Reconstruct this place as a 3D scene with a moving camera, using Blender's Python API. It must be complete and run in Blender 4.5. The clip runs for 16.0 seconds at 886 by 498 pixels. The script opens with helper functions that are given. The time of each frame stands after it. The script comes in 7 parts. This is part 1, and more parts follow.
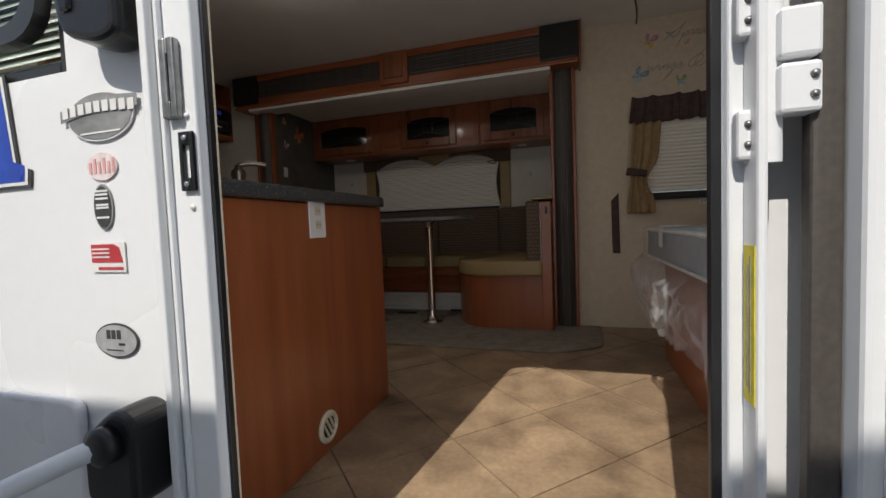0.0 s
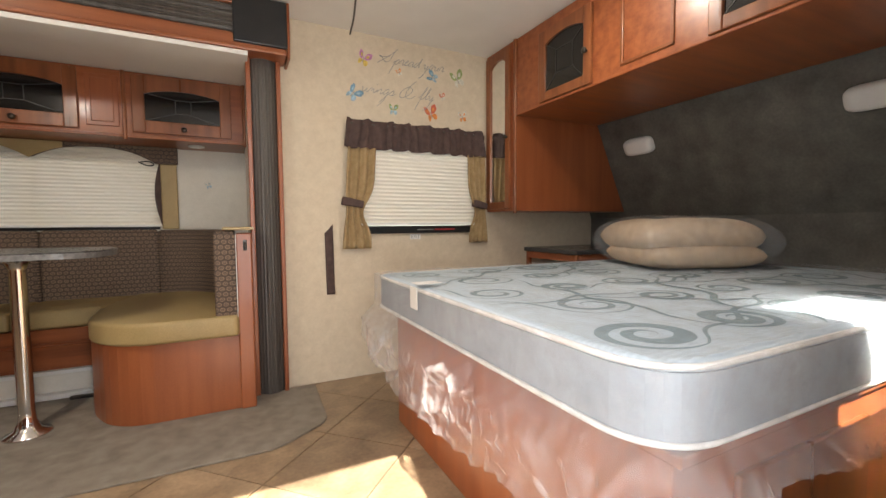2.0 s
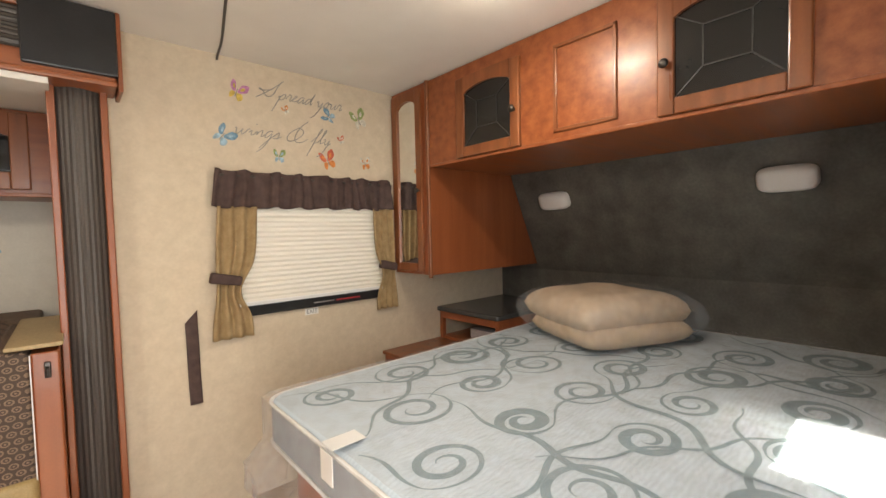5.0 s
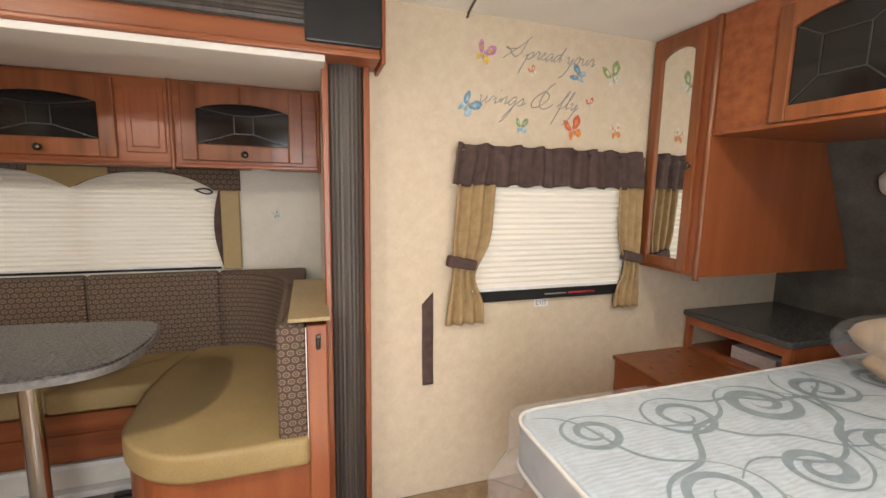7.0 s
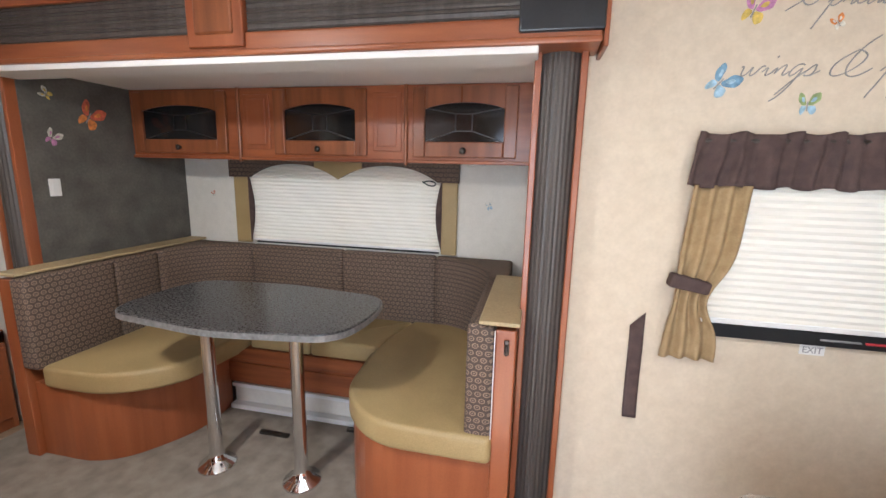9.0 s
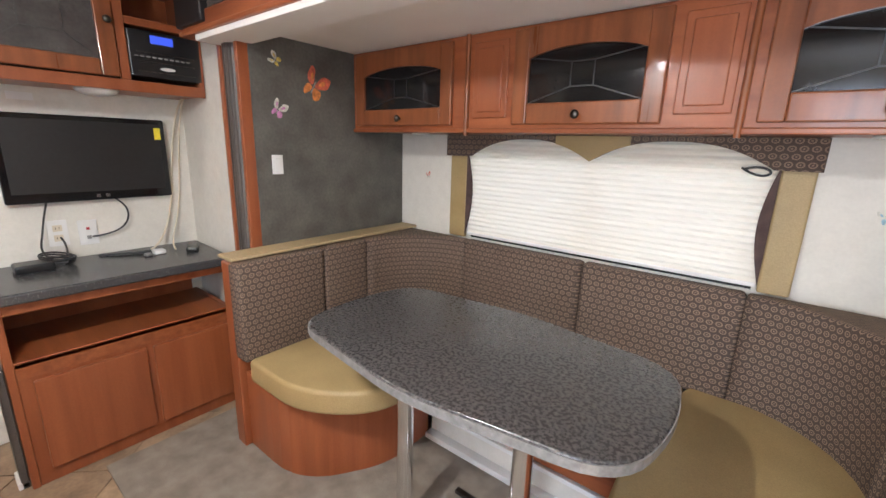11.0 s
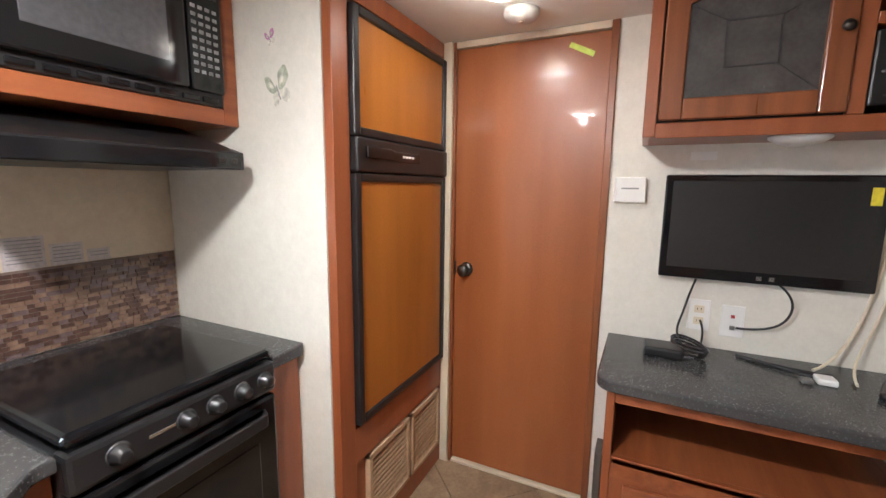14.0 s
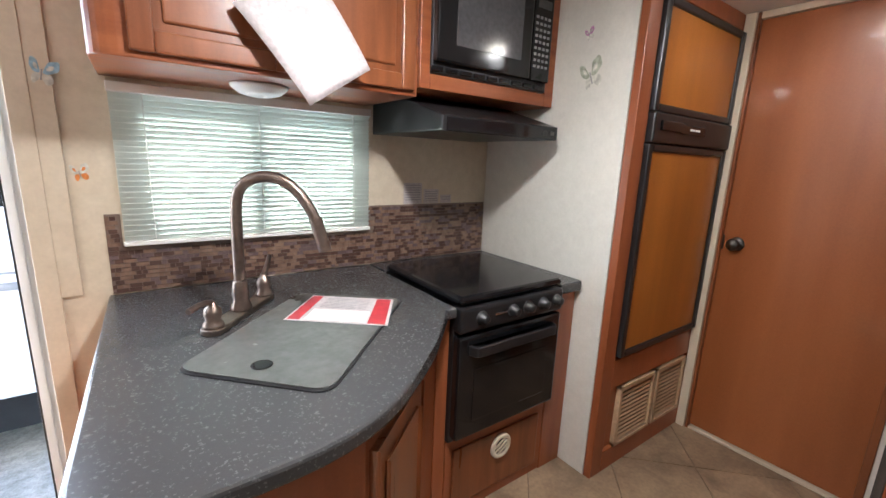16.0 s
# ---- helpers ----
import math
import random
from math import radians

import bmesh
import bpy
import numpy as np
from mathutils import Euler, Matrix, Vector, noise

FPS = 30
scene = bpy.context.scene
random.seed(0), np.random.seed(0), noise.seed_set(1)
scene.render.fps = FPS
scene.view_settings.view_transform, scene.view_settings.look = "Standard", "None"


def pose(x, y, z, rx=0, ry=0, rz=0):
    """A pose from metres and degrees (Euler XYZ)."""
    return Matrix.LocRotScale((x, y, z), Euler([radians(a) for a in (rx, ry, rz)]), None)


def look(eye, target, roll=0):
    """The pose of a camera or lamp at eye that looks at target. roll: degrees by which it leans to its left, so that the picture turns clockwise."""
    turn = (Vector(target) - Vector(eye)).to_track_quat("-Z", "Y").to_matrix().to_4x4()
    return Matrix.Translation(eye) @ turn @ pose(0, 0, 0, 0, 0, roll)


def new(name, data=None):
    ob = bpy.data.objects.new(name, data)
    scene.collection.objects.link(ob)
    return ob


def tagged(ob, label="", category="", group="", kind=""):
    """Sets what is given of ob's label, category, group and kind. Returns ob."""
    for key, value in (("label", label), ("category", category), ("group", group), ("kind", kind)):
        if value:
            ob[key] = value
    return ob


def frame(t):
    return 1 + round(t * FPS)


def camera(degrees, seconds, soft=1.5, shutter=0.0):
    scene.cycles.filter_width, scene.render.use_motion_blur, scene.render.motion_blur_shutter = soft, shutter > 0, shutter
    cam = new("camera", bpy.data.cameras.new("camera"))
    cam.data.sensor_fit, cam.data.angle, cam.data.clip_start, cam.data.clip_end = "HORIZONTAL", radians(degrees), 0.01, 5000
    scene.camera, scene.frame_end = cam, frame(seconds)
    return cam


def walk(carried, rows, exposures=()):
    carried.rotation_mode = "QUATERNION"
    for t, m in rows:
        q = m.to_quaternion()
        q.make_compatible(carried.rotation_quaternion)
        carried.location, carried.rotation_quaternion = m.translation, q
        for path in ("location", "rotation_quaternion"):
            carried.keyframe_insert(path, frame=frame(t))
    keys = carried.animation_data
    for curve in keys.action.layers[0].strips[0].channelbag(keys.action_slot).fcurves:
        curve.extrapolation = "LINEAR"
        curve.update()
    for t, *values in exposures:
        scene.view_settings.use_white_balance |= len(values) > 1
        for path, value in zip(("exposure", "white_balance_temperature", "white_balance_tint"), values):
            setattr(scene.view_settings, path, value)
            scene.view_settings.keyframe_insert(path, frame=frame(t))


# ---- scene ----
cam = camera(93.4, 16.0)
PATH = [
    (0, (0.166, -0.031, 0.721), (-0.42, 1.878, 0.612), -2.2),
    (0.5, (-0.024, 0.052, 0.756), (-0.084, 2.049, 0.665), -1.6),
    (1, (-0.062, 0.178, 0.71), (0.241, 2.151, 0.592), -0.7),
    (1.5, (-0.042, 0.411, 0.809), (0.492, 2.33, 0.638), -0.3),
    (2, (-0.025, 0.565, 0.891), (0.867, 2.351, 0.773), -0.4),
    (2.5, (0.044, 0.613, 1.097), (1.244, 2.212, 1.034), -0.4),
    (3, (0.054, 0.627, 1.136), (1.421, 2.087, 1.112), -0.5),
    (3.2, (0.051, 0.647, 1.132), (1.458, 2.068, 1.111), -0.5),
    (5.3, (0.088, 1.0, 1.208), (1.389, 2.515, 1.101), -1.7),
    (5.5, (0.09, 1.029, 1.198), (1.358, 2.571, 1.082), -1.7),
    (6, (0.088, 1.223, 1.215), (1.263, 2.829, 1.019), -0.6),
    (6.5, (-0.008, 1.329, 1.267), (0.925, 3.079, 1.016), 0.0),
    (7, (-0.003, 1.357, 1.297), (0.607, 3.242, 1.027), 1.0),
    (7.5, (0.165, 1.414, 1.318), (0.399, 3.383, 1.052), 1.6),
    (8, (0.201, 1.414, 1.302), (0.096, 3.391, 1.016), 1.9),
    (8.5, (0.109, 1.445, 1.382), (-0.12, 3.395, 0.997), 1.3),
    (8.7, (0.1, 1.443, 1.37), (-0.204, 3.384, 0.993), 1.3),
    (10.8, (-0.382, 1.986, 1.334), (-1.469, 3.595, 0.854), 1.6),
    (11, (-0.435, 2.028, 1.331), (-1.638, 3.552, 0.852), 1.7),
    (11.5, (-0.66, 2.096, 1.346), (-2.163, 3.336, 0.897), 1.2),
    (12, (-0.815, 2.185, 1.356), (-2.568, 3.063, 0.963), 0.5),
    (12.5, (-0.851, 2.286, 1.353), (-2.771, 2.73, 1.013), 0.1),
    (13, (-0.939, 2.258, 1.371), (-2.91, 2.281, 1.029), 0.1),
    (13.5, (-1.051, 2.142, 1.382), (-2.998, 1.781, 1.099), 0.3),
    (14, (-1.146, 2.165, 1.365), (-2.934, 1.32, 1.065), 0.7),
    (14.5, (-1.09, 2.166, 1.359), (-2.699, 1.017, 1.056), 1.0),
    (15, (-0.919, 2.143, 1.361), (-2.374, 0.813, 1.022), 1.6),
    (15.5, (-0.773, 2.168, 1.338), (-2.066, 0.696, 0.935), 2.3),
    (16, (-0.695, 2.197, 1.313), (-1.844, 0.614, 0.895), 2.3),
]
EXPOSURES = [(0.0, -0.3, 6500, 10), (0.5, -0.05, 6500, 10), (0.9, 0.75, 6700, 10), (1.3, 1.75, 6600, 10), (1.7, 2.2, 6800, 10), (2.5, 2.3, 6900, 10), (5.5, 2.45, 7200, 10), (7.0, 2.65, 6800, 10), (8.5, 2.8, 5750, 10), (11.0, 3.4, 5800, 10), (12.5, 3.6, 5500, 10), (13.5, 3.45, 5800, 10), (15.0, 2.9, 5700, 10), (16.0, 2.75, 5700, 10)]
walk(cam, [(t, look(eye, target, roll)) for t, eye, target, roll in PATH], EXPOSURES)

# ---- world, sun and lamps ----
SUN_WAY = Vector((0.156, 1.0, -1.16)).normalized()
world = bpy.data.worlds.new("sky")
scene.world = world
world.use_nodes = True
wn = world.node_tree.nodes
sky = wn.new("ShaderNodeTexSky")
sky.sky_type = "NISHITA"
sky.sun_disc = False
sky.sun_elevation = radians(49)
sky.sun_rotation = radians(189)
world.node_tree.links.new(sky.outputs[0], wn["Background"].inputs[0])
wn["Background"].inputs[1].default_value = 0.15
sun_data = bpy.data.lights.new("sun", "SUN")
sun_data.energy, sun_data.angle, sun_data.color = 5.0, radians(0.5), (1.0, 0.95, 0.87)
sun = new("sun", sun_data)
sun.matrix_world = look((0, -5, 8), Vector((0, -5, 8)) + SUN_WAY)


def area_lamp(name, place, target, w, h, watts, colour=(1, 1, 1)):
    d = bpy.data.lights.new(name, "AREA")
    d.shape, d.size, d.size_y, d.energy, d.color = "RECTANGLE", w, h, watts, colour
    o = new(name, d)
    o.matrix_world = look(place, target)
    return o


def bulb(name, place, watts, radius=0.05, colour=(1, 0.94, 0.86)):
    d = bpy.data.lights.new(name, "POINT")
    d.energy, d.shadow_soft_size, d.color = watts, radius, colour
    o = new(name, d)
    o.location = place
    return o


# daylight standing in the window openings, behind the shades
area_lamp("daylight_bed_window", (1.01, 3.12, 1.16), (1.01, 2.5, 1.16), 0.74, 0.62, 0.12, (1.0, 0.97, 0.92))
area_lamp("daylight_dinette_window", (-1.06, 4.0, 1.09), (-1.06, 3.3, 1.09), 1.2, 0.45, 0.06, (0.97, 0.99, 1.0))
area_lamp("daylight_kitchen_window", (-1.06, 0.44, 1.26), (-1.06, 1.0, 1.26), 0.72, 0.46, 0.25, (0.88, 1.0, 0.92))
for place, down, around in (((1.03, 1.80, 1.922), 0.95, 0.3), ((-1.15, 1.70, 1.922), 3.5, 1.0), ((-2.45, 1.73, 1.922), 0.25, 0.08)):
    area_lamp("ceiling_lamp_light", place, (place[0], place[1] + 0.0001, 0), 0.07, 0.16, down, (1.0, 0.93, 0.84))
    bulb("ceiling_lamp_light", (place[0], place[1], 1.885), around, 0.04, (1.0, 0.93, 0.84))
# skylight entering by the open door
area_lamp("daylight_entry", (-0.025, 0.47, 0.95), (-0.025, 1.5, 0.95), 0.62, 1.6, 4.2, (0.94, 0.97, 1.0))

# ---- materials ----


def base_mat(name):
    m = bpy.data.materials.new(name)
    m.use_nodes = True
    nt = m.node_tree
    return m, nt, nt.nodes["Principled BSDF"]


def surface(name, dark, light, scale=(6, 6, 6), rough=0.5, metal=0.0, bump=0.1, fine=60.0, spread=(0.3, 0.7), detail=4.0, coat=0.0, vary=0.0, bump_dist=0.004, distort=0.0, grain=0.13):
    """Two colours mixed by stretched noise, a finer grain over it, and relief."""
    m, nt, p = base_mat(name)
    n, k = nt.nodes, nt.links.new
    geo = n.new("ShaderNodeNewGeometry")
    mp = n.new("ShaderNodeMapping")
    mp.inputs["Scale"].default_value = scale
    k(geo.outputs["Position"], mp.inputs[0])
    t1 = n.new("ShaderNodeTexNoise")
    t1.inputs["Scale"].default_value, t1.inputs["Detail"].default_value, t1.inputs["Distortion"].default_value = 1.0, detail, distort
    k(mp.outputs[0], t1.inputs["Vector"])
    ramp = n.new("ShaderNodeValToRGB")
    ramp.color_ramp.elements[0].position, ramp.color_ramp.elements[1].position = spread
    ramp.color_ramp.elements[0].color, ramp.color_ramp.elements[1].color = (*dark, 1), (*light, 1)
    k(t1.outputs[0], ramp.inputs[0])
    t2 = n.new("ShaderNodeTexNoise")
    t2.inputs["Scale"].default_value, t2.inputs["Detail"].default_value = fine, 3.0
    k(geo.outputs["Position"], t2.inputs["Vector"])
    mr = n.new("ShaderNodeMapRange")
    mr.inputs["From Min"].default_value, mr.inputs["From Max"].default_value = 0.3, 0.7
    mr.inputs["To Min"].default_value, mr.inputs["To Max"].default_value = 1 - grain, 1 + grain * 0.9
    k(t2.outputs[0], mr.inputs[0])
    mul = n.new("ShaderNodeVectorMath")
    mul.operation = "SCALE"
    k(ramp.outputs[0], mul.inputs[0])
    k(mr.outputs[0], mul.inputs["Scale"])
    out = mul
    if vary:
        info = n.new("ShaderNodeObjectInfo")
        vr = n.new("ShaderNodeMapRange")
        vr.inputs["To Min"].default_value, vr.inputs["To Max"].default_value = 1 - vary, 1 + vary
        k(info.outputs["Random"], vr.inputs[0])
        mul2 = n.new("ShaderNodeVectorMath")
        mul2.operation = "SCALE"
        k(mul.outputs[0], mul2.inputs[0])
        k(vr.outputs[0], mul2.inputs["Scale"])
        out = mul2
    k(out.outputs[0], p.inputs["Base Color"])
    rr = n.new("ShaderNodeMapRange")
    rr.inputs["To Min"].default_value, rr.inputs["To Max"].default_value = max(rough - 0.08, 0.02), min(rough + 0.1, 1)
    k(t1.outputs[0], rr.inputs[0])
    k(rr.outputs[0], p.inputs["Roughness"])
    p.inputs["Metallic"].default_value = metal
    p.inputs["Coat Weight"].default_value = coat
    if bump:
        bm = n.new("ShaderNodeBump")
        bm.inputs["Strength"].default_value, bm.inputs["Distance"].default_value = bump, bump_dist
        k(t2.outputs[0], bm.inputs["Height"])
        k(bm.outputs[0], p.inputs["Normal"])
    return m


WOOD = surface("cherry_laminate", grain=0.05, dark=(0.235, 0.064, 0.022), light=(0.33, 0.10, 0.036), scale=(18, 18, 1.2), rough=0.33, bump=0.03, fine=150, coat=0.1, vary=0.07)
WOOD_H = surface("cherry_laminate_flat", grain=0.05, dark=(0.20, 0.052, 0.017), light=(0.34, 0.105, 0.036), scale=(2.0, 22, 26), rough=0.33, bump=0.03, fine=150, coat=0.1, vary=0.07)
WOOD_DOOR = surface("bath_door_laminate", grain=0.05, dark=(0.25, 0.073, 0.020), light=(0.36, 0.118, 0.036), scale=(1.5, 5, 0.5), rough=0.36, bump=0.015, fine=140, coat=0.2)
WOOD_FRIDGE = surface("fridge_panel_laminate", grain=0.05, dark=(0.32, 0.108, 0.015), light=(0.42, 0.152, 0.023), scale=(9, 3, 0.7), rough=0.3, bump=0.02, fine=140, coat=0.2)
FRAME = surface("cabinet_door_wood", grain=0.05, dark=(0.16, 0.048, 0.016), light=(0.27, 0.088, 0.030), scale=(24, 24, 2.0), rough=0.30, bump=0.03, fine=150, coat=0.15)
PAPER = surface("beige_wallpaper", (0.58, 0.49, 0.365), (0.645, 0.555, 0.425), (22, 22, 22), 0.7, bump=0.06, fine=90, detail=8, grain=0.035)
PAPER_PALE = surface("pale_wallpaper", (0.66, 0.63, 0.56), (0.71, 0.68, 0.61), (22, 22, 22), 0.7, bump=0.05, fine=90, detail=8, grain=0.03)
PAPER_DARK = surface("charcoal_wallpaper", (0.075, 0.070, 0.060), (0.135, 0.127, 0.110), (9, 9, 9), 0.6, bump=0.15, fine=80, detail=9)
CEILING = surface("ceiling_vinyl", grain=0.012, dark=(0.77, 0.745, 0.70), light=(0.82, 0.795, 0.75), scale=(5, 5, 5), rough=0.6, bump=0.1, fine=220)
SIDING = surface("white_fibreglass", grain=0.012, dark=(0.785, 0.79, 0.795), light=(0.805, 0.805, 0.805), scale=(1.2, 1.2, 1.2), rough=0.28, bump=0.02, fine=30, coat=0.3)
ALU_WHITE = surface("white_painted_aluminium", grain=0.012, dark=(0.76, 0.77, 0.78), light=(0.79, 0.80, 0.80), scale=(3, 3, 3), rough=0.3, bump=0.02, fine=50)
COUNTER = surface("speckled_dark_laminate", (0.055, 0.055, 0.056), (0.12, 0.118, 0.115), (170, 170, 170), 0.24, bump=0.01, fine=300, spread=(0.56, 0.90), detail=3, grain=0.1)
CARPET = surface("greige_carpet", (0.20, 0.165, 0.13), (0.30, 0.26, 0.21), (14, 14, 14), 0.95, bump=0.7, fine=420, bump_dist=0.006)
TILE = surface("stone_look_tile", (0.16, 0.108, 0.068), (0.41, 0.29, 0.18), (6, 6, 6), 0.40, bump=0.06, fine=60, detail=10, distort=0.6, vary=0.10, spread=(0.25, 0.75))
GROUT = surface("brown_grout", (0.16, 0.11, 0.07), (0.24, 0.17, 0.11), (20, 20, 20), 0.8, fine=200)
VINYL = surface("mustard_vinyl", (0.32, 0.228, 0.098), (0.39, 0.283, 0.128), (5, 5, 5), 0.5, bump=0.12, fine=260)
VINYL_TOP = surface("tan_board", (0.36, 0.27, 0.14), (0.44, 0.34, 0.19), (6, 6, 6), 0.55, bump=0.05, fine=120)
BLACK = surface("black_plastic", (0.010, 0.010, 0.011), (0.017, 0.017, 0.018), (12, 12, 12), 0.32, bump=0.05, fine=160)
BLACK_GLOSS = surface("black_gloss", (0.006, 0.006, 0.007), (0.010, 0.010, 0.011), (4, 4, 4), 0.08, bump=0)
SCREEN = surface("screen_black", (0.012, 0.012, 0.013), (0.016, 0.015, 0.015), (3, 3, 3), 0.38, bump=0)
SEAL = surface("dark_ribbed_vinyl", (0.055, 0.046, 0.040), (0.092, 0.079, 0.069), (40, 40, 1.0), 0.45, bump=0.05, fine=120)
WHITE = surface("white_plastic", grain=0.012, dark=(0.72, 0.71, 0.68), light=(0.78, 0.77, 0.75), scale=(9, 9, 9), rough=0.35, bump=0.02, fine=120)
CREAM = surface("cream_plastic", grain=0.012, dark=(0.62, 0.54, 0.40), light=(0.68, 0.60, 0.46), scale=(9, 9, 9), rough=0.4, bump=0.02, fine=120)
PAPER_SHEET = surface("printed_paper", (0.47, 0.42, 0.415), (0.53, 0.48, 0.475), (14, 14, 14), 0.7, bump=0.05, fine=90)
CHROME = surface("chrome", grain=0.012, dark=(0.72, 0.72, 0.72), light=(0.80, 0.80, 0.80), scale=(6, 6, 6), rough=0.10, metal=1.0, bump=0)
BRONZE = surface("brushed_bronze", (0.20, 0.155, 0.13), (0.29, 0.23, 0.19), (30, 30, 8), 0.38, metal=1.0, bump=0.02)
STEEL_DARK = surface("dark_metal", (0.07, 0.065, 0.06), (0.12, 0.11, 0.10), (30, 30, 30), 0.35, metal=1.0, bump=0.02)
BROWN_CLOTH = surface("plum_brown_cloth", (0.060, 0.036, 0.033), (0.100, 0.064, 0.056), (30, 30, 30), 0.9, bump=0.4, fine=420)
TAN_CLOTH = surface("tan_cloth", (0.30, 0.20, 0.095), (0.40, 0.285, 0.15), (30, 30, 30), 0.9, bump=0.4, fine=420)
DRAPE = surface("beige_drape", (0.47, 0.34, 0.215), (0.55, 0.41, 0.27), (6, 6, 6), 0.85, bump=0.2, fine=420)
FLEECE = surface("beige_fleece", (0.46, 0.335, 0.22), (0.56, 0.42, 0.29), (7, 7, 7), 0.95, bump=0.5, fine=200)
RED = surface("red_print", (0.42, 0.03, 0.04), (0.50, 0.05, 0.06), (9, 9, 9), 0.5, bump=0)
BLUE = surface("blue_decal", (0.015, 0.05, 0.36), (0.025, 0.09, 0.48), (5, 5, 2), 0.3, bump=0)
GREY_PRINT = surface("grey_print", (0.17, 0.17, 0.17), (0.33, 0.33, 0.33), (9, 9, 30), 0.4, bump=0)
DARK_PRINT = surface("dark_print", (0.03, 0.03, 0.03), (0.06, 0.06, 0.06), (9, 9, 30), 0.4, bump=0)
INK = surface("slate_ink", (0.25, 0.25, 0.24), (0.33, 0.325, 0.31), (20, 20, 20), 0.6, bump=0)
YELLOW = surface("yellow_label", (0.75, 0.62, 0.02), (0.82, 0.70, 0.04), (9, 9, 9), 0.5, bump=0)
LIME = surface("lime_tape", (0.55, 0.68, 0.08), (0.62, 0.74, 0.12), (9, 9, 9), 0.5, bump=0)
GRAVEL = surface("gravel_ground", (0.34, 0.32, 0.28), (0.56, 0.53, 0.47), (18, 18, 18), 0.95, bump=0.6, fine=60, bump_dist=0.02)
SINK_COVER = surface("grey_sink_cover", (0.085, 0.088, 0.082), (0.115, 0.118, 0.110), (20, 20, 20), 0.22, bump=0, coat=0.2)


def emitter(name, colour, strength):
    m, nt, p = base_mat(name)
    p.inputs["Base Color"].default_value = (0.8, 0.8, 0.8, 1)
    p.inputs["Emission Color"].default_value = (*colour, 1)
    p.inputs["Emission Strength"].default_value = strength
    return m


def glassy(name, colour, rough=0.0):
    m, nt, p = base_mat(name)
    p.inputs["Base Color"].default_value = (*colour, 1)
    p.inputs["Roughness"].default_value = rough
    p.inputs["Transmission Weight"].default_value = 1.0
    p.inputs["IOR"].default_value = 1.1
    return m


def sheer(name, colour, through_share, rough=0.6, gloss=0.0, clear=0.0):
    """Cloth or film that lets light through: diffuse, translucent and clear shares."""
    m, nt, p = base_mat(name)
    n, k = nt.nodes, nt.links.new
    geo = n.new("ShaderNodeNewGeometry")
    t = n.new("ShaderNodeTexNoise")
    t.inputs["Scale"].default_value, t.inputs["Detail"].default_value = 1.0, 5.0
    mp = n.new("ShaderNodeMapping")
    mp.inputs["Scale"].default_value = (3, 3, 70) if not clear else (24, 24, 24)
    k(geo.outputs["Position"], mp.inputs[0])
    k(mp.outputs[0], t.inputs["Vector"])
    ramp = n.new("ShaderNodeValToRGB")
    ramp.color_ramp.elements[0].position, ramp.color_ramp.elements[1].position = 0.3, 0.7
    ramp.color_ramp.elements[0].color = (*[c * 0.92 for c in colour], 1)
    ramp.color_ramp.elements[1].color = (*colour, 1)
    k(t.outputs[0], ramp.inputs[0])
    k(ramp.outputs[0], p.inputs["Base Color"])
    p.inputs["Roughness"].default_value = rough
    tr = n.new("ShaderNodeBsdfTranslucent")
    k(ramp.outputs[0], tr.inputs[0])
    mix = n.new("ShaderNodeMixShader")
    mix.inputs[0].default_value = through_share
    k(p.outputs[0], mix.inputs[1])
    k(tr.outputs[0], mix.inputs[2])
    last = mix
    if clear:
        tp = n.new("ShaderNodeBsdfTransparent")
        mix2 = n.new("ShaderNodeMixShader")
        mr = n.new("ShaderNodeMapRange")
        mr.inputs["From Min"].default_value, mr.inputs["From Max"].default_value = 0.35, 0.65
        mr.inputs["To Min"].default_value, mr.inputs["To Max"].default_value = clear - 0.07, clear + 0.07
        k(t.outputs[0], mr.inputs[0])
        k(mr.outputs[0], mix2.inputs[0])
        k(mix.outputs[0], mix2.inputs[1])
        k(tp.outputs[0], mix2.inputs[2])
        last = mix2
    k(last.outputs[0], n["Material Output"].inputs[0])
    return m


LAMP_GLOW = emitter("lamp_glow", (1.0, 0.86, 0.66), 5.0)
LCD = emitter("lcd_blue", (0.06, 0.11, 0.75), 0.10)
LCD.node_tree.nodes["Principled BSDF"].inputs["Base Color"].default_value = (0.02, 0.03, 0.15, 1)
GLASS = glassy("window_glass", (0.95, 0.98, 0.97))
SHADE = sheer("pleated_shade", (0.78, 0.73, 0.63), 0.085)
SLAT = sheer("white_blind_slat", (0.74, 0.79, 0.74), 0.18, 0.10)
FILM = sheer("clear_film", (0.84, 0.84, 0.86), 0.30, 0.06, clear=0.78)
MIRROR, _nt, _p = base_mat("mirror")
_p.inputs["Base Color"].default_value = (0.86, 0.87, 0.86, 1)
_p.inputs["Metallic"].default_value, _p.inputs["Roughness"].default_value = 1.0, 0.02
DARK_GLASS = surface("smoked_glass", (0.008, 0.0075, 0.0075), (0.015, 0.014, 0.0135), (7, 7, 7), 0.08, bump=0)


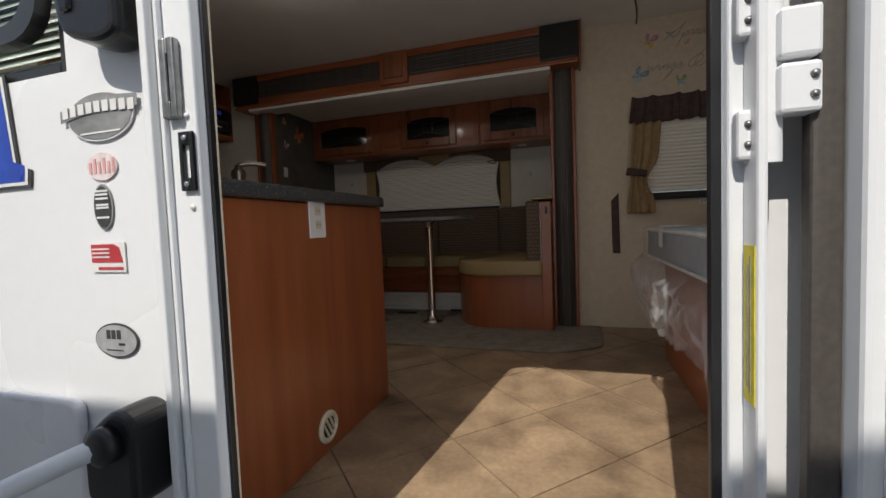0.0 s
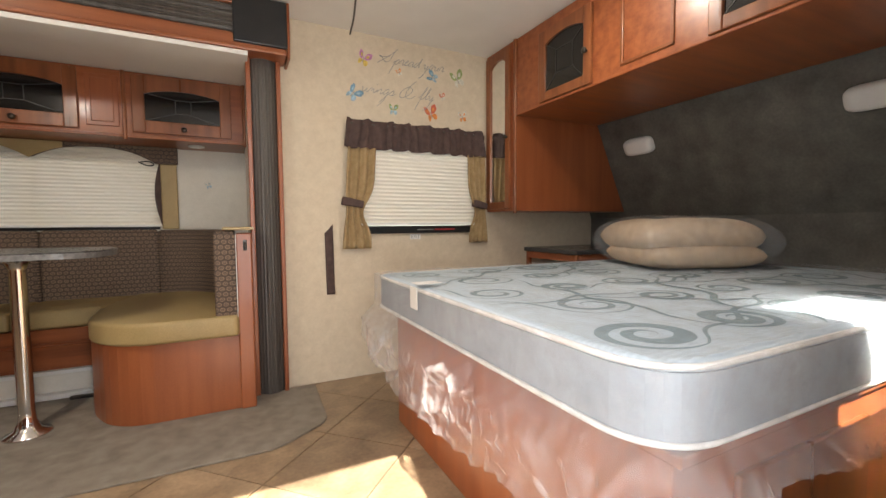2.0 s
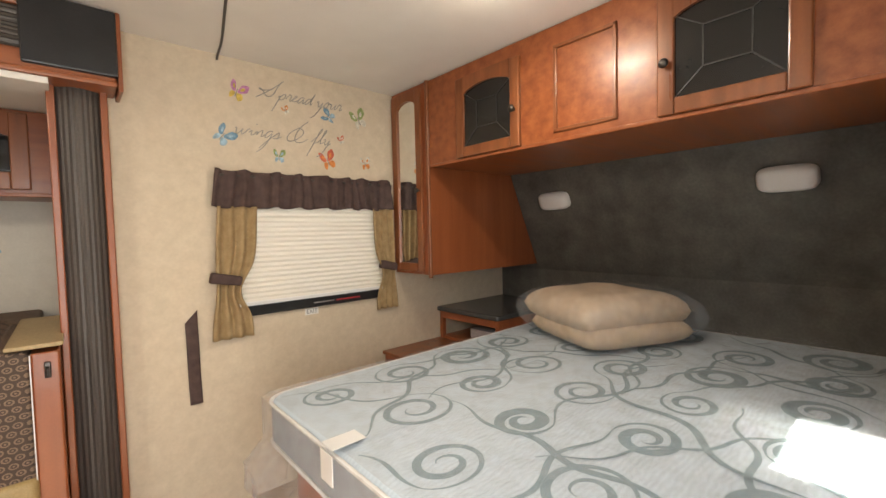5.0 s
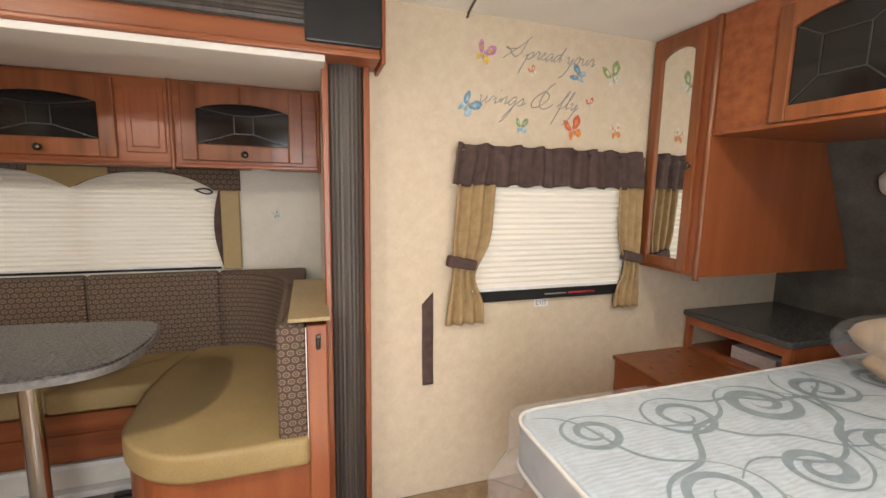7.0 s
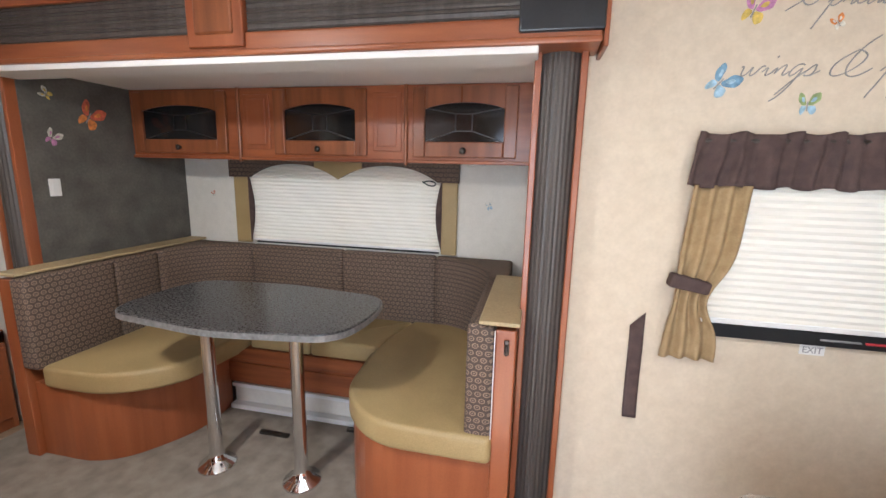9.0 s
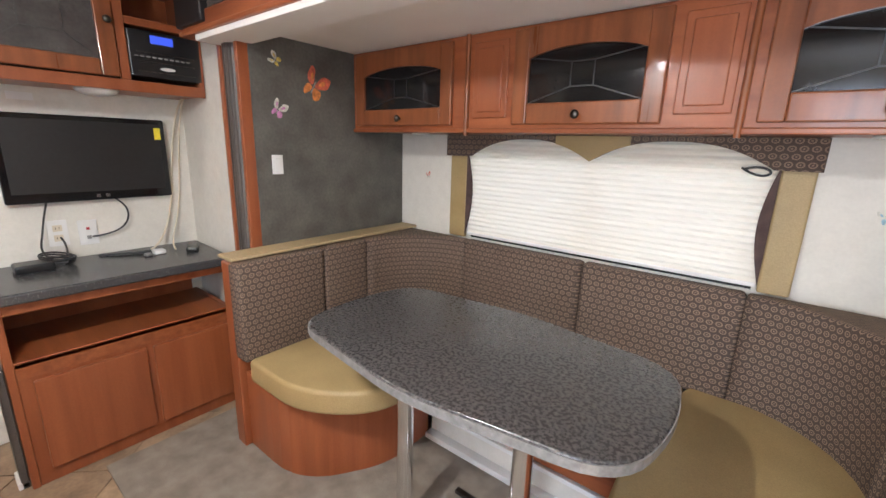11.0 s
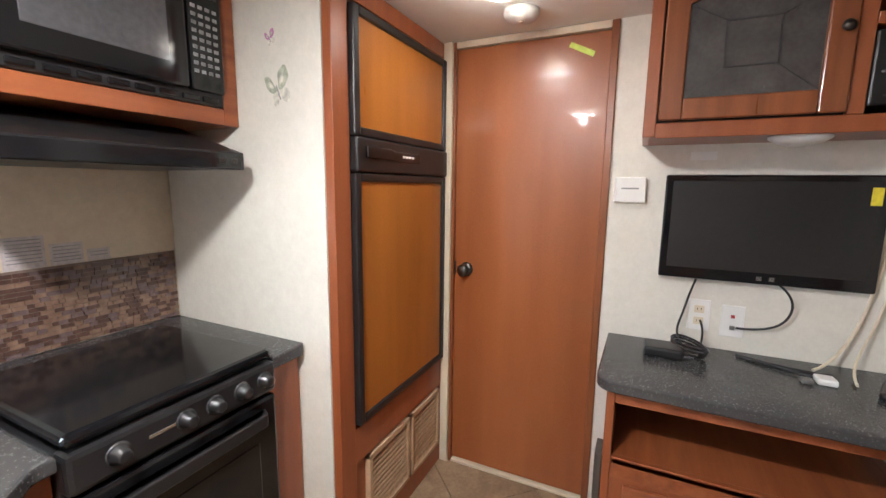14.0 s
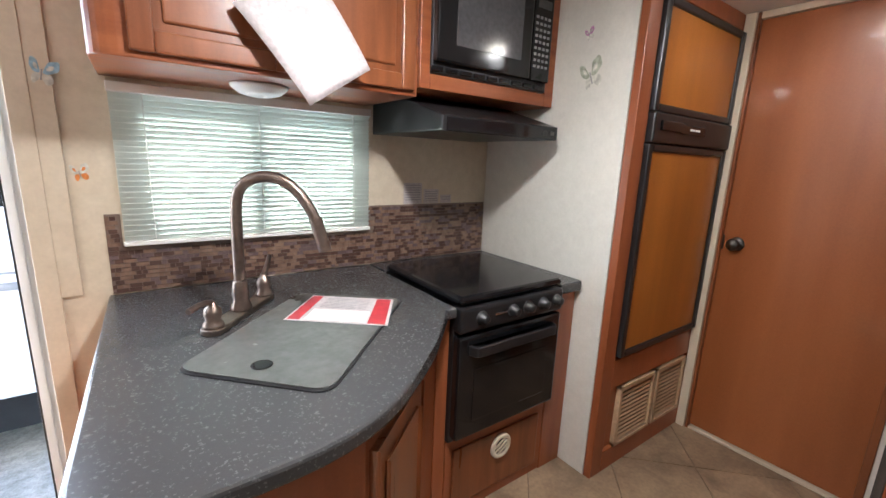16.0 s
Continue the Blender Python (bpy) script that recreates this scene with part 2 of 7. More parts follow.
def node_mat(name, rough=0.8):
    m, nt, p = base_mat(name)
    p.inputs["Roughness"].default_value = rough
    n, k = nt.nodes, nt.links.new
    geo = n.new("ShaderNodeNewGeometry")

    def math_(op, a, b=None, c=None):
        q = n.new("ShaderNodeMath")
        q.operation = op
        for i, v in enumerate((a, b, c)):
            if v is None:
                continue
            if isinstance(v, (int, float)):
                q.inputs[i].default_value = v
            else:
                k(v, q.inputs[i])
        return q.outputs[0]
    return m, nt, p, n, k, geo, math_


def ring_cloth(name):
    """Brown upholstery woven with staggered pale rings."""
    m, nt, p, n, k, geo, ma = node_mat(name, 0.85)
    sep = n.new("ShaderNodeSeparateXYZ")
    k(geo.outputs["Position"], sep.inputs[0])
    u = ma("MULTIPLY", ma("SUBTRACT", sep.outputs[1], ma("ABSOLUTE", ma("ADD", sep.outputs[0], 1.05))), 34.0)
    v = ma("MULTIPLY", sep.outputs[2], 41.0)
    row = ma("FLOOR", v)
    u2 = ma("ADD", u, ma("MULTIPLY", ma("MODULO", row, 2.0), 0.5))
    du = ma("SUBTRACT", ma("FRACT", u2), 0.5)
    dv = ma("SUBTRACT", ma("FRACT", v), 0.5)
    r = ma("SQRT", ma("ADD", ma("MULTIPLY", du, du), ma("MULTIPLY", dv, dv)))
    band = ma("LESS_THAN", ma("ABSOLUTE", ma("SUBTRACT", r, 0.32)), 0.075)
    dot = ma("LESS_THAN", r, 0.11)
    mask = ma("MAXIMUM", band, dot)
    t = n.new("ShaderNodeTexNoise")
    t.inputs["Scale"].default_value = 260
    k(geo.outputs["Position"], t.inputs["Vector"])
    mask = ma("MULTIPLY", mask, ma("ADD", t.outputs[0], 0.25))
    mx = n.new("ShaderNodeMixRGB")
    mx.inputs[1].default_value, mx.inputs[2].default_value = (0.074, 0.051, 0.040, 1), (0.27, 0.19, 0.13, 1)
    k(mask, mx.inputs[0])
    k(mx.outputs[0], p.inputs["Base Color"])
    b = n.new("ShaderNodeBump")
    b.inputs["Strength"].default_value, b.inputs["Distance"].default_value = 0.4, 0.003
    k(t.outputs[0], b.inputs["Height"])
    k(b.outputs[0], p.inputs["Normal"])
    return m


RINGS = ring_cloth("ring_pattern_upholstery")


def ticking_mat(name):
    """White damask ticking with a fine woven stripe."""
    m, nt, p, n, k, geo, ma = node_mat(name, 0.6)
    w = n.new("ShaderNodeTexWave")
    w.inputs["Scale"].default_value, w.inputs["Distortion"].default_value = 22.0, 6.0
    w.bands_direction = "Y"
    k(geo.outputs["Position"], w.inputs["Vector"])
    mx = n.new("ShaderNodeMixRGB")
    mx.inputs[1].default_value, mx.inputs[2].default_value = (0.48, 0.56, 0.62, 1), (0.54, 0.62, 0.68, 1)
    k(w.outputs[1], mx.inputs[0])
    k(mx.outputs[0], p.inputs["Base Color"])
    b = n.new("ShaderNodeBump")
    b.inputs["Strength"].default_value, b.inputs["Distance"].default_value = 0.25, 0.003
    k(w.outputs[1], b.inputs["Height"])
    k(b.outputs[0], p.inputs["Normal"])
    return m


TICKING = ticking_mat("mattress_ticking")
SWIRL = surface("slate_blue_weave", (0.17, 0.24, 0.27), (0.25, 0.33, 0.36), (30, 30, 30), 0.6, bump=0.3, fine=260)

# ---- mesh helpers ----


def mesh_object(name, bm, mat=None, parent=None, smooth=False):
    me = bpy.data.meshes.new(name)
    bmesh.ops.recalc_face_normals(bm, faces=bm.faces)
    if smooth:
        for f in bm.faces:
            f.smooth = True
    bm.to_mesh(me)
    bm.free()
    if mat:
        me.materials.append(mat)
    o = new(name, me)
    if parent:
        o.parent = parent
    return o


def add_box(bm, x0, x1, y0, y1, z0, z1, bevel=0.0, m=None):
    x0, x1 = sorted((x0, x1))
    y0, y1 = sorted((y0, y1))
    z0, z1 = sorted((z0, z1))
    vs = bmesh.ops.create_cube(bm, size=1.0)["verts"]
    for v in vs:
        v.co = Vector(((x0 + x1) / 2 + v.co.x * (x1 - x0), (y0 + y1) / 2 + v.co.y * (y1 - y0), (z0 + z1) / 2 + v.co.z * (z1 - z0)))
        if m:
            v.co = m @ v.co
    if bevel:
        es = list({e for v in vs for e in v.link_edges})
        bmesh.ops.bevel(bm, geom=es, offset=min(bevel, 0.45 * min(x1 - x0, y1 - y0, z1 - z0)), segments=2, affect="EDGES", profile=0.5)


def box(name, x0, x1, y0, y1, z0, z1, mat, parent=None, bevel=0.003):
    bm = bmesh.new()
    add_box(bm, x0, x1, y0, y1, z0, z1, bevel)
    return mesh_object(name, bm, mat, parent)


def boxes(name, items, mat, parent=None, bevel=0.003):
    bm = bmesh.new()
    for it in items:
        add_box(bm, *it, bevel=bevel)
    return mesh_object(name, bm, mat, parent)


def slab(name, outline, z0, z1, mat, parent=None, bevel=0.0, axis="z", segments=3):
    """An outline drawn in a plane, given thickness along an axis (z: xy outline, x: yz outline, y: xz outline)."""
    bm = bmesh.new()
    to = {"z": lambda a, b, c: (a, b, c), "x": lambda a, b, c: (c, a, b), "y": lambda a, b, c: (a, c, b)}[axis]
    f = bm.faces.new([bm.verts.new(to(a, b, z0)) for a, b in outline])
    r = bmesh.ops.extrude_face_region(bm, geom=[f])
    top = [v for v in r["geom"] if isinstance(v, bmesh.types.BMVert)]
    shift = Vector(to(0, 0, z1 - z0))
    for v in top:
        v.co += shift
    if bevel:
        es = [e for e in bm.edges if all(v in top for v in e.verts) or not any(v in top for v in e.verts)]
        bmesh.ops.bevel(bm, geom=es, offset=bevel, segments=segments, affect="EDGES", profile=0.5)
    return mesh_object(name, bm, mat, parent)


def rounded(points, radius, steps=6):
    """A polygon with its corners rounded; radius may be a list."""
    out, n = [], len(points)
    for i, p in enumerate(points):
        r = radius[i] if isinstance(radius, (list, tuple)) else radius
        p = Vector(p)
        a, b = Vector(points[i - 1]) - p, Vector(points[(i + 1) % n]) - p
        r = min(r, a.length * 0.49, b.length * 0.49)
        if r <= 0.0005:
            out.append(tuple(p))
            continue
        s, e = p + a.normalized() * r, p + b.normalized() * r
        for j in range(steps + 1):
            t = j / steps
            out.append(tuple((1 - t) ** 2 * s + 2 * t * (1 - t) * p + t * t * e))
    return out


def tube(name, pts, radius, mat, parent=None, sides=10, cyclic=False):
    cu = bpy.data.curves.new(name, "CURVE")
    cu.dimensions, cu.bevel_depth, cu.bevel_resolution, cu.resolution_u = "3D", radius, max(1, sides // 4), 6
    cu.use_fill_caps = True
    sp = cu.splines.new("NURBS" if len(pts) > 2 else "POLY")
    sp.points.add(len(pts) - 1)
    for q, c in zip(sp.points, pts):
        q.co = (*c, 1)
    sp.use_endpoint_u = True
    sp.order_u = min(4, len(pts))
    sp.use_cyclic_u = cyclic
    tmp = bpy.data.objects.new(name, cu)
    me = bpy.data.meshes.new_from_object(tmp)
    bpy.data.objects.remove(tmp)
    bpy.data.curves.remove(cu)
    me.materials.clear()
    me.materials.append(mat)
    for f in me.polygons:
        f.use_smooth = True
    o = new(name, me)
    if parent:
        o.parent = parent
    return o


def lathe(name, profile, place, mat, parent=None, axis=(0, 0, 1), steps=24, smooth=True):
    """A turned shape: profile of (radius, height) about an axis through place."""
    bm = bmesh.new()
    turn = Vector((0, 0, 1)).rotation_difference(Vector(axis)).to_matrix()
    rings = []
    for r, h in profile:
        rings.append([bm.verts.new(Vector(place) + turn @ Vector((max(r, 1e-4) * math.cos(2 * math.pi * i / steps), max(r, 1e-4) * math.sin(2 * math.pi * i / steps), h))) for i in range(steps)])
    for a, b in zip(rings, rings[1:]):
        for i in range(steps):
            bm.faces.new((a[i], a[(i + 1) % steps], b[(i + 1) % steps], b[i]))
    bm.faces.new(rings[0])
    bm.faces.new(rings[-1])
    return mesh_object(name, bm, mat, parent, smooth)


def empty(name, x, y, z):
    o = new(name)
    o.location = (x, y, z)
    o.empty_display_size = 0.1
    return o


def thing(name, place, label, category, group=""):
    """An Empty at the thing's base; parts are made in world places and hung on it with hang()."""
    return tagged(empty(name, *place), label, category, group)


def hang(root, *parts):
    for q in parts:
        q.parent = root
        q.matrix_parent_inverse = Matrix.Translation(-Vector(root.location))
    return root


def structure(o, label, category="structure"):
    return tagged(o, label, category, "", "structure")


def wall_grid(name, axis, c0, c1, a0, a1, z0, z1, holes, mat):
    """A wall slab across an axis, with rectangular openings (a0, a1, z0, z1) right through it."""
    sa = sorted({a0, a1, *[v for h in holes for v in h[:2] if a0 < v < a1]})
    sz = sorted({z0, z1, *[v for h in holes for v in h[2:] if z0 < v < z1]})
    bm = bmesh.new()
    solid = lambda i, j: 0 <= i < len(sa) - 1 and 0 <= j < len(sz) - 1 and not any(h[0] <= (sa[i] + sa[i + 1]) / 2 <= h[1] and h[2] <= (sz[j] + sz[j + 1]) / 2 <= h[3] for h in holes)
    P = (lambda a, c, z: bm.verts.new((a, c, z))) if axis == "y" else (lambda a, c, z: bm.verts.new((c, a, z)))
    for i in range(len(sa) - 1):
        for j in range(len(sz) - 1):
            if not solid(i, j):
                continue
            A, B, C, D = sa[i], sa[i + 1], sz[j], sz[j + 1]
            for c in (c0, c1):
                bm.faces.new([P(A, c, C), P(B, c, C), P(B, c, D), P(A, c, D)])
            for (di, dj), (p, q) in {(-1, 0): ((A, C), (A, D)), (1, 0): ((B, C), (B, D)), (0, -1): ((A, C), (B, C)), (0, 1): ((A, D), (B, D))}.items():
                if not solid(i + di, j + dj):
                    bm.faces.new([P(p[0], c0, p[1]), P(q[0], c0, q[1]), P(q[0], c1, q[1]), P(p[0], c1, p[1])])
    bmesh.ops.remove_doubles(bm, verts=bm.verts, dist=1e-5)
    return mesh_object(name, bm, mat)


def sheet(name, grid, mat, parent=None, thick=0.0, smooth=True):
    """A cloth-like sheet from rows of points."""
    bm = bmesh.new()
    vs = [[bm.verts.new(p) for p in row] for row in grid]
    for r0, r1 in zip(vs, vs[1:]):
        for i in range(len(r0) - 1):
            bm.faces.new((r0[i], r0[i + 1], r1[i + 1], r1[i]))
    o = mesh_object(name, bm, mat, parent, smooth)
    if thick:
        s = o.modifiers.new("thickness", "SOLIDIFY")
        s.thickness, s.offset = thick, 0
    return o


def writing(name, text, size, m, mat, parent=None, depth=0.0006, width=0.0, thin=0.0):
    cu = bpy.data.curves.new(name, "FONT")
    cu.body, cu.size, cu.extrude, cu.align_x, cu.align_y = text, size, depth, "CENTER", "CENTER"
    cu.resolution_u = 3
    cu.offset = thin
    tmp = bpy.data.objects.new(name, cu)
    me = bpy.data.meshes.new_from_object(tmp)
    bpy.data.objects.remove(tmp)
    bpy.data.curves.remove(cu)
    if width:
        w = max(v.co.x for v in me.vertices) - min(v.co.x for v in me.vertices)
        for v in me.vertices:
            v.co.x *= width / w
    me.transform(m)
    me.materials.clear()
    me.materials.append(mat)
    o = new(name, me)
    if parent:
        o.parent = parent
    return o

# ---- structure ----
FLOOR_Z, CEIL = 0.0, 1.98
structure(wall_grid("wall_south_outer", "y", 0.50, 0.52, -4.6, 3.2, -0.25, 2.25, [(-0.41, 0.36, 0.0, 1.85), (-1.43, -0.68, 1.02, 1.50), (1.05, 1.47, 0.92, 1.44)], SIDING), "white fibreglass outer wall of the trailer", "wall")
structure(wall_grid("wall_south", "y", 0.523, 0.55, -2.95, 2.6, 0.0, CEIL, [(-0.42, 0.37, 0.0, 1.84), (-1.43, -0.68, 1.02, 1.50), (1.05, 1.47, 0.92, 1.44)], PAPER), "beige mottled wallpaper wall with the entry opening", "wall")
structure(wall_grid("wall_north", "y", 2.95, 3.00, 0.17, 2.6, 0.0, CEIL, [(0.64, 1.38, 0.86, 1.46)], PAPER), "beige mottled wallpaper wall with a window", "wall")
structure(wall_grid("wall_north_stub", "y", 2.95, 3.00, -2.95, -2.30, 0.0, CEIL, [], PAPER_PALE), "pale wallpaper wall beside the slide-out", "wall")
structure(box("wall_north_header", -2.30, 0.17, 2.953, 3.0, 1.785, CEIL, PAPER, bevel=0), "wall above the slide-out opening", "wall")
structure(wall_grid("wall_west", "x", -2.95, -2.905, 0.55, 2.95, 0.0, CEIL, [(1.385, 2.025, 0.0, 1.955)], PAPER_PALE), "pale wallpaper end wall with the bathroom doorway", "wall")
structure(box("wall_west_backing", -3.10, -3.06, 0.5, 3.0, 0.0, CEIL, PAPER_PALE, bevel=0), "plain wall closing the bathroom", "wall")
structure(slab("wall_east", [(2.45, 0.0), (2.45, 0.93), (1.955, CEIL), (2.05, CEIL), (2.55, 0.95), (2.55, 0.0)], 0.55, 2.95, PAPER_DARK, axis="y"), "dark charcoal wallpaper sloping head wall", "wall")
structure(box("ceiling", -3.1, 2.6, 0.5, 3.0, CEIL, CEIL + 0.05, CEILING, bevel=0), "off-white smooth vinyl ceiling", "ceiling")
structure(box("slide_ceiling", -2.25, 0.12, 3.0, 3.88, 1.75, 1.78, CEILING, bevel=0), "white ceiling of the slide-out", "ceiling")
structure(wall_grid("slide_wall_north", "y", 3.80, 3.85, -2.2, 0.12, 0.0, 1.75, [(-1.66, -0.45, 0.87, 1.32)], PAPER_PALE), "pale wallpaper back wall of the slide-out", "wall")
structure(box("slide_wall_west", -2.21, -2.15, 2.93, 3.80, 0.0, 1.75, PAPER_DARK, bevel=0), "charcoal wallpaper side wall of the slide-out", "wall")
structure(box("slide_wall_east", 0.06, 0.12, 2.95, 3.80, 0.0, 1.75, PAPER_PALE, bevel=0), "pale side wall of the slide-out", "wall")
structure(box("subfloor", -3.1, 2.6, 0.5, 3.88, -0.10, -0.006, GROUT, bevel=0), "grouted trailer floor base", "floor")

# fridge side wall
structure(box("partition", -2.20, -2.14, 0.553, 1.30, 0.0, CEIL - 0.003, PAPER_PALE, bevel=0), "pale wallpaper partition beside the stove", "wall")

# slide-out floor carpet with its lapped edge
carpet = slab("carpet", rounded([(-2.40, 2.32), (0.10, 2.30), (0.33, 2.45), (0.35, 2.92), (0.06, 2.93), (0.06, 3.79), (-2.14, 3.79), (-2.14, 2.93), (-2.40, 2.93)], [0, 0.05, 0.06, 0.02, 0, 0, 0, 0, 0]), 0.001, 0.012, CARPET, bevel=0.004)
structure(carpet, "greige short-pile carpet lapping onto the tiles", "carpet")


# trims round the slide-out opening
def seal_trim(x0, x1, side):
    a, b = (x0, x1)
    w = 0.022
    parts = [box("trim", a, a + w, 2.885, 2.95, 0.0, 1.75, WOOD, bevel=0.004), box("trim", b - w, b, 2.885, 2.95, 0.0, 1.75, WOOD, bevel=0.004)]
    pts = []
    for i in range(33):
        t = i / 32
        x = a + w + (b - a - 2 * w) * t
        pts.append((x, 2.905 - 0.03 * math.sin(math.pi * t) + 0.0012 * math.cos(t * math.pi * 16)))
    pts += [(b - w, 2.95), (a + w, 2.95)]
    parts.append(slab("seal", pts, 0.0, 1.75, SEAL))
    root = thing("slide_trim", ((a + b) / 2, 2.93, 0), "dark ribbed seal between cherry wood trims", "trim")
    root["kind"] = "structure"
    return hang(root, *parts)


seal_trim(0.05, 0.212, 1)
seal_trim(-2.32, -2.155, -1)


def header_beam():
    root = thing("header_beam", (-1.05, 2.86, 1.72), "cherry wood beam with dark ribbed band above slide-out", "beam")
    root["kind"] = "structure"
    y0 = 2.80
    parts = [box("rail", -2.42, 0.236, y0, 2.95, 1.735, 1.80, WOOD_H, bevel=0.008), box("lip", -2.42, 0.236, y0 - 0.012, 2.95, 1.722, 1.742, WOOD_H, bevel=0.006),
             box("rail", -2.42, 0.236, y0, 2.95, 1.93, 1.978, WOOD_H, bevel=0.006),
             box("cheek", 0.238, 0.252, y0 - 0.01, 2.95, 1.71, 1.978, WOOD, bevel=0.004)]
    prof = [(y0 + 0.03, 1.80)] + [(y0 + 0.012 + 0.003 * math.cos(i * 2.6), 1.80 + 0.13 * i / 24) for i in range(25)] + [(y0 + 0.03, 1.93)]
    parts.append(slab("ribbed_band", prof, -2.40, 0.236, SEAL, axis="x"))
    parts.append(box("end_block", 0.0, 0.240, y0 - 0.016, 2.93, 1.755, 1.974, BLACK, bevel=0.006))
    parts.append(box("end_block", -2.43, -2.20, y0 - 0.016, 2.93, 1.755, 1.974, BLACK, bevel=0.006))
    for x in (-1.02,):
        parts.append(box("accent", x - 0.11, x + 0.11, y0 - 0.014, y0 + 0.05, 1.75, 1.976, WOOD, bevel=0.006))
        parts.append(box("accent", x - 0.075, x + 0.075, y0 - 0.022, y0 + 0.05, 1.79, 1.95, FRAME, bevel=0.008))
    parts.append(box("underside", -2.30, 0.06, 2.80, 2.95, 1.700, 1.722, CEILING, bevel=0.003))
    hang(root, *parts)


header_beam()


# ---- cabinets ----
def arch_door(parts, axis, c, out, a0, a1, z0, z1, glass=True, stile=0.05, rail=None, arch=0.03, knob=None, mat=None, glassmat=None):
    """A framed door with an arched light, lying across an axis at c and facing out (+1 or -1)."""
    mat = mat or FRAME
    rail = rail or stile
    t = 0.018
    f = c + out * t
    P = lambda p, q, z, w, b0, b1, name, m, bev: box(name, *((p, q) if axis == "y" else (b0, b1)), *((b0, b1) if axis == "y" else (p, q)), z, w, m, bevel=bev)
    a0, a1 = min(a0, a1), max(a0, a1)
    parts.append(P(a0, a0 + stile, z0, z1, c, f, "stile", mat, 0.005))
    parts.append(P(a1 - stile, a1, z0, z1, c, f, "stile", mat, 0.005))
    parts.append(P(a0 + stile, a1 - stile, z0, z0 + rail, c, f, "rail", mat, 0.005))
    top, i0, i1 = z1 - rail, a0 + stile - 0.001, a1 - stile + 0.001
    ol = [(i0, z1), (i0, top - arch)]
    for i in range(1, 12):
        s = i / 12
        ol.append((i0 + (i1 - i0) * s, top - arch + arch * math.sin(math.pi * s) ** 0.7))
    ol += [(i1, top - arch), (i1, z1)]
    parts.append(slab("arched_rail", ol, min(c, f - out * 0.001), max(c, f - out * 0.001), mat, axis="y" if axis == "y" else "x"))
    g = c + out * 0.006
    parts.append(P(i0, i1, z0 + rail, top, c, g, "pane" if glass else "panel", glassmat or (DARK_GLASS if glass else mat), 0.0))
    # leaded lines on the pane
    if glass and glassmat is not MIRROR:
        cx, cz, w, h = (i0 + i1) / 2, (z0 + rail + top) / 2, (i1 - i0), (top - z0 - rail)
        gl = g + out * 0.0015
        q = lambda a, z: (a, gl, z) if axis == "y" else (gl, a, z)
        r = min(w, h) * 0.22
        ring = [q(cx - r, cz - r), q(cx + r, cz - r), q(cx + r, cz + r), q(cx - r, cz + r)]
        bm = bmesh.new()

        def strip(p0, p1):
            p0, p1 = Vector(p0), Vector(p1)
            d = (p1 - p0).normalized()
            nrm = Vector((0, out, 0)) if axis == "y" else Vector((out, 0, 0))
            s = d.cross(nrm) * 0.0022
            vs = [bm.verts.new(x) for x in (p0 - s, p1 - s, p1 + s, p0 + s)]
            us = [bm.verts.new(x.co + nrm * 0.001) for x in vs]
            bm.faces.new(us)
            bm.faces.new(vs)
            for i in range(4):
                bm.faces.new((vs[i], vs[(i + 1) % 4], us[(i + 1) % 4], us[i]))
        for i in range(4):
            strip(ring[i], ring[(i + 1) % 4])
        zt = top - arch * 0.6
        for sx, sz, k in ((-1, -1, 0), (1, -1, 1), (1, 1, 2), (-1, 1, 3)):
            strip(ring[k], q(cx + sx * w * 0.5, cz + sz * (h * 0.5 - (arch * 0.8 if sz > 0 else 0))))
        parts.append(mesh_object("leading", bm, LEAD))
    if knob:
        d = (0, out, 0) if axis == "y" else (out, 0, 0)
        p = (knob[0], f, knob[1]) if axis == "y" else (f, knob[0], knob[1])
        parts.append(lathe("knob", [(0.006, 0), (0.005, 0.01), (0.013, 0.014), (0.015, 0.02), (0.009, 0.026), (0, 0.027)], p, STEEL_DARK, axis=d, steps=14))


def raised_door(parts, axis, c, out, a0, a1, z0, z1, mat=None, stile=0.05):
    """A flat door with frame and a raised centre field."""
    mat = mat or FRAME
    f = c + out * 0.018
    P = lambda p, q, z, w, b0, b1, name, bev: box(name, *((p, q) if axis == "y" else (b0, b1)), *((b0, b1) if axis == "y" else (p, q)), z, w, mat, bevel=bev)
    a0, a1 = min(a0, a1), max(a0, a1)
    parts += [P(a0, a0 + stile, z0, z1, c, f, "stile", 0.005), P(a1 - stile, a1, z0, z1, c, f, "stile", 0.005), P(a0 + stile, a1 - stile, z0, z0 + stile, c, f, "rail", 0.005), P(a0 + stile, a1 - stile, z1 - stile, z1, c, f, "rail", 0.005),
              P(a0 + stile, a1 - stile, z0 + stile, z1 - stile, c, c + out * 0.006, "panel", 0.0), P(a0 + stile + 0.02, a1 - stile - 0.02, z0 + stile + 0.02, z1 - stile - 0.02, c, c + out * 0.014, "raised_field", 0.007)]


LEAD = surface("lead_line", (0.020, 0.020, 0.020), (0.034, 0.034, 0.034), (9, 9, 9), 0.4, bump=0)


SMOKE_GREY = surface("patterned_grey_glass", (0.050, 0.047, 0.045), (0.085, 0.080, 0.077), (16, 16, 16), 0.22, bump=0.05, fine=90)


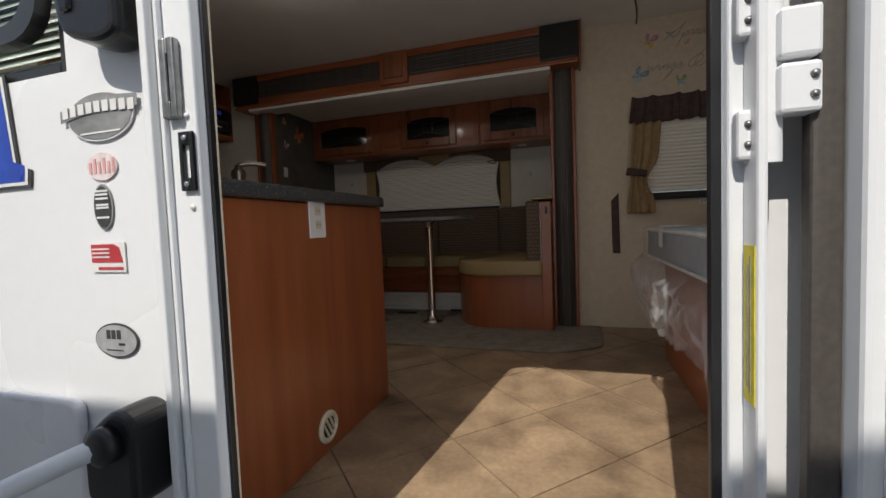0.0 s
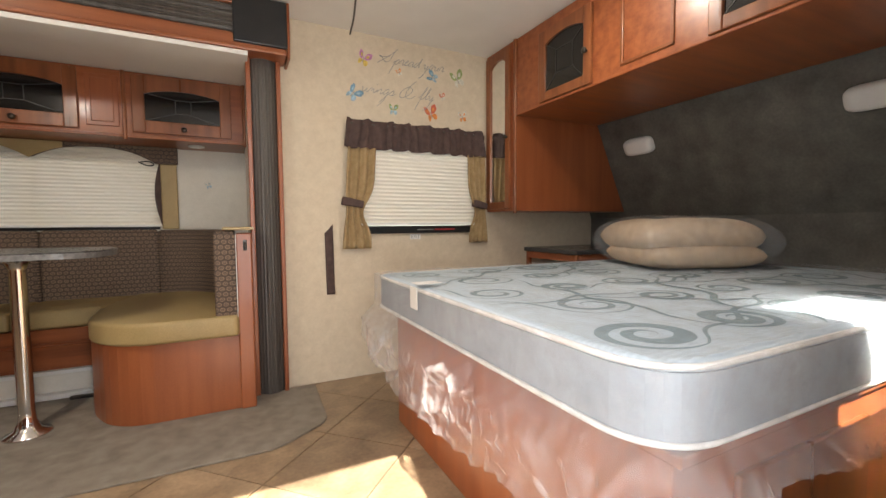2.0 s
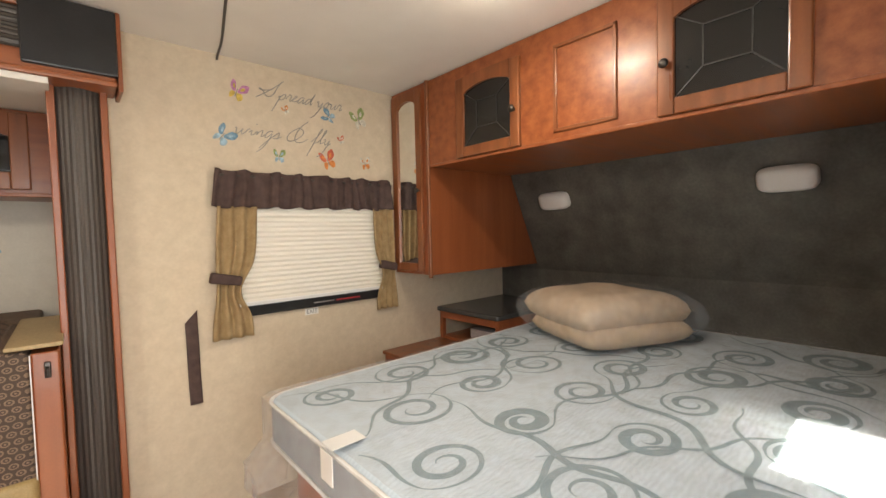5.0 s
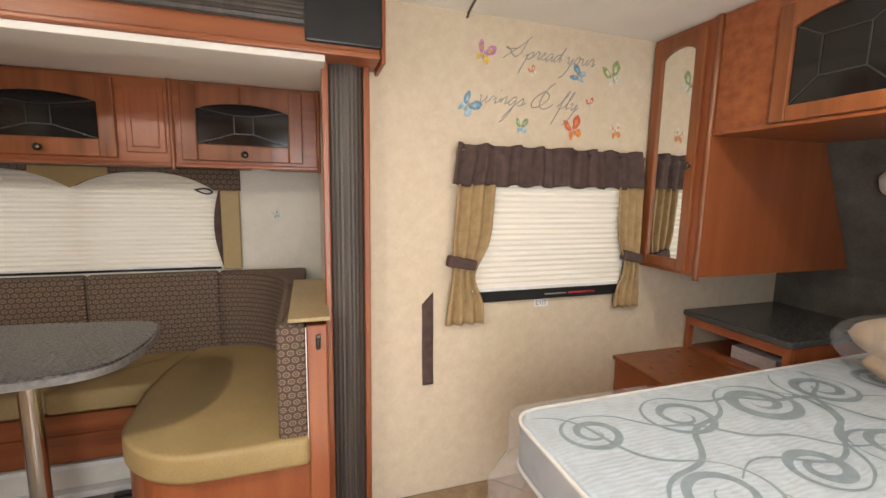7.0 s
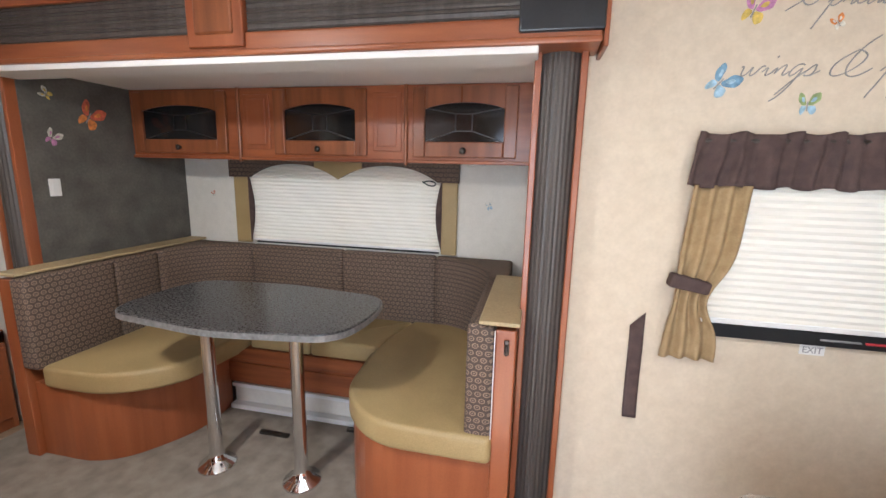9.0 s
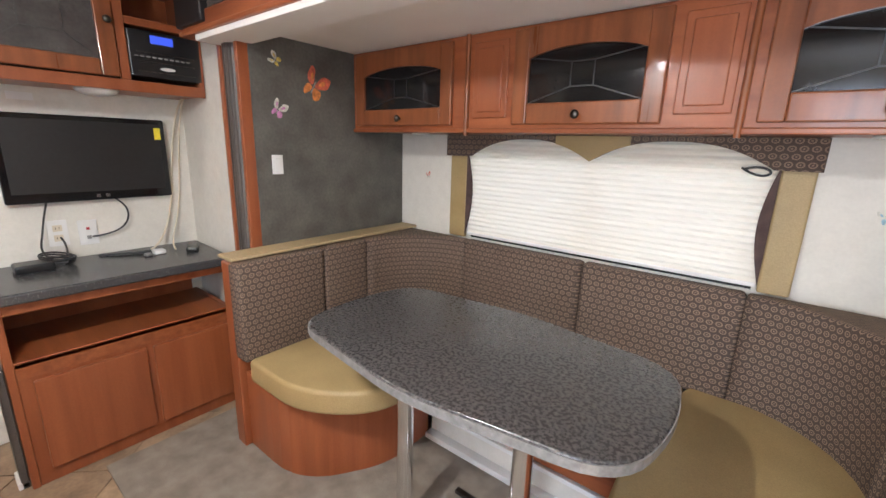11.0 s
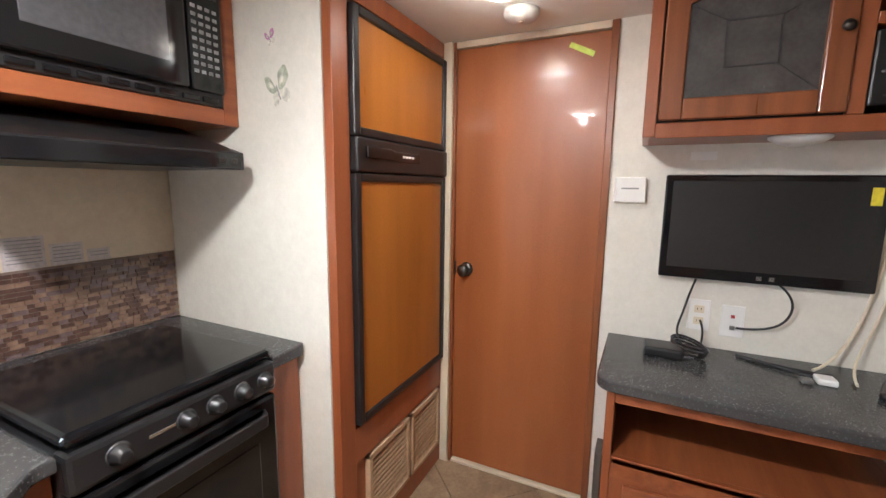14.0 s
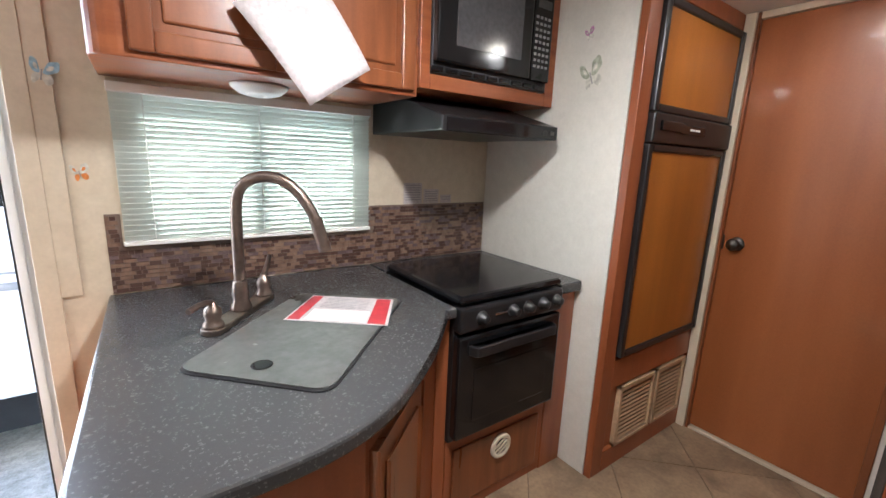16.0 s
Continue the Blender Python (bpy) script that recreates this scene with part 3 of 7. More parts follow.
def dinette_cabinets():
    spans = [(-2.147, -1.455), (-1.453, -0.544), (-0.542, 0.055)]
    for i, (a, b) in enumerate(spans):
        root = thing("overhead_cabinet", ((a + b) / 2, 3.6, 1.40), "cherry overhead cabinet with arched smoked glass door", "cabinet", "cabinets above the dinette")
        parts = [box("body", a, b, 3.455, 3.797, 1.39, 1.748, WOOD_H, bevel=0.003)]
        parts.append(tube("bead", [(b - 0.004, 3.450, 1.375), (b - 0.004, 3.450, 1.748)], 0.010, FRAME))
        if i == 1:
            arch_door(parts, "y", 3.455, -1, -1.25, -0.745, 1.415, 1.735, knob=(-1.0, 1.445), stile=0.06, rail=0.072)
            for p, q in ((-1.43, -1.28), (-0.715, -0.57)):
                parts.append(box("panel", p, q, 3.449, 3.457, 1.44, 1.715, WOOD, bevel=0.004))
                parts.append(box("panel", p + 0.022, q - 0.022, 3.445, 3.457, 1.462, 1.693, WOOD, bevel=0.004))
        else:
            arch_door(parts, "y", 3.455, -1, a + 0.03, b - 0.075, 1.415, 1.735, knob=((a + b) / 2 - 0.02, 1.445), stile=0.06, rail=0.072)
        if i != 1:
            px = -1.85 if i == 0 else -0.22
            parts.append(lathe("puck", [(0.045, 0), (0.045, -0.007), (0.038, -0.009), (0, -0.009)], (px, 3.62, 1.3895), WHITE))
        parts.append(box("bottom_rail", a, b, 3.443, 3.475, 1.385, 1.402, WOOD_H, bevel=0.004))
        hang(root, *parts)


dinette_cabinets()


def bedroom_cabinets():
    # overhead run across the head of the bed, front at x = 1.5
    root = thing("overhead_cabinet", (1.75, 1.8, 1.535), "cherry overhead bed cabinet with smoked glass doors", "cabinet")
    prof = [(1.50, 1.975), (1.50, 1.535), (2.14, 1.535), (1.945, 1.975)]
    parts = [slab("body", prof, 0.972, 2.622, WOOD_H, axis="y")]
    arch_door(parts, "x", 1.50, -1, 2.035, 2.41, 1.545, 1.915, knob=(2.06, 1.70), stile=0.05)
    arch_door(parts, "x", 1.50, -1, 1.125, 1.497, 1.545, 1.915, knob=(1.47, 1.70), stile=0.05)
    for a, b, z0, z1 in ((1.63, 1.645, 1.57, 1.90), (1.865, 1.88, 1.57, 1.90), (1.63, 1.88, 1.885, 1.90), (1.63, 1.88, 1.57, 1.585)):
        parts.append(box("moulding", 1.493, 1.502, a, b, z0, z1, FRAME, bevel=0.003))
    parts.append(box("rail", 1.492, 1.51, 0.975, 2.62, 1.530, 1.545, WOOD_H, bevel=0.004))
    hang(root, *parts)
    # hanging wardrobes at both sides
    for k, (y0, y1) in enumerate(((2.625, 2.948), (0.552, 0.970))):
        root = thing("wardrobe", (1.9, (y0 + y1) / 2, 0.96), "cherry hanging wardrobe with arched mirror door", "wardrobe", "wardrobes beside the bed")
        prof = [(1.50, 1.977), (1.50, 0.97), (2.425, 0.97), (1.95, 1.977)]
        parts = [slab("body", prof, y0, y1, WOOD, axis="y")]
        if k == 0:
            arch_door(parts, "x", 1.50, -1, y0 + 0.055, y1 - 0.012, 0.985, 1.955, stile=0.045, glassmat=MIRROR, knob=(y0 + 0.075, 1.42))
            parts.append(tube("bead", [(1.497, y0 + 0.010, 0.955), (1.497, y0 + 0.010, 1.977)], 0.012, FRAME))
        else:
            arch_door(parts, "x", 1.50, -1, y0 + 0.012, y1 - 0.055, 0.985, 1.955, stile=0.045, glassmat=MIRROR, knob=(y1 - 0.075, 1.42))
            parts.append(tube("bead", [(1.497, y1 - 0.010, 0.955), (1.497, y1 - 0.010, 1.977)], 0.012, FRAME))
        hang(root, *parts)


bedroom_cabinets()


def tv_cabinets():
    root = thing("tv_cabinet", (-2.75, 2.55, 1.52), "cherry wall cabinet with leaded glass door and open cubby", "cabinet")
    x0, x1 = -2.903, -2.62
    parts = [box("side", x0, x1, 2.15, 2.17, 1.52, 1.977, WOOD), box("side", x0, x1, 2.925, 2.947, 1.52, 1.977, WOOD), box("base", x0, x1, 2.17, 2.925, 1.52, 1.545, WOOD_H), box("top", x0, x1, 2.17, 2.925, 1.965, 1.977, WOOD_H),
             box("divider", x0, x1, 2.63, 2.66, 1.545, 1.965, WOOD), box("back", x0, x0 + 0.01, 2.17, 2.925, 1.545, 1.965, WOOD), box("shelf", x0, x1, 2.66, 2.925, 1.775, 1.80, WOOD_H), box("cover", x0 + 0.1, x1 - 0.02, 2.17, 2.63, 1.545, 1.965, BLACK, bevel=0),
             boxes("face_frame", [(x1, x1 + 0.015, 2.15, 2.185, 1.52, 1.977), (x1, x1 + 0.015, 2.185, 2.947, 1.515, 1.56), (x1, x1 + 0.015, 2.625, 2.66, 1.56, 1.977), (x1, x1 + 0.015, 2.925, 2.947, 1.56, 1.977), (x1, x1 + 0.015, 2.66, 2.925, 1.775, 1.805)], WOOD)]
    arch_door(parts, "x", x1 + 0.015, 1, 2.19, 2.62, 1.565, 1.965, stile=0.06, knob=(2.595, 1.77), arch=0.025, glassmat=SMOKE_GREY)
    hang(root, *parts)
    # stereo in the lower cubby
    r = thing("stereo", (-2.66, 2.79, 1.58), "black wall stereo with blue display", "stereo")
    ps = [box("body", -2.80, -2.604, 2.662, 2.94, 1.578, 1.762, BLACK, bevel=0.006), box("display", -2.606, -2.6015, 2.745, 2.83, 1.715, 1.747, LCD, bevel=0)]
    for z in (1.600, 1.640, 1.675):
        ps.append(box("slot", -2.606, -2.602, 2.69, 2.91, z, z + 0.004, STEEL_DARK, bevel=0))
    ps.append(boxes("button", [(-2.606, -2.600, 2.68 + 0.022 * i, 2.694 + 0.022 * i, 1.657, 1.663) for i in range(10)], GREY_PRINT, bevel=0.001))
    ps.append(slab("badge", [(2.80 + 0.03 * math.cos(i * math.pi / 8), 1.618 + 0.007 * math.sin(i * math.pi / 8)) for i in range(16)], -2.605, -2.601, WHITE, axis="x"))
    hang(r, *ps)
    # base unit
    root = thing("tv_stand", (-2.67, 2.5, 0), "cherry base cabinet with open shelf and grey worktop", "cabinet")
    f = -2.47
    parts = [slab("worktop", rounded([(-2.903, 2.08), (-2.44, 2.075), (-2.42, 2.92), (-2.903, 2.948)], [0, 0.07, 0.03, 0]), 0.748, 0.787, COUNTER, bevel=0.008),
             box("side", -2.90, f, 2.11, 2.135, 0.0, 0.748, WOOD), box("side", -2.90, f, 2.895, 2.92, 0.0, 0.52, WOOD), box("shelf", -2.90, f, 2.135, 2.895, 0.50, 0.52, WOOD_H), box("back", -2.90, -2.89, 2.135, 2.895, 0.0, 0.66, WOOD),
             box("top_rail", f - 0.02, f, 2.135, 2.92, 0.705, 0.748, WOOD_H), box("mid_rail", f - 0.02, f, 2.135, 2.92, 0.455, 0.525, WOOD_H), box("front", f - 0.02, f - 0.005, 2.135, 2.92, 0.0, 0.455, WOOD)]
    parts += [box("door", f - 0.006, f + 0.012, 2.175, 2.535, 0.06, 0.44, WOOD, bevel=0.006), box("door", f - 0.006, f + 0.012, 2.56, 2.91, 0.06, 0.44, WOOD, bevel=0.006)]
    hang(root, *parts)


tv_cabinets()


def kitchen():
    # base with peninsula
    body = [(-0.63, 0.552), (-0.63, 1.57), (-0.99, 1.57), (-1.24, 1.36), (-1.44, 1.155), (-1.488, 1.155), (-1.488, 0.552)]
    root = thing("kitchen_base", (-1.0, 1.0, 0), "cherry kitchen base cabinet with peninsula end panel", "cabinet")
    parts = [slab("body", body, 0.0, 0.808, WOOD, bevel=0.003)]
    # end panel facing the entry and front doors
    parts.append(box("end_panel", -0.632, -0.603, 0.556, 1.592, 0.0, 0.808, WOOD, bevel=0.003))
    m = Matrix.Translation((-1.115, 1.472, 0)) @ Matrix.Rotation(radians(-140), 4, "Z")
    bm = bmesh.new()
    for it in ((-0.14, 0.14, -0.012, 0.006, 0.08, 0.76), (-0.10, 0.10, -0.018, 0.006, 0.13, 0.71)):
        add_box(bm, *it, bevel=0.006, m=m)
    parts.append(mesh_object("door", bm, FRAME))
    hang(root, *parts)
    outline = rounded([(-0.580, 0.553), (-0.562, 1.625), (-1.00, 1.615), (-1.27, 1.39), (-1.455, 1.195), (-1.487, 1.195), (-1.487, 0.553)], [0, 0.12, 0.16, 0.08, 0.03, 0, 0])
    top = slab("worktop", outline, 0.81, 0.85, COUNTER, bevel=0.010)
    strip = slab("worktop", [(-2.003, 0.553), (-2.003, 1.20), (-2.125, 1.20), (-2.138, 1.19), (-2.138, 0.553)], 0.81, 0.85, COUNTER, bevel=0.006)
    back = box("worktop", -2.001, -1.489, 0.553, 0.69, 0.81, 0.85, COUNTER, bevel=0.003)
    r = thing("countertop", (-1.2, 1.0, 0.81), "dark speckled laminate countertop with rounded edge", "countertop")
    hang(r, top, strip, back)
    # cabinet strip right of the stove and panel below it
    r = thing("stove_surround", (-1.8, 1.1, 0), "cherry cabinet panels around the stove", "cabinet")
    ps = [box("side", -2.135, -2.005, 0.56, 1.17, 0.0, 0.808, WOOD), box("panel", -2.005, -1.489, 0.60, 1.165, 0.0, 0.33, WOOD), box("field", -1.97, -1.52, 1.163, 1.175, 0.05, 0.29, FRAME, bevel=0.006), box("filler", -1.489, -1.44, 1.10, 1.16, 0.0, 0.80, WOOD)]
    hang(r, *ps)
    # stove
    r = thing("stove", (-1.745, 0.95, 0.33), "black gas stove with closed glass lid", "stove")
    ps = [box("body", -2.000, -1.491, 0.70, 1.175, 0.335, 0.835, BLACK, bevel=0.004), box("control_panel", -2.000, -1.491, 1.16, 1.215, 0.755, 0.845, BLACK, bevel=0.012), box("lid", -1.995, -1.496, 0.705, 1.205, 0.852, 0.882, BLACK_GLOSS, bevel=0.012), box("oven_door", -1.998, -1.493, 1.172, 1.212, 0.36, 0.745, BLACK_GLOSS, bevel=0.010), box("window", -1.93, -1.56, 1.208, 1.2145, 0.42, 0.62, BLACK_GLOSS, bevel=0.003)]
    ps.append(slab("handle", rounded([(-1.96, 1.205), (-1.94, 1.245), (-1.55, 1.245), (-1.53, 1.205), (-1.545, 1.205), (-1.565, 1.228), (-1.925, 1.228), (-1.945, 1.205)], 0.012), 0.675, 0.712, BLACK, bevel=0.005))
    for i, x in enumerate((-1.955, -1.88, -1.80, -1.725, -1.58)):
        ps.append(lathe("knob", [(0.022, 0), (0.022, 0.008), (0.017, 0.012), (0.015, 0.028), (0.010, 0.031), (0, 0.031)], (x, 1.214, 0.803), BLACK, axis=(0, 1, 0), steps=18))
        ps.append(lathe("dial_ring", [(0.025, 0), (0.025, 0.002), (0.0, 0.0025)], (x, 1.2145, 0.803), DARK_PRINT, axis=(0, 1, 0), steps=18))
    ps.append(box("badge", -1.70, -1.64, 1.213, 1.217, 0.800, 0.808, CHROME, bevel=0.001))
    ps.append(box("hinge_bar", -1.99, -1.50, 0.692, 0.712, 0.852, 0.872, BLACK, bevel=0.006))
    hang(r, *ps)
    # overhead cabinets
    r = thing("overhead_cabinet", (-1.05, 0.75, 1.50), "cherry overhead kitchen cabinet with raised panel doors", "cabinet")
    ps = [slab("body", rounded([(-0.62, 0.553), (-0.62, 0.935), (-1.475, 0.935), (-1.475, 0.553)], [0, 0.06, 0, 0]), 1.515, 1.977, WOOD_H, bevel=0.004)]
    raised_door(ps, "y", 0.935, 1, -1.07, -0.70, 1.53, 1.955)
    raised_door(ps, "y", 0.935, 1, -1.46, -1.09, 1.53, 1.955)
    hang(r, *ps)
    r = thing("overhead_cabinet", (-1.8, 0.75, 1.54), "cherry overhead cabinet housing the microwave", "cabinet")
    ps = [boxes("body", [(-1.517, -1.477, 0.553, 0.95, 1.545, 1.977), (-2.138, -2.085, 0.553, 0.95, 1.545, 1.977), (-2.085, -1.517, 0.553, 0.95, 1.545, 1.595), (-2.085, -1.517, 0.553, 0.95, 1.955, 1.977), (-2.085, -1.517, 0.553, 0.565, 1.595, 1.955)], WOOD_H)]
    hang(r, *ps)
    r = thing("microwave", (-1.8, 0.8, 1.595), "black built-in microwave oven with window", "microwave")
    ps = [box("body", -2.083, -1.519, 0.60, 0.955, 1.597, 1.953, BLACK, bevel=0.005), box("door", -1.96, -1.523, 0.95, 0.982, 1.632, 1.945, BLACK_GLOSS, bevel=0.008), box("window", -1.905, -1.60, 0.978, 0.9845, 1.69, 1.90, GREY_GLASS, bevel=0.002), box("keypad", -2.075, -1.968, 0.95, 0.976, 1.632, 1.945, BLACK_GLOSS, bevel=0.006)]
    ps.append(boxes("key", [(-2.058 + 0.022 * i, -2.044 + 0.022 * i, 0.975, 0.978, 1.68 + 0.022 * j, 1.690 + 0.022 * j) for i in range(4) for j in range(9)], GREY_PRINT, bevel=0.001))
    ps.append(box("display", -2.06, -1.985, 0.975, 0.9775, 1.895, 1.925, DARK_PRINT, bevel=0))
    ps.append(boxes("grille", [(-2.06 + 0.062 * i, -2.01 + 0.062 * i, 0.954, 0.963, 1.604, 1.620) for i in range(9)], BLACK_GLOSS, bevel=0.003))
    hang(r, *ps)
    r = thing("range_hood", (-1.8, 0.75, 1.40), "black range hood under the microwave cabinet", "hood")
    hang(r, slab("body", [(0.553, 1.543), (0.76, 1.543), (1.06, 1.455), (1.06, 1.405), (0.553, 1.405)], -2.06, -1.50, BLACK, axis="x", bevel=0.006), box("front_strip", -2.045, -1.515, 1.059, 1.064, 1.408, 1.450, BLACK_GLOSS, bevel=0.001), boxes("switch", [(-2.03, -2.01, 1.061, 1.069, 1.422, 1.436), (-1.99, -1.97, 1.061, 1.069, 1.422, 1.436)], STEEL_DARK))
    # refrigerator in its wooden surround
    r = thing("refrigerator", (-2.55, 0.95, 0.5), "refrigerator with wood panels and black frame", "refrigerator")
    fx0, fx1 = -2.882, -2.222
    ps = [box("cabinet", fx0, fx1, 0.60, 1.318, 0.53, 1.912, BLACK, bevel=0.003)]
    for z0, z1, n_ in ((1.517, 1.90, "upper"), (0.545, 1.402, "lower")):
        ps.append(boxes("door_frame", [(fx0, fx0 + 0.03, 1.318, 1.355, z0, z1), (fx1 - 0.03, fx1, 1.318, 1.355, z0, z1), (fx0 + 0.03, fx1 - 0.03, 1.318, 1.355, z0, z0 + 0.028), (fx0 + 0.03, fx1 - 0.03, 1.318, 1.355, z1 - 0.028, z1)], BLACK, bevel=0.006))
        ps.append(box("door_panel", fx0 + 0.03, fx1 - 0.03, 1.318, 1.345, z0 + 0.028, z1 - 0.028, WOOD_FRIDGE, bevel=0.001))
    ps.append(box("handle_band", fx0, fx1, 1.318, 1.362, 1.405, 1.514, BLACK, bevel=0.008))
    ps.append(box("handle", fx1 - 0.20, fx1 - 0.04, 1.36, 1.372, 1.45, 1.488, BLACK_GLOSS, bevel=0.008))
    ps.append(box("control", -2.62, -2.42, 1.36, 1.366, 1.447, 1.482, BLACK_GLOSS, bevel=0.006))
    ps.append(boxes("mark", [(-2.50 - 0.022 * i, -2.485 - 0.022 * i, 1.3655, 1.3675, 1.462, 1.470) for i in range(4)], WHITE, bevel=0))
    hang(r, *ps)
    r = thing("refrigerator_surround", (-2.55, 1.25, 0), "cherry surround and louvred vents below the refrigerator", "cabinet")
    ps = [boxes("frame", [(-2.220, -2.142, 1.302, 1.335, 0.0, 1.977), (-2.903, -2.884, 1.302, 1.335, 0.0, 1.977), (-2.884, -2.22, 1.302, 1.335, 1.914, 1.977), (-2.884, -2.22, 1.302, 1.335, 0.40, 0.528), (-2.884, -2.22, 1.302, 1.335, 0.0, 0.10), (-2.90, -2.202, 0.56, 1.30, 0.0, 0.04)], WOOD)]
    ps.append(box("vent_board", -2.884, -2.22, 1.302, 1.318, 0.10, 0.40, WOOD, bevel=0))
    for a, b in ((-2.58, -2.29), (-2.87, -2.60)):
        ps.append(boxes("vent_frame", [(a, a + 0.018, 1.318, 1.342, 0.10, 0.39), (b - 0.018, b, 1.318, 1.342, 0.10, 0.39), (a, b, 1.318, 1.342, 0.10, 0.118), (a, b, 1.318, 1.342, 0.372, 0.39)], TAN_PLASTIC, bevel=0.003))
        bm = bmesh.new()
        ps.append(box("vent_backing", a + 0.018, b - 0.018, 1.3182, 1.3195, 0.118, 0.372, BLACK, bevel=0))
        for i in range(12):
            z = 0.130 + i * 0.0210
            add_box(bm, a + 0.018, b - 0.018, -0.003, 0.003, -0.0055, 0.0055, m=Matrix.Translation((0, 1.330, z)) @ Matrix.Rotation(radians(20), 4, "X"))
        ps.append(mesh_object("louvres", bm, TAN_PLASTIC))
    hang(r, *ps)


TAN_PLASTIC = surface("tan_plastic", (0.46, 0.31, 0.18), (0.54, 0.38, 0.23), (9, 9, 9), 0.45, bump=0.02)
GREY_GLASS = surface("grey_glass", (0.07, 0.07, 0.075), (0.09, 0.09, 0.095), (5, 5, 5), 0.12, bump=0)
kitchen()


# ---- dinette ----
def cushion(name, outline, z0, z1, mat, bev=0.018):
    o = slab(name, outline, z0, z1, mat, bevel=bev, segments=4)
    for f in o.data.polygons:
        f.use_smooth = True
    return o


def dinette():
    root = thing("dinette_bench", (-1.05, 3.3, 0.012), "U-shaped cherry dinette bench with mustard seat cushions", "bench")
    parts = [slab("base", rounded([(-2.14, 2.775), (-1.72, 2.775), (-1.53, 3.08), (-1.53, 3.34), (-2.14, 3.34)], [0.0, 0.18, 0.1, 0, 0]), 0.013, 0.371, WOOD),
             slab("base", rounded([(0.02, 2.765), (0.02, 3.34), (-0.66, 3.34), (-0.66, 3.05), (-0.52, 2.765)], [0, 0, 0, 0.1, 0.16]), 0.013, 0.371, WOOD),
             box("base", -2.14, 0.02, 3.34, 3.78, 0.16, 0.371, WOOD_H), boxes("seat_rail", [(-1.66, -0.57, 3.332, 3.35, 0.30, 0.371), (-1.66, -0.57, 3.330, 3.35, 0.17, 0.285)], WOOD_H, bevel=0.005)]
    parts += [cushion("seat_cushion", rounded([(-1.99, 2.745), (-1.64, 2.745), (-1.42, 2.93), (-1.40, 3.36), (-1.47, 3.735), (-1.99, 3.735)], [0.03, 0.16, 0.12, 0.10, 0.02, 0.03]), 0.372, 0.470, VINYL),
              cushion("seat_cushion", rounded([(-0.015, 2.725), (-0.045, 3.735), (-0.575, 3.735), (-0.655, 3.36), (-0.64, 2.92), (-0.46, 2.725)], [0.03, 0.03, 0.02, 0.10, 0.12, 0.16]), 0.372, 0.472, VINYL),
              cushion("seat_cushion", rounded([(-1.462, 3.735), (-1.395, 3.34), (-1.035, 3.335), (-1.035, 3.735)], 0.02), 0.372, 0.466, VINYL),
              cushion("seat_cushion", rounded([(-1.032, 3.735), (-1.032, 3.335), (-0.663, 3.34), (-0.583, 3.735)], 0.02), 0.372, 0.466, VINYL)]

    def pad(outline, top=0.866):
        return cushion("back_cushion", outline, 0.45, top, RINGS, 0.020)

    def bend(cx, cy, r, a0, a1):
        return [(cx + r * math.cos(radians(a0 + (a1 - a0) * i / 10)), cy + r * math.sin(radians(a0 + (a1 - a0) * i / 10))) for i in range(11)]
    xw, xe, yn, rr = -1.985, -0.115, 3.725, 0.34
    rect = lambda x0, x1, y0, y1: rounded([(x0, y0), (x1, y0), (x1, y1), (x0, y1)], 0.02, 3)
    parts += [pad(rect(-2.075, xw, 2.735, 3.13)), pad(rect(-2.075, xw, 3.132, yn - rr)), pad(rect(xe, -0.022, 2.745, yn - rr)),
              pad(rect(xw + rr, -1.03, yn, 3.79), 0.870), pad(rect(-1.028, xe - rr, yn, 3.79), 0.870),
              pad([(-2.075, yn - rr + 0.002)] + bend(xw + rr, yn - rr + 0.002, rr, 180, 90) + [(xw + rr, 3.79), (-2.075, 3.79)], 0.868),
              pad([(-0.022, yn - rr + 0.002)] + bend(xe - rr, yn - rr + 0.002, rr, 0, 90) + [(xe - rr, 3.79), (-0.022, 3.79)], 0.868)]
    parts += [boxes("ledge", [(-2.148, -2.03, 2.735, 3.798, 0.871, 0.885), (-0.075, 0.058, 2.735, 3.36, 0.871, 0.885)], VINYL_TOP, bevel=0.004)]
    parts += [box("end_panel", -2.148, -2.077, 2.745, 2.93, 0.013, 0.856, WOOD, bevel=0.006), box("end_panel", -0.020, 0.048, 2.745, 2.88, 0.013, 0.856, WOOD, bevel=0.006)]
    parts.append(box("piping", -0.0225, -0.0195, 2.742, 2.75, 0.40, 0.85, WHITE, bevel=0))
    hang(root, *parts)
    hk = thing("latch", (0.02, 2.74, 0.76), "small dark metal latch on bench end", "latch")
    hang(hk, box("plate", 0.010, 0.026, 2.735, 2.7445, 0.775, 0.825, STEEL_DARK), tube("hook", [(0.018, 2.733, 0.81), (0.018, 2.72, 0.80), (0.018, 2.725, 0.78)], 0.004, STEEL_DARK))
    # white ledge on the floor behind the posts
    k = thing("kick_board", (-1.05, 3.33, 0.012), "white painted kick board under the bench", "board")
    hang(k, box("board", -1.52, -0.66, 3.355, 3.375, 0.012, 0.158, PAPER_PALE), box("rail", -1.52, -0.66, 3.33, 3.355, 0.135, 0.155, WHITE), box("foot", -1.52, -0.66, 3.31, 3.355, 0.0125, 0.04, WHITE))
    b = thing("heater_bar", (-0.75, 3.2, 0.014), "grey metal bar lying on the carpet", "bar")
    hang(b, box("bar", -0.80, -0.66, 3.265, 3.285, 0.0125, 0.03, STEEL_DARK), box("bar", -1.22, -1.06, 3.14, 3.165, 0.0125, 0.028, STEEL_DARK))
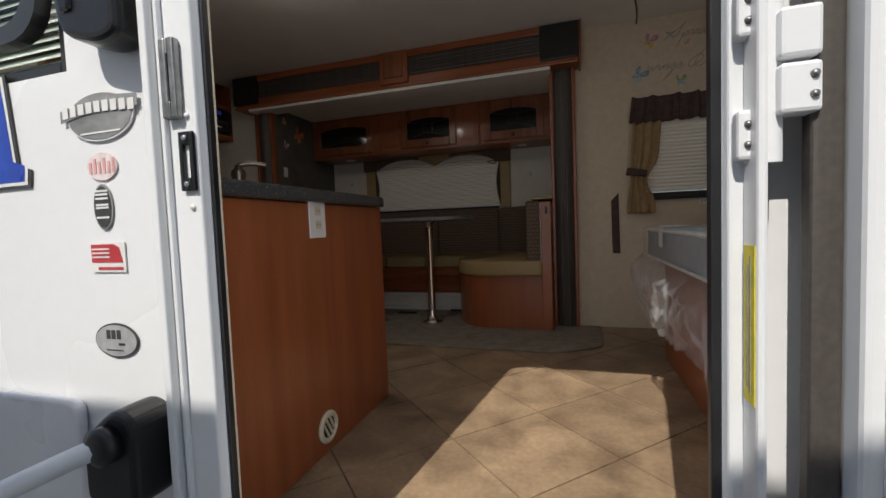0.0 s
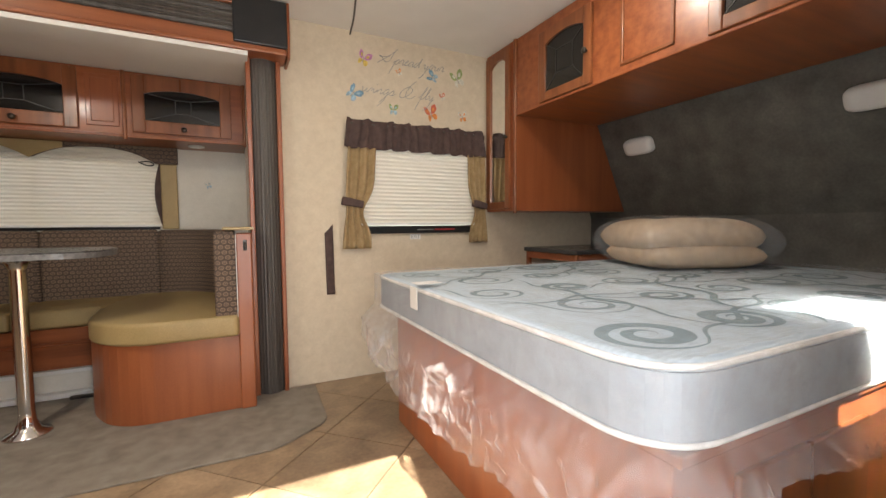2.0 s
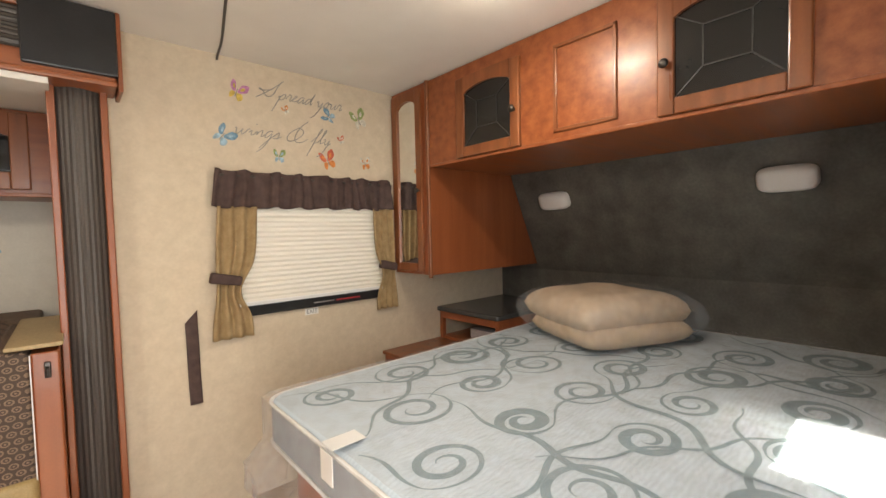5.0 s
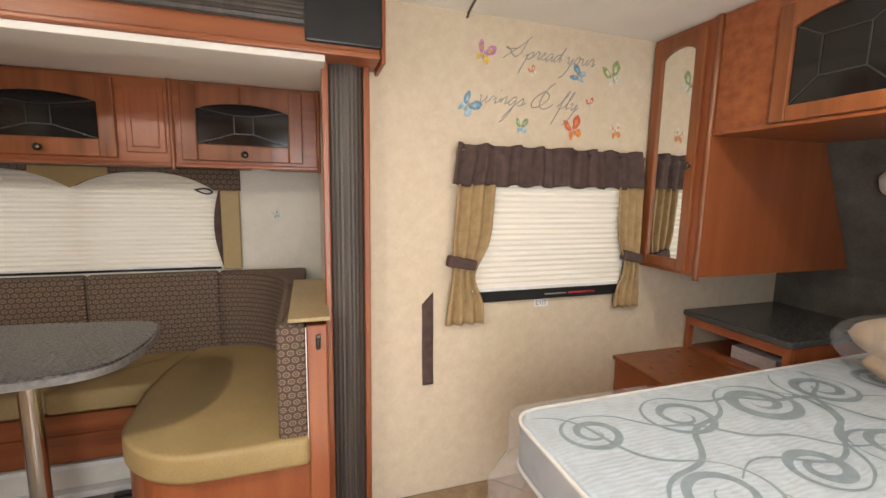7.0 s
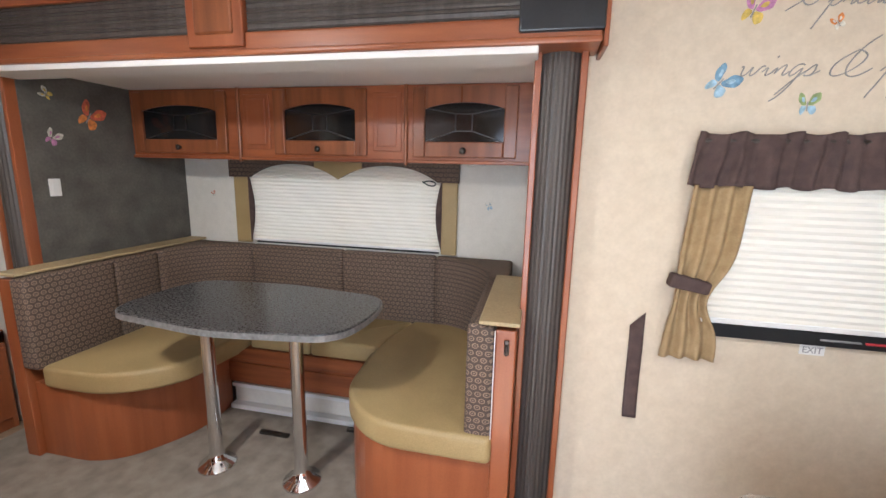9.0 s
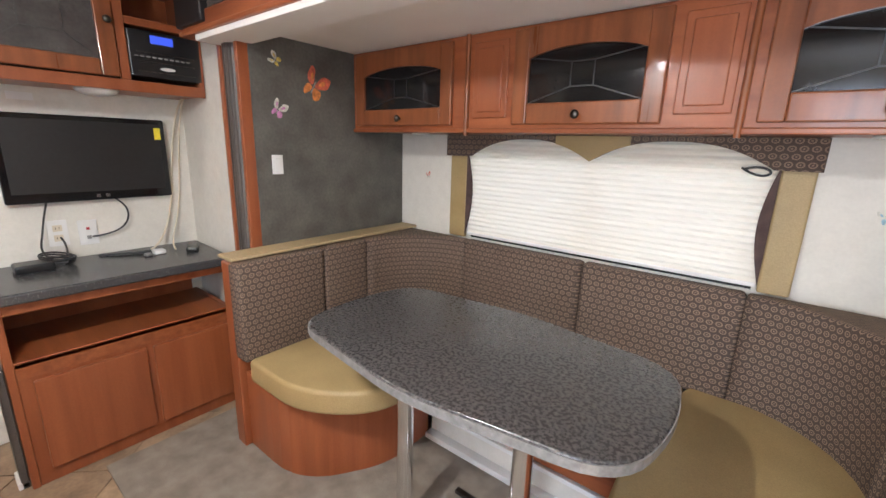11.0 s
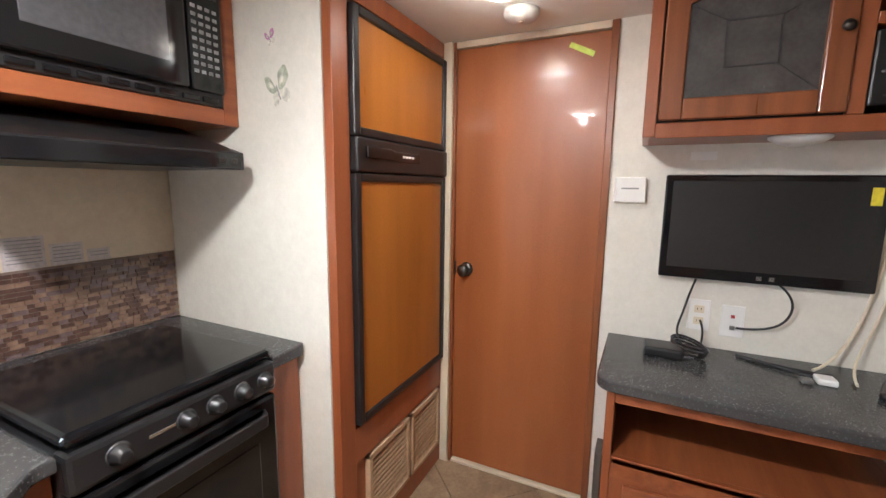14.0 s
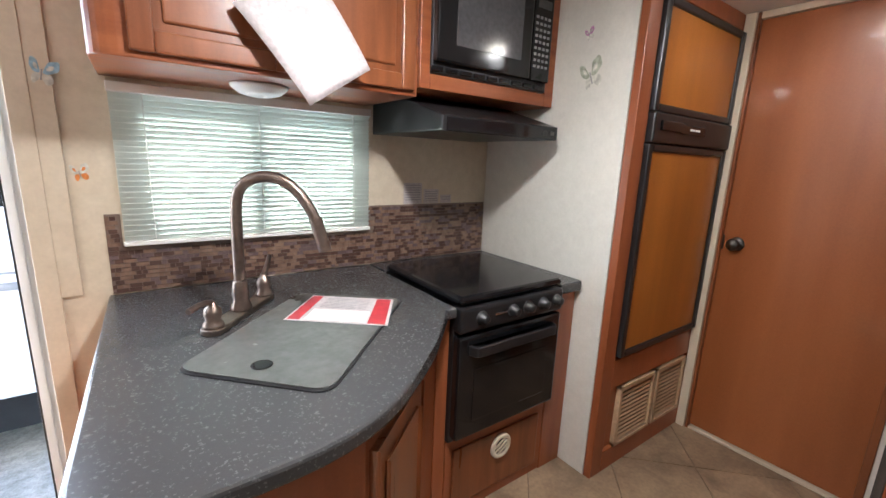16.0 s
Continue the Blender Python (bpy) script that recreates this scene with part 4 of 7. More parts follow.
    # table
    t = thing("dinette_table", (-1.0, 2.8, 0.012), "dark speckled dinette table on two chrome posts", "table")
    ps = [slab("top", rounded([(-1.53, 2.70), (-1.02, 2.63), (-0.555, 2.70), (-0.51, 2.93), (-0.55, 3.17), (-1.03, 3.23), (-1.51, 3.19), (-1.55, 2.95)], 0.11), 0.762, 0.792, TABLETOP, bevel=0.006)]
    ps.append(slab("edge", rounded([(-1.533, 2.697), (-1.02, 2.627), (-0.552, 2.697), (-0.507, 2.93), (-0.547, 3.173), (-1.03, 3.233), (-1.513, 3.193), (-1.553, 2.95)], 0.11), 0.764, 0.786, EDGE))
    for x in (-1.265, -0.838):
        ps.append(lathe("post", [(0.082, 0), (0.080, 0.006), (0.045, 0.022), (0.031, 0.06), (0.028, 0.10), (0.028, 0.70), (0.040, 0.735), (0.075, 0.745), (0.075, 0.749)], (x, 2.905, 0.0125), CHROME, steps=24))
    hang(t, *ps)


TABLETOP = surface("speckled_table_laminate", (0.042, 0.040, 0.040), (0.16, 0.145, 0.13), (115, 115, 115), 0.27, bump=0.0, fine=240, spread=(0.50, 0.78), detail=6)
EDGE = surface("grey_edge_band", (0.13, 0.125, 0.12), (0.20, 0.195, 0.19), (60, 60, 60), 0.3, bump=0)
dinette()


# ---- bed ----
def bed():
    root = thing("bed_base", (1.5, 1.65, 0), "cherry platform bed base with drawer", "bed base")
    parts = [box("base", 0.62, 2.44, 1.0, 2.32, 0.0, 0.50, WOOD, bevel=0.004), box("platform", 0.59, 2.445, 0.965, 2.36, 0.50, 0.522, WOOD_H, bevel=0.004), box("drawer", 0.80, 1.35, 0.986, 1.002, 0.12, 0.42, FRAME, bevel=0.005)]
    hang(root, *parts)
    ol = rounded([(0.545, 2.375), (0.54, 0.955), (2.44, 0.94), (2.44, 2.39)], [0.09, 0.15, 0.04, 0.04], 8)
    m = thing("mattress", (1.49, 1.66, 0.522), "white queen mattress with slate blue swirl print", "mattress")
    body = slab("ticking", ol, 0.524, 0.672, TICKING, bevel=0.02, segments=4)
    ps = [body]
    for z in (0.535, 0.664):
        ps.append(tube("piping", [(x, y, z) for x, y in [(a - (0.004 if a < 1 else -0.0), b) for a, b in ol]], 0.006, WHITE, cyclic=True))
    ps.append(slab("border", [(a + (0.5 - (a - 0.54)) * 0.004 if a < 1 else a, b) for a, b in [(x - 0.004 if x < 1 else x, y + (0.004 if y > 1.6 else -0.004)) for x, y in ol]], 0.542, 0.655, GREY_TICK))
    # printed scrolls on the top
    rnd = random.Random(5)
    layer = []

    def ribbon(bm, pts, w0, w1):
        n_ = len(pts)
        prev = None
        layer.append(0)
        zz = 0.6725 + 0.00007 * len(layer)
        for i, p in enumerate(pts):
            d = Vector(pts[min(i + 1, n_ - 1)]) - Vector(pts[max(i - 1, 0)])
            s = Vector((-d.y, d.x)).normalized() * (w0 + (w1 - w0) * math.sin(math.pi * min(1, i / (n_ - 1) * 1.05))) / 2
            a, b = bm.verts.new((p[0] - s.x, p[1] - s.y, zz)), bm.verts.new((p[0] + s.x, p[1] + s.y, zz))
            if prev:
                bm.faces.new((prev[0], a, b, prev[1]))
            prev = (a, b)
    bm = bmesh.new()
    inside = lambda x, y: 0.575 < x < 2.40 and 0.985 < y < 2.345
    cols = [(0.70 + 0.30 * i + (0.13 if j % 2 else 0), 1.11 + 0.275 * j + 0.05 * math.sin(3.1 * i)) for i in range(6) for j in range(5)]
    for cx, cy in cols:
        r0 = rnd.uniform(0.075, 0.112)
        s = rnd.choice((1, -1))
        a0 = rnd.uniform(0, 6.28)
        if not inside(cx - r0, cy - r0) or not inside(cx + r0, cy + r0):
            continue
        pts = [(cx + r0 * (1 - 0.82 * t) * 1.22 * math.cos(a0 + s * 11.5 * t), cy + r0 * (1 - 0.80 * t) * math.sin(a0 + s * 11.5 * t)) for t in [i / 60 for i in range(61)]]
        ribbon(bm, pts, 0.003, rnd.choice((0.022, 0.030, 0.040)))
        # trailing vine
        x, y, h = pts[0][0], pts[0][1], a0 + s * math.pi / 2 + math.pi
        vine = [(x, y)]
        k0, k1 = rnd.uniform(1.5, 3), rnd.uniform(0, 6)
        for i in range(70):
            h += s * 0.10 * math.cos(k1 + i * 0.11 * k0)
            x, y = x + 0.012 * math.cos(h), y + 0.012 * math.sin(h)
            if not inside(x, y):
                break
            vine.append((x, y))
        if len(vine) > 6:
            ribbon(bm, vine, 0.004, rnd.choice((0.012, 0.016, 0.022)))
    ps.append(mesh_object("swirl_print", bm, SWIRL))
    hang(m, *ps)
    # crumpled clear film hanging round the foot end
    rnd2 = random.Random(9)
    grid = []
    path = []
    n_ = 460
    for i in range(n_ + 1):
        t = i / n_
        if t < 0.14:
            p, nrm = (1.05 - (t / 0.14) * 0.48, 2.385), (0, 1)
        elif t < 0.80:
            p, nrm = (0.535, 2.36 - (t - 0.14) / 0.66 * 1.39), (-1, 0)
        else:
            p, nrm = (0.57 + (t - 0.80) / 0.20 * 0.62, 0.945), (0, -1)
        path.append((p, nrm, t))
    rows = 64
    ridge = lambda p: 1 - 2 * abs(noise.noise(p))
    for j in range(rows + 1):
        row = []
        v = j / rows
        for p, nrm, t in path:
            hem = 0.315 + 0.025 * math.sin(9 * t + 1) + 0.018 * math.sin(31 * t) - 0.17 * math.exp(-((t - 0.775) / 0.030) ** 2) + (0.14 if t > 0.84 else 0.14 * max(0, (t - 0.80) / 0.04)) + (0.06 if t < 0.12 else 0)
            z = 0.676 + (hem - 0.676) * v
            slack = min(1.0, max(0.0, (0.545 - z) / 0.06))
            crease = 0.020 * ridge(Vector((t * 24 + 2 * v, v * 4, 3))) + 0.013 * ridge(Vector((t * 60 - 5 * v, v * 9, 7))) + 0.0025 * ridge(Vector((t * 150, v * 22, 11)))
            off = 0.007 + slack * (0.030 + 0.020 * math.sin(math.pi * v) + 0.010 * math.sin(t * 31) + crease) + (1 - slack) * 0.0015 * ridge(Vector((t * 70, v * 12, 5)))
            dz = slack * 0.010 * noise.noise(Vector((t * 50, v * 8, 1)))
            row.append((p[0] + nrm[0] * off, p[1] + nrm[1] * off, z + dz))
        grid.append(row)
    f = thing("plastic_wrap", (0.55, 1.66, 0.3), "clear crumpled plastic film draped over the mattress", "plastic wrap")
    hang(f, sheet("side_film", grid, FILM))
    # taped corner
    tp = thing("tape", (0.56, 1.90, 0.66), "translucent white tape holding the film", "tape")
    hang(tp, box("strip", 0.526, 0.62, 1.865, 1.925, 0.686, 0.6875, WHITE, bevel=0.0005), box("fold", 0.521, 0.524, 1.86, 1.92, 0.60, 0.676, WHITE, bevel=0.0005))
    # folded blanket in a clear bag
    bl = thing("folded_blanket", (1.98, 1.93, 0.675), "beige fleece blanket folded in a clear bag", "blanket")
    def puff(name, cx, cy, z0, z1, w, d, yaw, mat, k):
        bm = bmesh.new()
        bmesh.ops.create_grid(bm, x_segments=26, y_segments=26, size=1.0)
        top = bmesh.ops.duplicate(bm, geom=bm.faces[:])
        rot = Matrix.Rotation(radians(yaw), 3, "Z")
        up = {v for v in top["geom"] if isinstance(v, bmesh.types.BMVert)}
        for v in bm.verts:
            x, y = v.co.x, v.co.y
            e = (max(0.0, 1 - abs(x) ** 5) * max(0.0, 1 - abs(y) ** 5)) ** 0.45
            h = (z0 + z1) / 2
            zz = h + (z1 - h) * e * (1 + 0.12 * noise.noise(Vector((x * 2 + k, y * 2, k)))) if v in up else h - (h - z0) * e
            q = rot @ Vector((x * w / 2 * (1 + 0.02 * noise.noise(Vector((y * 3, k, 0)))), y * d / 2, 0))
            v.co = Vector((cx + q.x, cy + q.y, zz))
        bmesh.ops.remove_doubles(bm, verts=bm.verts, dist=0.0008)
        return mesh_object(name, bm, mat, smooth=True)
    hang(bl, puff("fold", 1.97, 1.91, 0.674, 0.800, 0.54, 0.50, -25, FLEECE, 1.0), puff("fold", 1.985, 1.945, 0.735, 0.912, 0.56, 0.54, -25, FLEECE, 4.0), puff("bag", 1.98, 1.93, 0.6735, 0.925, 0.66, 0.62, -25, FILM_CLEAR, 2.0))
    # loose film at the head
    sh = [[(0.548 + 1.88 * i / 90, 0.96 + 1.41 * j / 70, 0.6795 + 0.006 * abs(noise.noise(Vector((i * 0.22, j * 0.09, 5)))) + 0.004 * abs(noise.noise(Vector((i * 0.5, j * 0.6, 9)))) + 0.05 * max(0, noise.noise(Vector((i * 0.3, j * 0.2, 2))) + 0.1) * max(0, i / 90 - 0.72) / 0.28) for j in range(71)] for i in range(91)]
    w = thing("loose_film", (2.2, 1.6, 0.675), "clear wrinkled film laid over the mattress top", "plastic wrap")
    hang(w, sheet("film", sh, FILM_CLEAR))


GREY_TICK = surface("grey_mattress_border", (0.27, 0.31, 0.35), (0.33, 0.37, 0.41), (8, 8, 8), 0.7, bump=0.2, fine=300)
FILM_CLEAR = sheer("thin_film", (0.80, 0.86, 0.92), 0.2, 0.10, clear=0.86)
bed()


# ---- windows and their dressing ----
def pleated(name, x0, x1, y, z0, z1, top=None, step=0.022):
    """Pleated shade with an optional arched top edge."""
    n_ = int((z1 - z0) / step) * 2
    grid = []
    for i in range(n_ + 1):
        z = z0 + (z1 - z0) * i / n_
        grid.append([(x0 + (x1 - x0) * j / 40, y + (0.0035 if i % 2 else -0.0035), z) for j in range(41)])
    return sheet(name, grid, SHADE, smooth=False)


def window_unit(name, axis_y, x0, x1, z0, z1, label, split=True, inward=-1):
    r = thing(name, ((x0 + x1) / 2, axis_y, z0), label, "window")
    r["kind"] = "structure"
    y0, y1 = sorted((axis_y - inward * 0.01, axis_y - inward * 0.045))
    w = 0.022
    ps = [boxes("frame", [(x0, x0 + w, y0, y1, z0, z1), (x1 - w, x1, y0, y1, z0, z1), (x0 + w, x1 - w, y0, y1, z0, z0 + w), (x0 + w, x1 - w, y0, y1, z1 - w, z1)], BLACK)]
    if split:
        ps.append(box("mullion", (x0 + x1) / 2 - 0.018, (x0 + x1) / 2 + 0.018, y0, y1, z0 + w, z1 - w, BLACK))
    g = box("pane", x0 + w, x1 - w, (y0 + y1) / 2 - 0.002, (y0 + y1) / 2 + 0.002, z0 + w, z1 - w, GLASS, bevel=0)
    g.visible_shadow = False
    ps.append(g)
    hang(r, *ps)
    return r


window_unit("window_1", 2.95, 0.64, 1.38, 0.86, 1.46, "black framed window behind a pleated shade", False)
window_unit("window_2", 3.80, -1.66, -0.45, 0.87, 1.32, "black framed slider window behind a pleated shade", True)
window_unit("window_3", 0.55, -1.43, -0.68, 1.02, 1.50, "kitchen window behind white blinds", True, 1)
window_unit("window_4", 0.55, 1.05, 1.47, 0.92, 1.44, "small window beside the bed", False, 1)


def gathered(name, x0, x1, y, z0, z1, folds, depth, mat, frill=0.0, flare=0.0, wob=1.0):
    grid = []
    for i in range(13):
        v = i / 12
        z = z0 + (z1 - z0) * v
        row = []
        for j in range(folds * 8 + 1):
            u = j / (folds * 8)
            a = u * folds * 2 * math.pi + 1.6 * math.sin(u * 17 * wob) + 0.9 * math.sin(u * 41 + 1) + 0.5 * math.sin(v * 3 + u * 23)
            dz = frill * math.sin(a * 0.5 + 1) * (1 if i in (0, 12) else 0.2)
            pinch = 0.35 if 0.70 < v < 0.90 else 1.0
            row.append((x0 + (x1 - x0) * u + (u - 0.5) * flare * (1 - v), y - depth * (0.5 + 0.5 * pinch * (0.7 * math.sin(a) + 0.3 * math.sin(2.3 * a + 1))) - 0.004, z + dz))
        grid.append(row)
    return sheet(name, grid, mat, thick=0.002)


def tied_panel(name, x0, x1, lean, y, zs, mat):
    """A curtain panel pulled in by a tie: widths by height."""
    grid = []
    for i in range(31):
        v = i / 30
        z = zs[0] + (zs[1] - zs[0]) * v
        tie = math.exp(-((v - 0.36) / 0.16) ** 2)
        w = (x1 - x0) * (1 - 0.42 * tie)
        c = (x0 + x1) / 2 + lean * (0.6 * tie + (1 - v) * 0.35 - v * 0.5)
        row = []
        for j in range(33):
            u = j / 32
            row.append((c + (u - 0.5) * w, y - 0.012 - 0.012 * math.sin(u * 2 * math.pi * 3.3 + v) - 0.01 * tie, z))
        grid.append(row)
    return sheet(name, grid, mat, thick=0.002)


def bed_window():
    s = thing("pleated_shade", (1.0, 2.94, 0.87), "cream pleated cellular window shade, lowered", "shade")
    hang(s, pleated("shade", 0.632, 1.39, 2.935, 0.902, 1.45), box("rail", 0.630, 1.392, 2.924, 2.946, 0.886, 0.903, WHITE))
    c = thing("window_curtain", (1.0, 2.93, 0.75), "brown valance with tan tied-back curtain panels", "curtain")
    ps = [gathered("valance", 0.555, 1.455, 2.935, 1.325, 1.487, 15, 0.030, BROWN_CLOTH, 0.005, 0.04), tube("rod", [(0.56, 2.925, 1.462), (1.46, 2.925, 1.462)], 0.008, STEEL_DARK)]
    ps += [tied_panel("panel", 0.535, 0.70, -0.045, 2.932, (0.755, 1.33), TAN_CLOTH), tied_panel("panel", 1.335, 1.47, 0.02, 2.932, (0.775, 1.33), TAN_CLOTH)]
    for cx, w in ((0.578, 0.11), (1.415, 0.09)):
        ps.append(slab("tie", rounded([(cx - w / 2 - 0.01, 1.005), (cx + w / 2, 0.985), (cx + w / 2 + 0.008, 1.025), (cx - w / 2, 1.05)], 0.01), 2.885, 2.925, BROWN_CLOTH, axis="y", bevel=0.006))
    hang(c, *ps)
    l = thing("hanging_strap", (0.46, 2.94, 0.5), "plum brown cloth strip hanging on the wall", "strap")
    g = [[(0.425 + 0.018 * i / 4 * 2.6 + 0.030 * (1 - v), 2.944 - 0.003 * math.sin(v * 7), (0.845 + (0.05 * i / 4 if v < 0.02 else 0.0)) * (1 - v) + 0.50 * v) for i in range(5)] for v in [k / 20 for k in range(21)]]
    g = [[(x - 0.03 + 0.06 * (k / 20) * 0.6, y, z) for x, y, z in row] for k, row in enumerate(g)]
    hang(l, sheet("strip", g, BROWN_CLOTH, thick=0.002))
    e = thing("exit_label", (0.975, 2.947, 0.82), "small white label lettered EXIT", "label")
    hang(e, box("card", 0.94, 1.01, 2.9465, 2.9495, 0.800, 0.833, WHITE, bevel=0.0005), writing("letters", "EXIT", 0.03, Matrix.Translation((0.975, 2.946, 0.816)) @ Matrix.Rotation(radians(90), 4, "X"), GREY_PRINT, width=0.055))
    # dark lever bar along the sill
    h = thing("window_latch", (1.0, 2.94, 0.85), "black window sill bar with red latch", "latch")
    hang(h, slab("bar", rounded([(0.64, 0.884), (0.65, 0.838), (1.36, 0.838), (1.378, 0.884)], 0.016), 2.930, 2.9495, BLACK, axis="y", bevel=0.004), box("latch", 1.10, 1.24, 2.924, 2.932, 0.856, 0.864, RED), box("latch", 0.98, 1.09, 2.924, 2.932, 0.857, 0.863, GREY_PRINT))


bed_window()


def dinette_window():
    s = thing("pleated_shade", (-1.16, 3.76, 0.88), "cream pleated shade, nearly lowered", "shade")
    hang(s, pleated("shade", -1.66, -0.44, 3.785, 0.901, 1.36), box("rail", -1.66, -0.44, 3.775, 3.796, 0.888, 0.902, WHITE))
    v = thing("window_valance", (-1.16, 3.75, 1.28), "upholstered ring pattern valance with scalloped edge", "valance")
    x0, x1 = -1.785, -0.335
    def edge(a):
        c0, c1, w = -1.345, -0.755, 0.30
        z = 1.285
        for c in (c0, c1):
            d = abs(a - c) / w
            if d < 1:
                z = max(z, 1.285 + 0.085 * (1 - d ** 2.4))
        return z
    ol = [(x1, 1.388), (x0, 1.388)] + [(x0 + (x1 - x0) * i / 60, edge(x0 + (x1 - x0) * i / 60)) for i in range(61)]
    ps = [slab("board", ol, 3.745, 3.77, RINGS, axis="y", bevel=0.003)]
    ol2 = [(-0.90, 1.386), (-1.20, 1.386)] + [(-1.20 + 0.30 * i / 20, edge(-1.20 + 0.30 * i / 20) - 0.002) for i in range(21)]
    ps.append(slab("centre_panel", ol2, 3.739, 3.7435, VINYL, axis="y"))
    for a, b, s_ in ((-1.775, -1.675, 1), (-0.435, -0.345, -1)):
        ps.append(box("side_panel", a, b, 3.772, 3.796, 0.873, 1.30, VINYL, bevel=0.006))
        q = b if s_ > 0 else a
        olc = [(q, 0.89)] + [(q + s_ * 0.035 * math.sin(math.pi * i / 10), 0.89 + 0.42 * i / 10) for i in range(1, 10)] + [(q, 1.31)]
        ps.append(slab("dark_wing", olc, 3.775, 3.784, BROWN_CLOTH, axis="y"))
    hang(v, *ps)
    k = thing("cord_hook", (-0.62, 3.70, 1.28), "small dark cord tangle at the valance", "cord")
    hang(k, tube("cord", [(-0.54, 3.738, 1.29), (-0.51, 3.73, 1.27), (-0.47, 3.73, 1.262), (-0.45, 3.73, 1.285), (-0.50, 3.73, 1.30), (-0.535, 3.73, 1.285)], 0.004, BLACK))


dinette_window()


def kitchen_blind():
    r = thing("venetian_blind", (-1.06, 0.57, 1.0), "white aluminium venetian blind, slats half closed", "blind")
    ps = [box("headrail", -1.475, -0.635, 0.556, 0.595, 1.470, 1.499, WHITE), box("bottom_rail", -1.475, -0.635, 0.565, 0.588, 1.008, 1.022, WHITE)]
    n_ = 26
    for i in range(n_):
        z = 1.030 + (1.460 - 1.030) * i / (n_ - 1)
        bm = bmesh.new()
        add_box(bm, -1.472, -0.638, -0.0125, 0.0125, -0.0005, 0.0005, m=Matrix.Translation((0, 0.576, z)) @ Matrix.Rotation(radians(50 + 3 * math.sin(i * 1.7)), 4, "X"))
        ps.append(mesh_object("slat", bm, SLAT))
    for x in (-1.40, -1.05, -0.72):
        ps.append(box("ladder_cord", x - 0.001, x + 0.001, 0.590, 0.592, 1.01, 1.48, WHITE, bevel=0))
    hang(r, *ps)


kitchen_blind()


# ---- bathroom door ----
def bath_door():
    r = thing("door_1", (-2.92, 1.70, 0), "closed flush cherry bathroom door with bronze knob", "door")
    r["kind"] = "structure"
    ps = [box("leaf", -2.945, -2.912, 1.392, 2.018, 0.02, 1.948, WOOD_DOOR, bevel=0.003)]
    ps.append(boxes("jamb", [(-2.95, -2.893, 1.379, 1.392, 0.0, 1.977), (-2.95, -2.893, 2.018, 2.045, 0.0, 1.977)], FRAME, bevel=0.003))
    ps.append(box("head", -2.95, -2.895, 1.393, 2.017, 1.950, 1.977, PAPER, bevel=0.001))
    ps.append(box("threshold", -2.95, -2.895, 1.393, 2.017, 0.0, 0.014, CREAM, bevel=0.003))
    ps.append(lathe("rose", [(0.032, 0), (0.032, 0.004), (0.024, 0.010), (0.010, 0.012), (0.010, 0.03), (0.024, 0.036), (0.028, 0.05), (0.022, 0.062), (0, 0.064)], (-2.912, 1.452, 0.985), STEEL_DARK, axis=(1, 0, 0)))
    ps.append(box("latch_plate", -2.913, -2.909, 1.392, 1.40, 0.95, 1.02, STEEL_DARK, bevel=0.001))
    hang(r, *ps)
    c = structure(box("corner_strip", -2.903, -2.882, 1.337, 1.3785, 0.0, 1.977, CREAM), "cream corner strip beside the bathroom door", "trim")


bath_door()


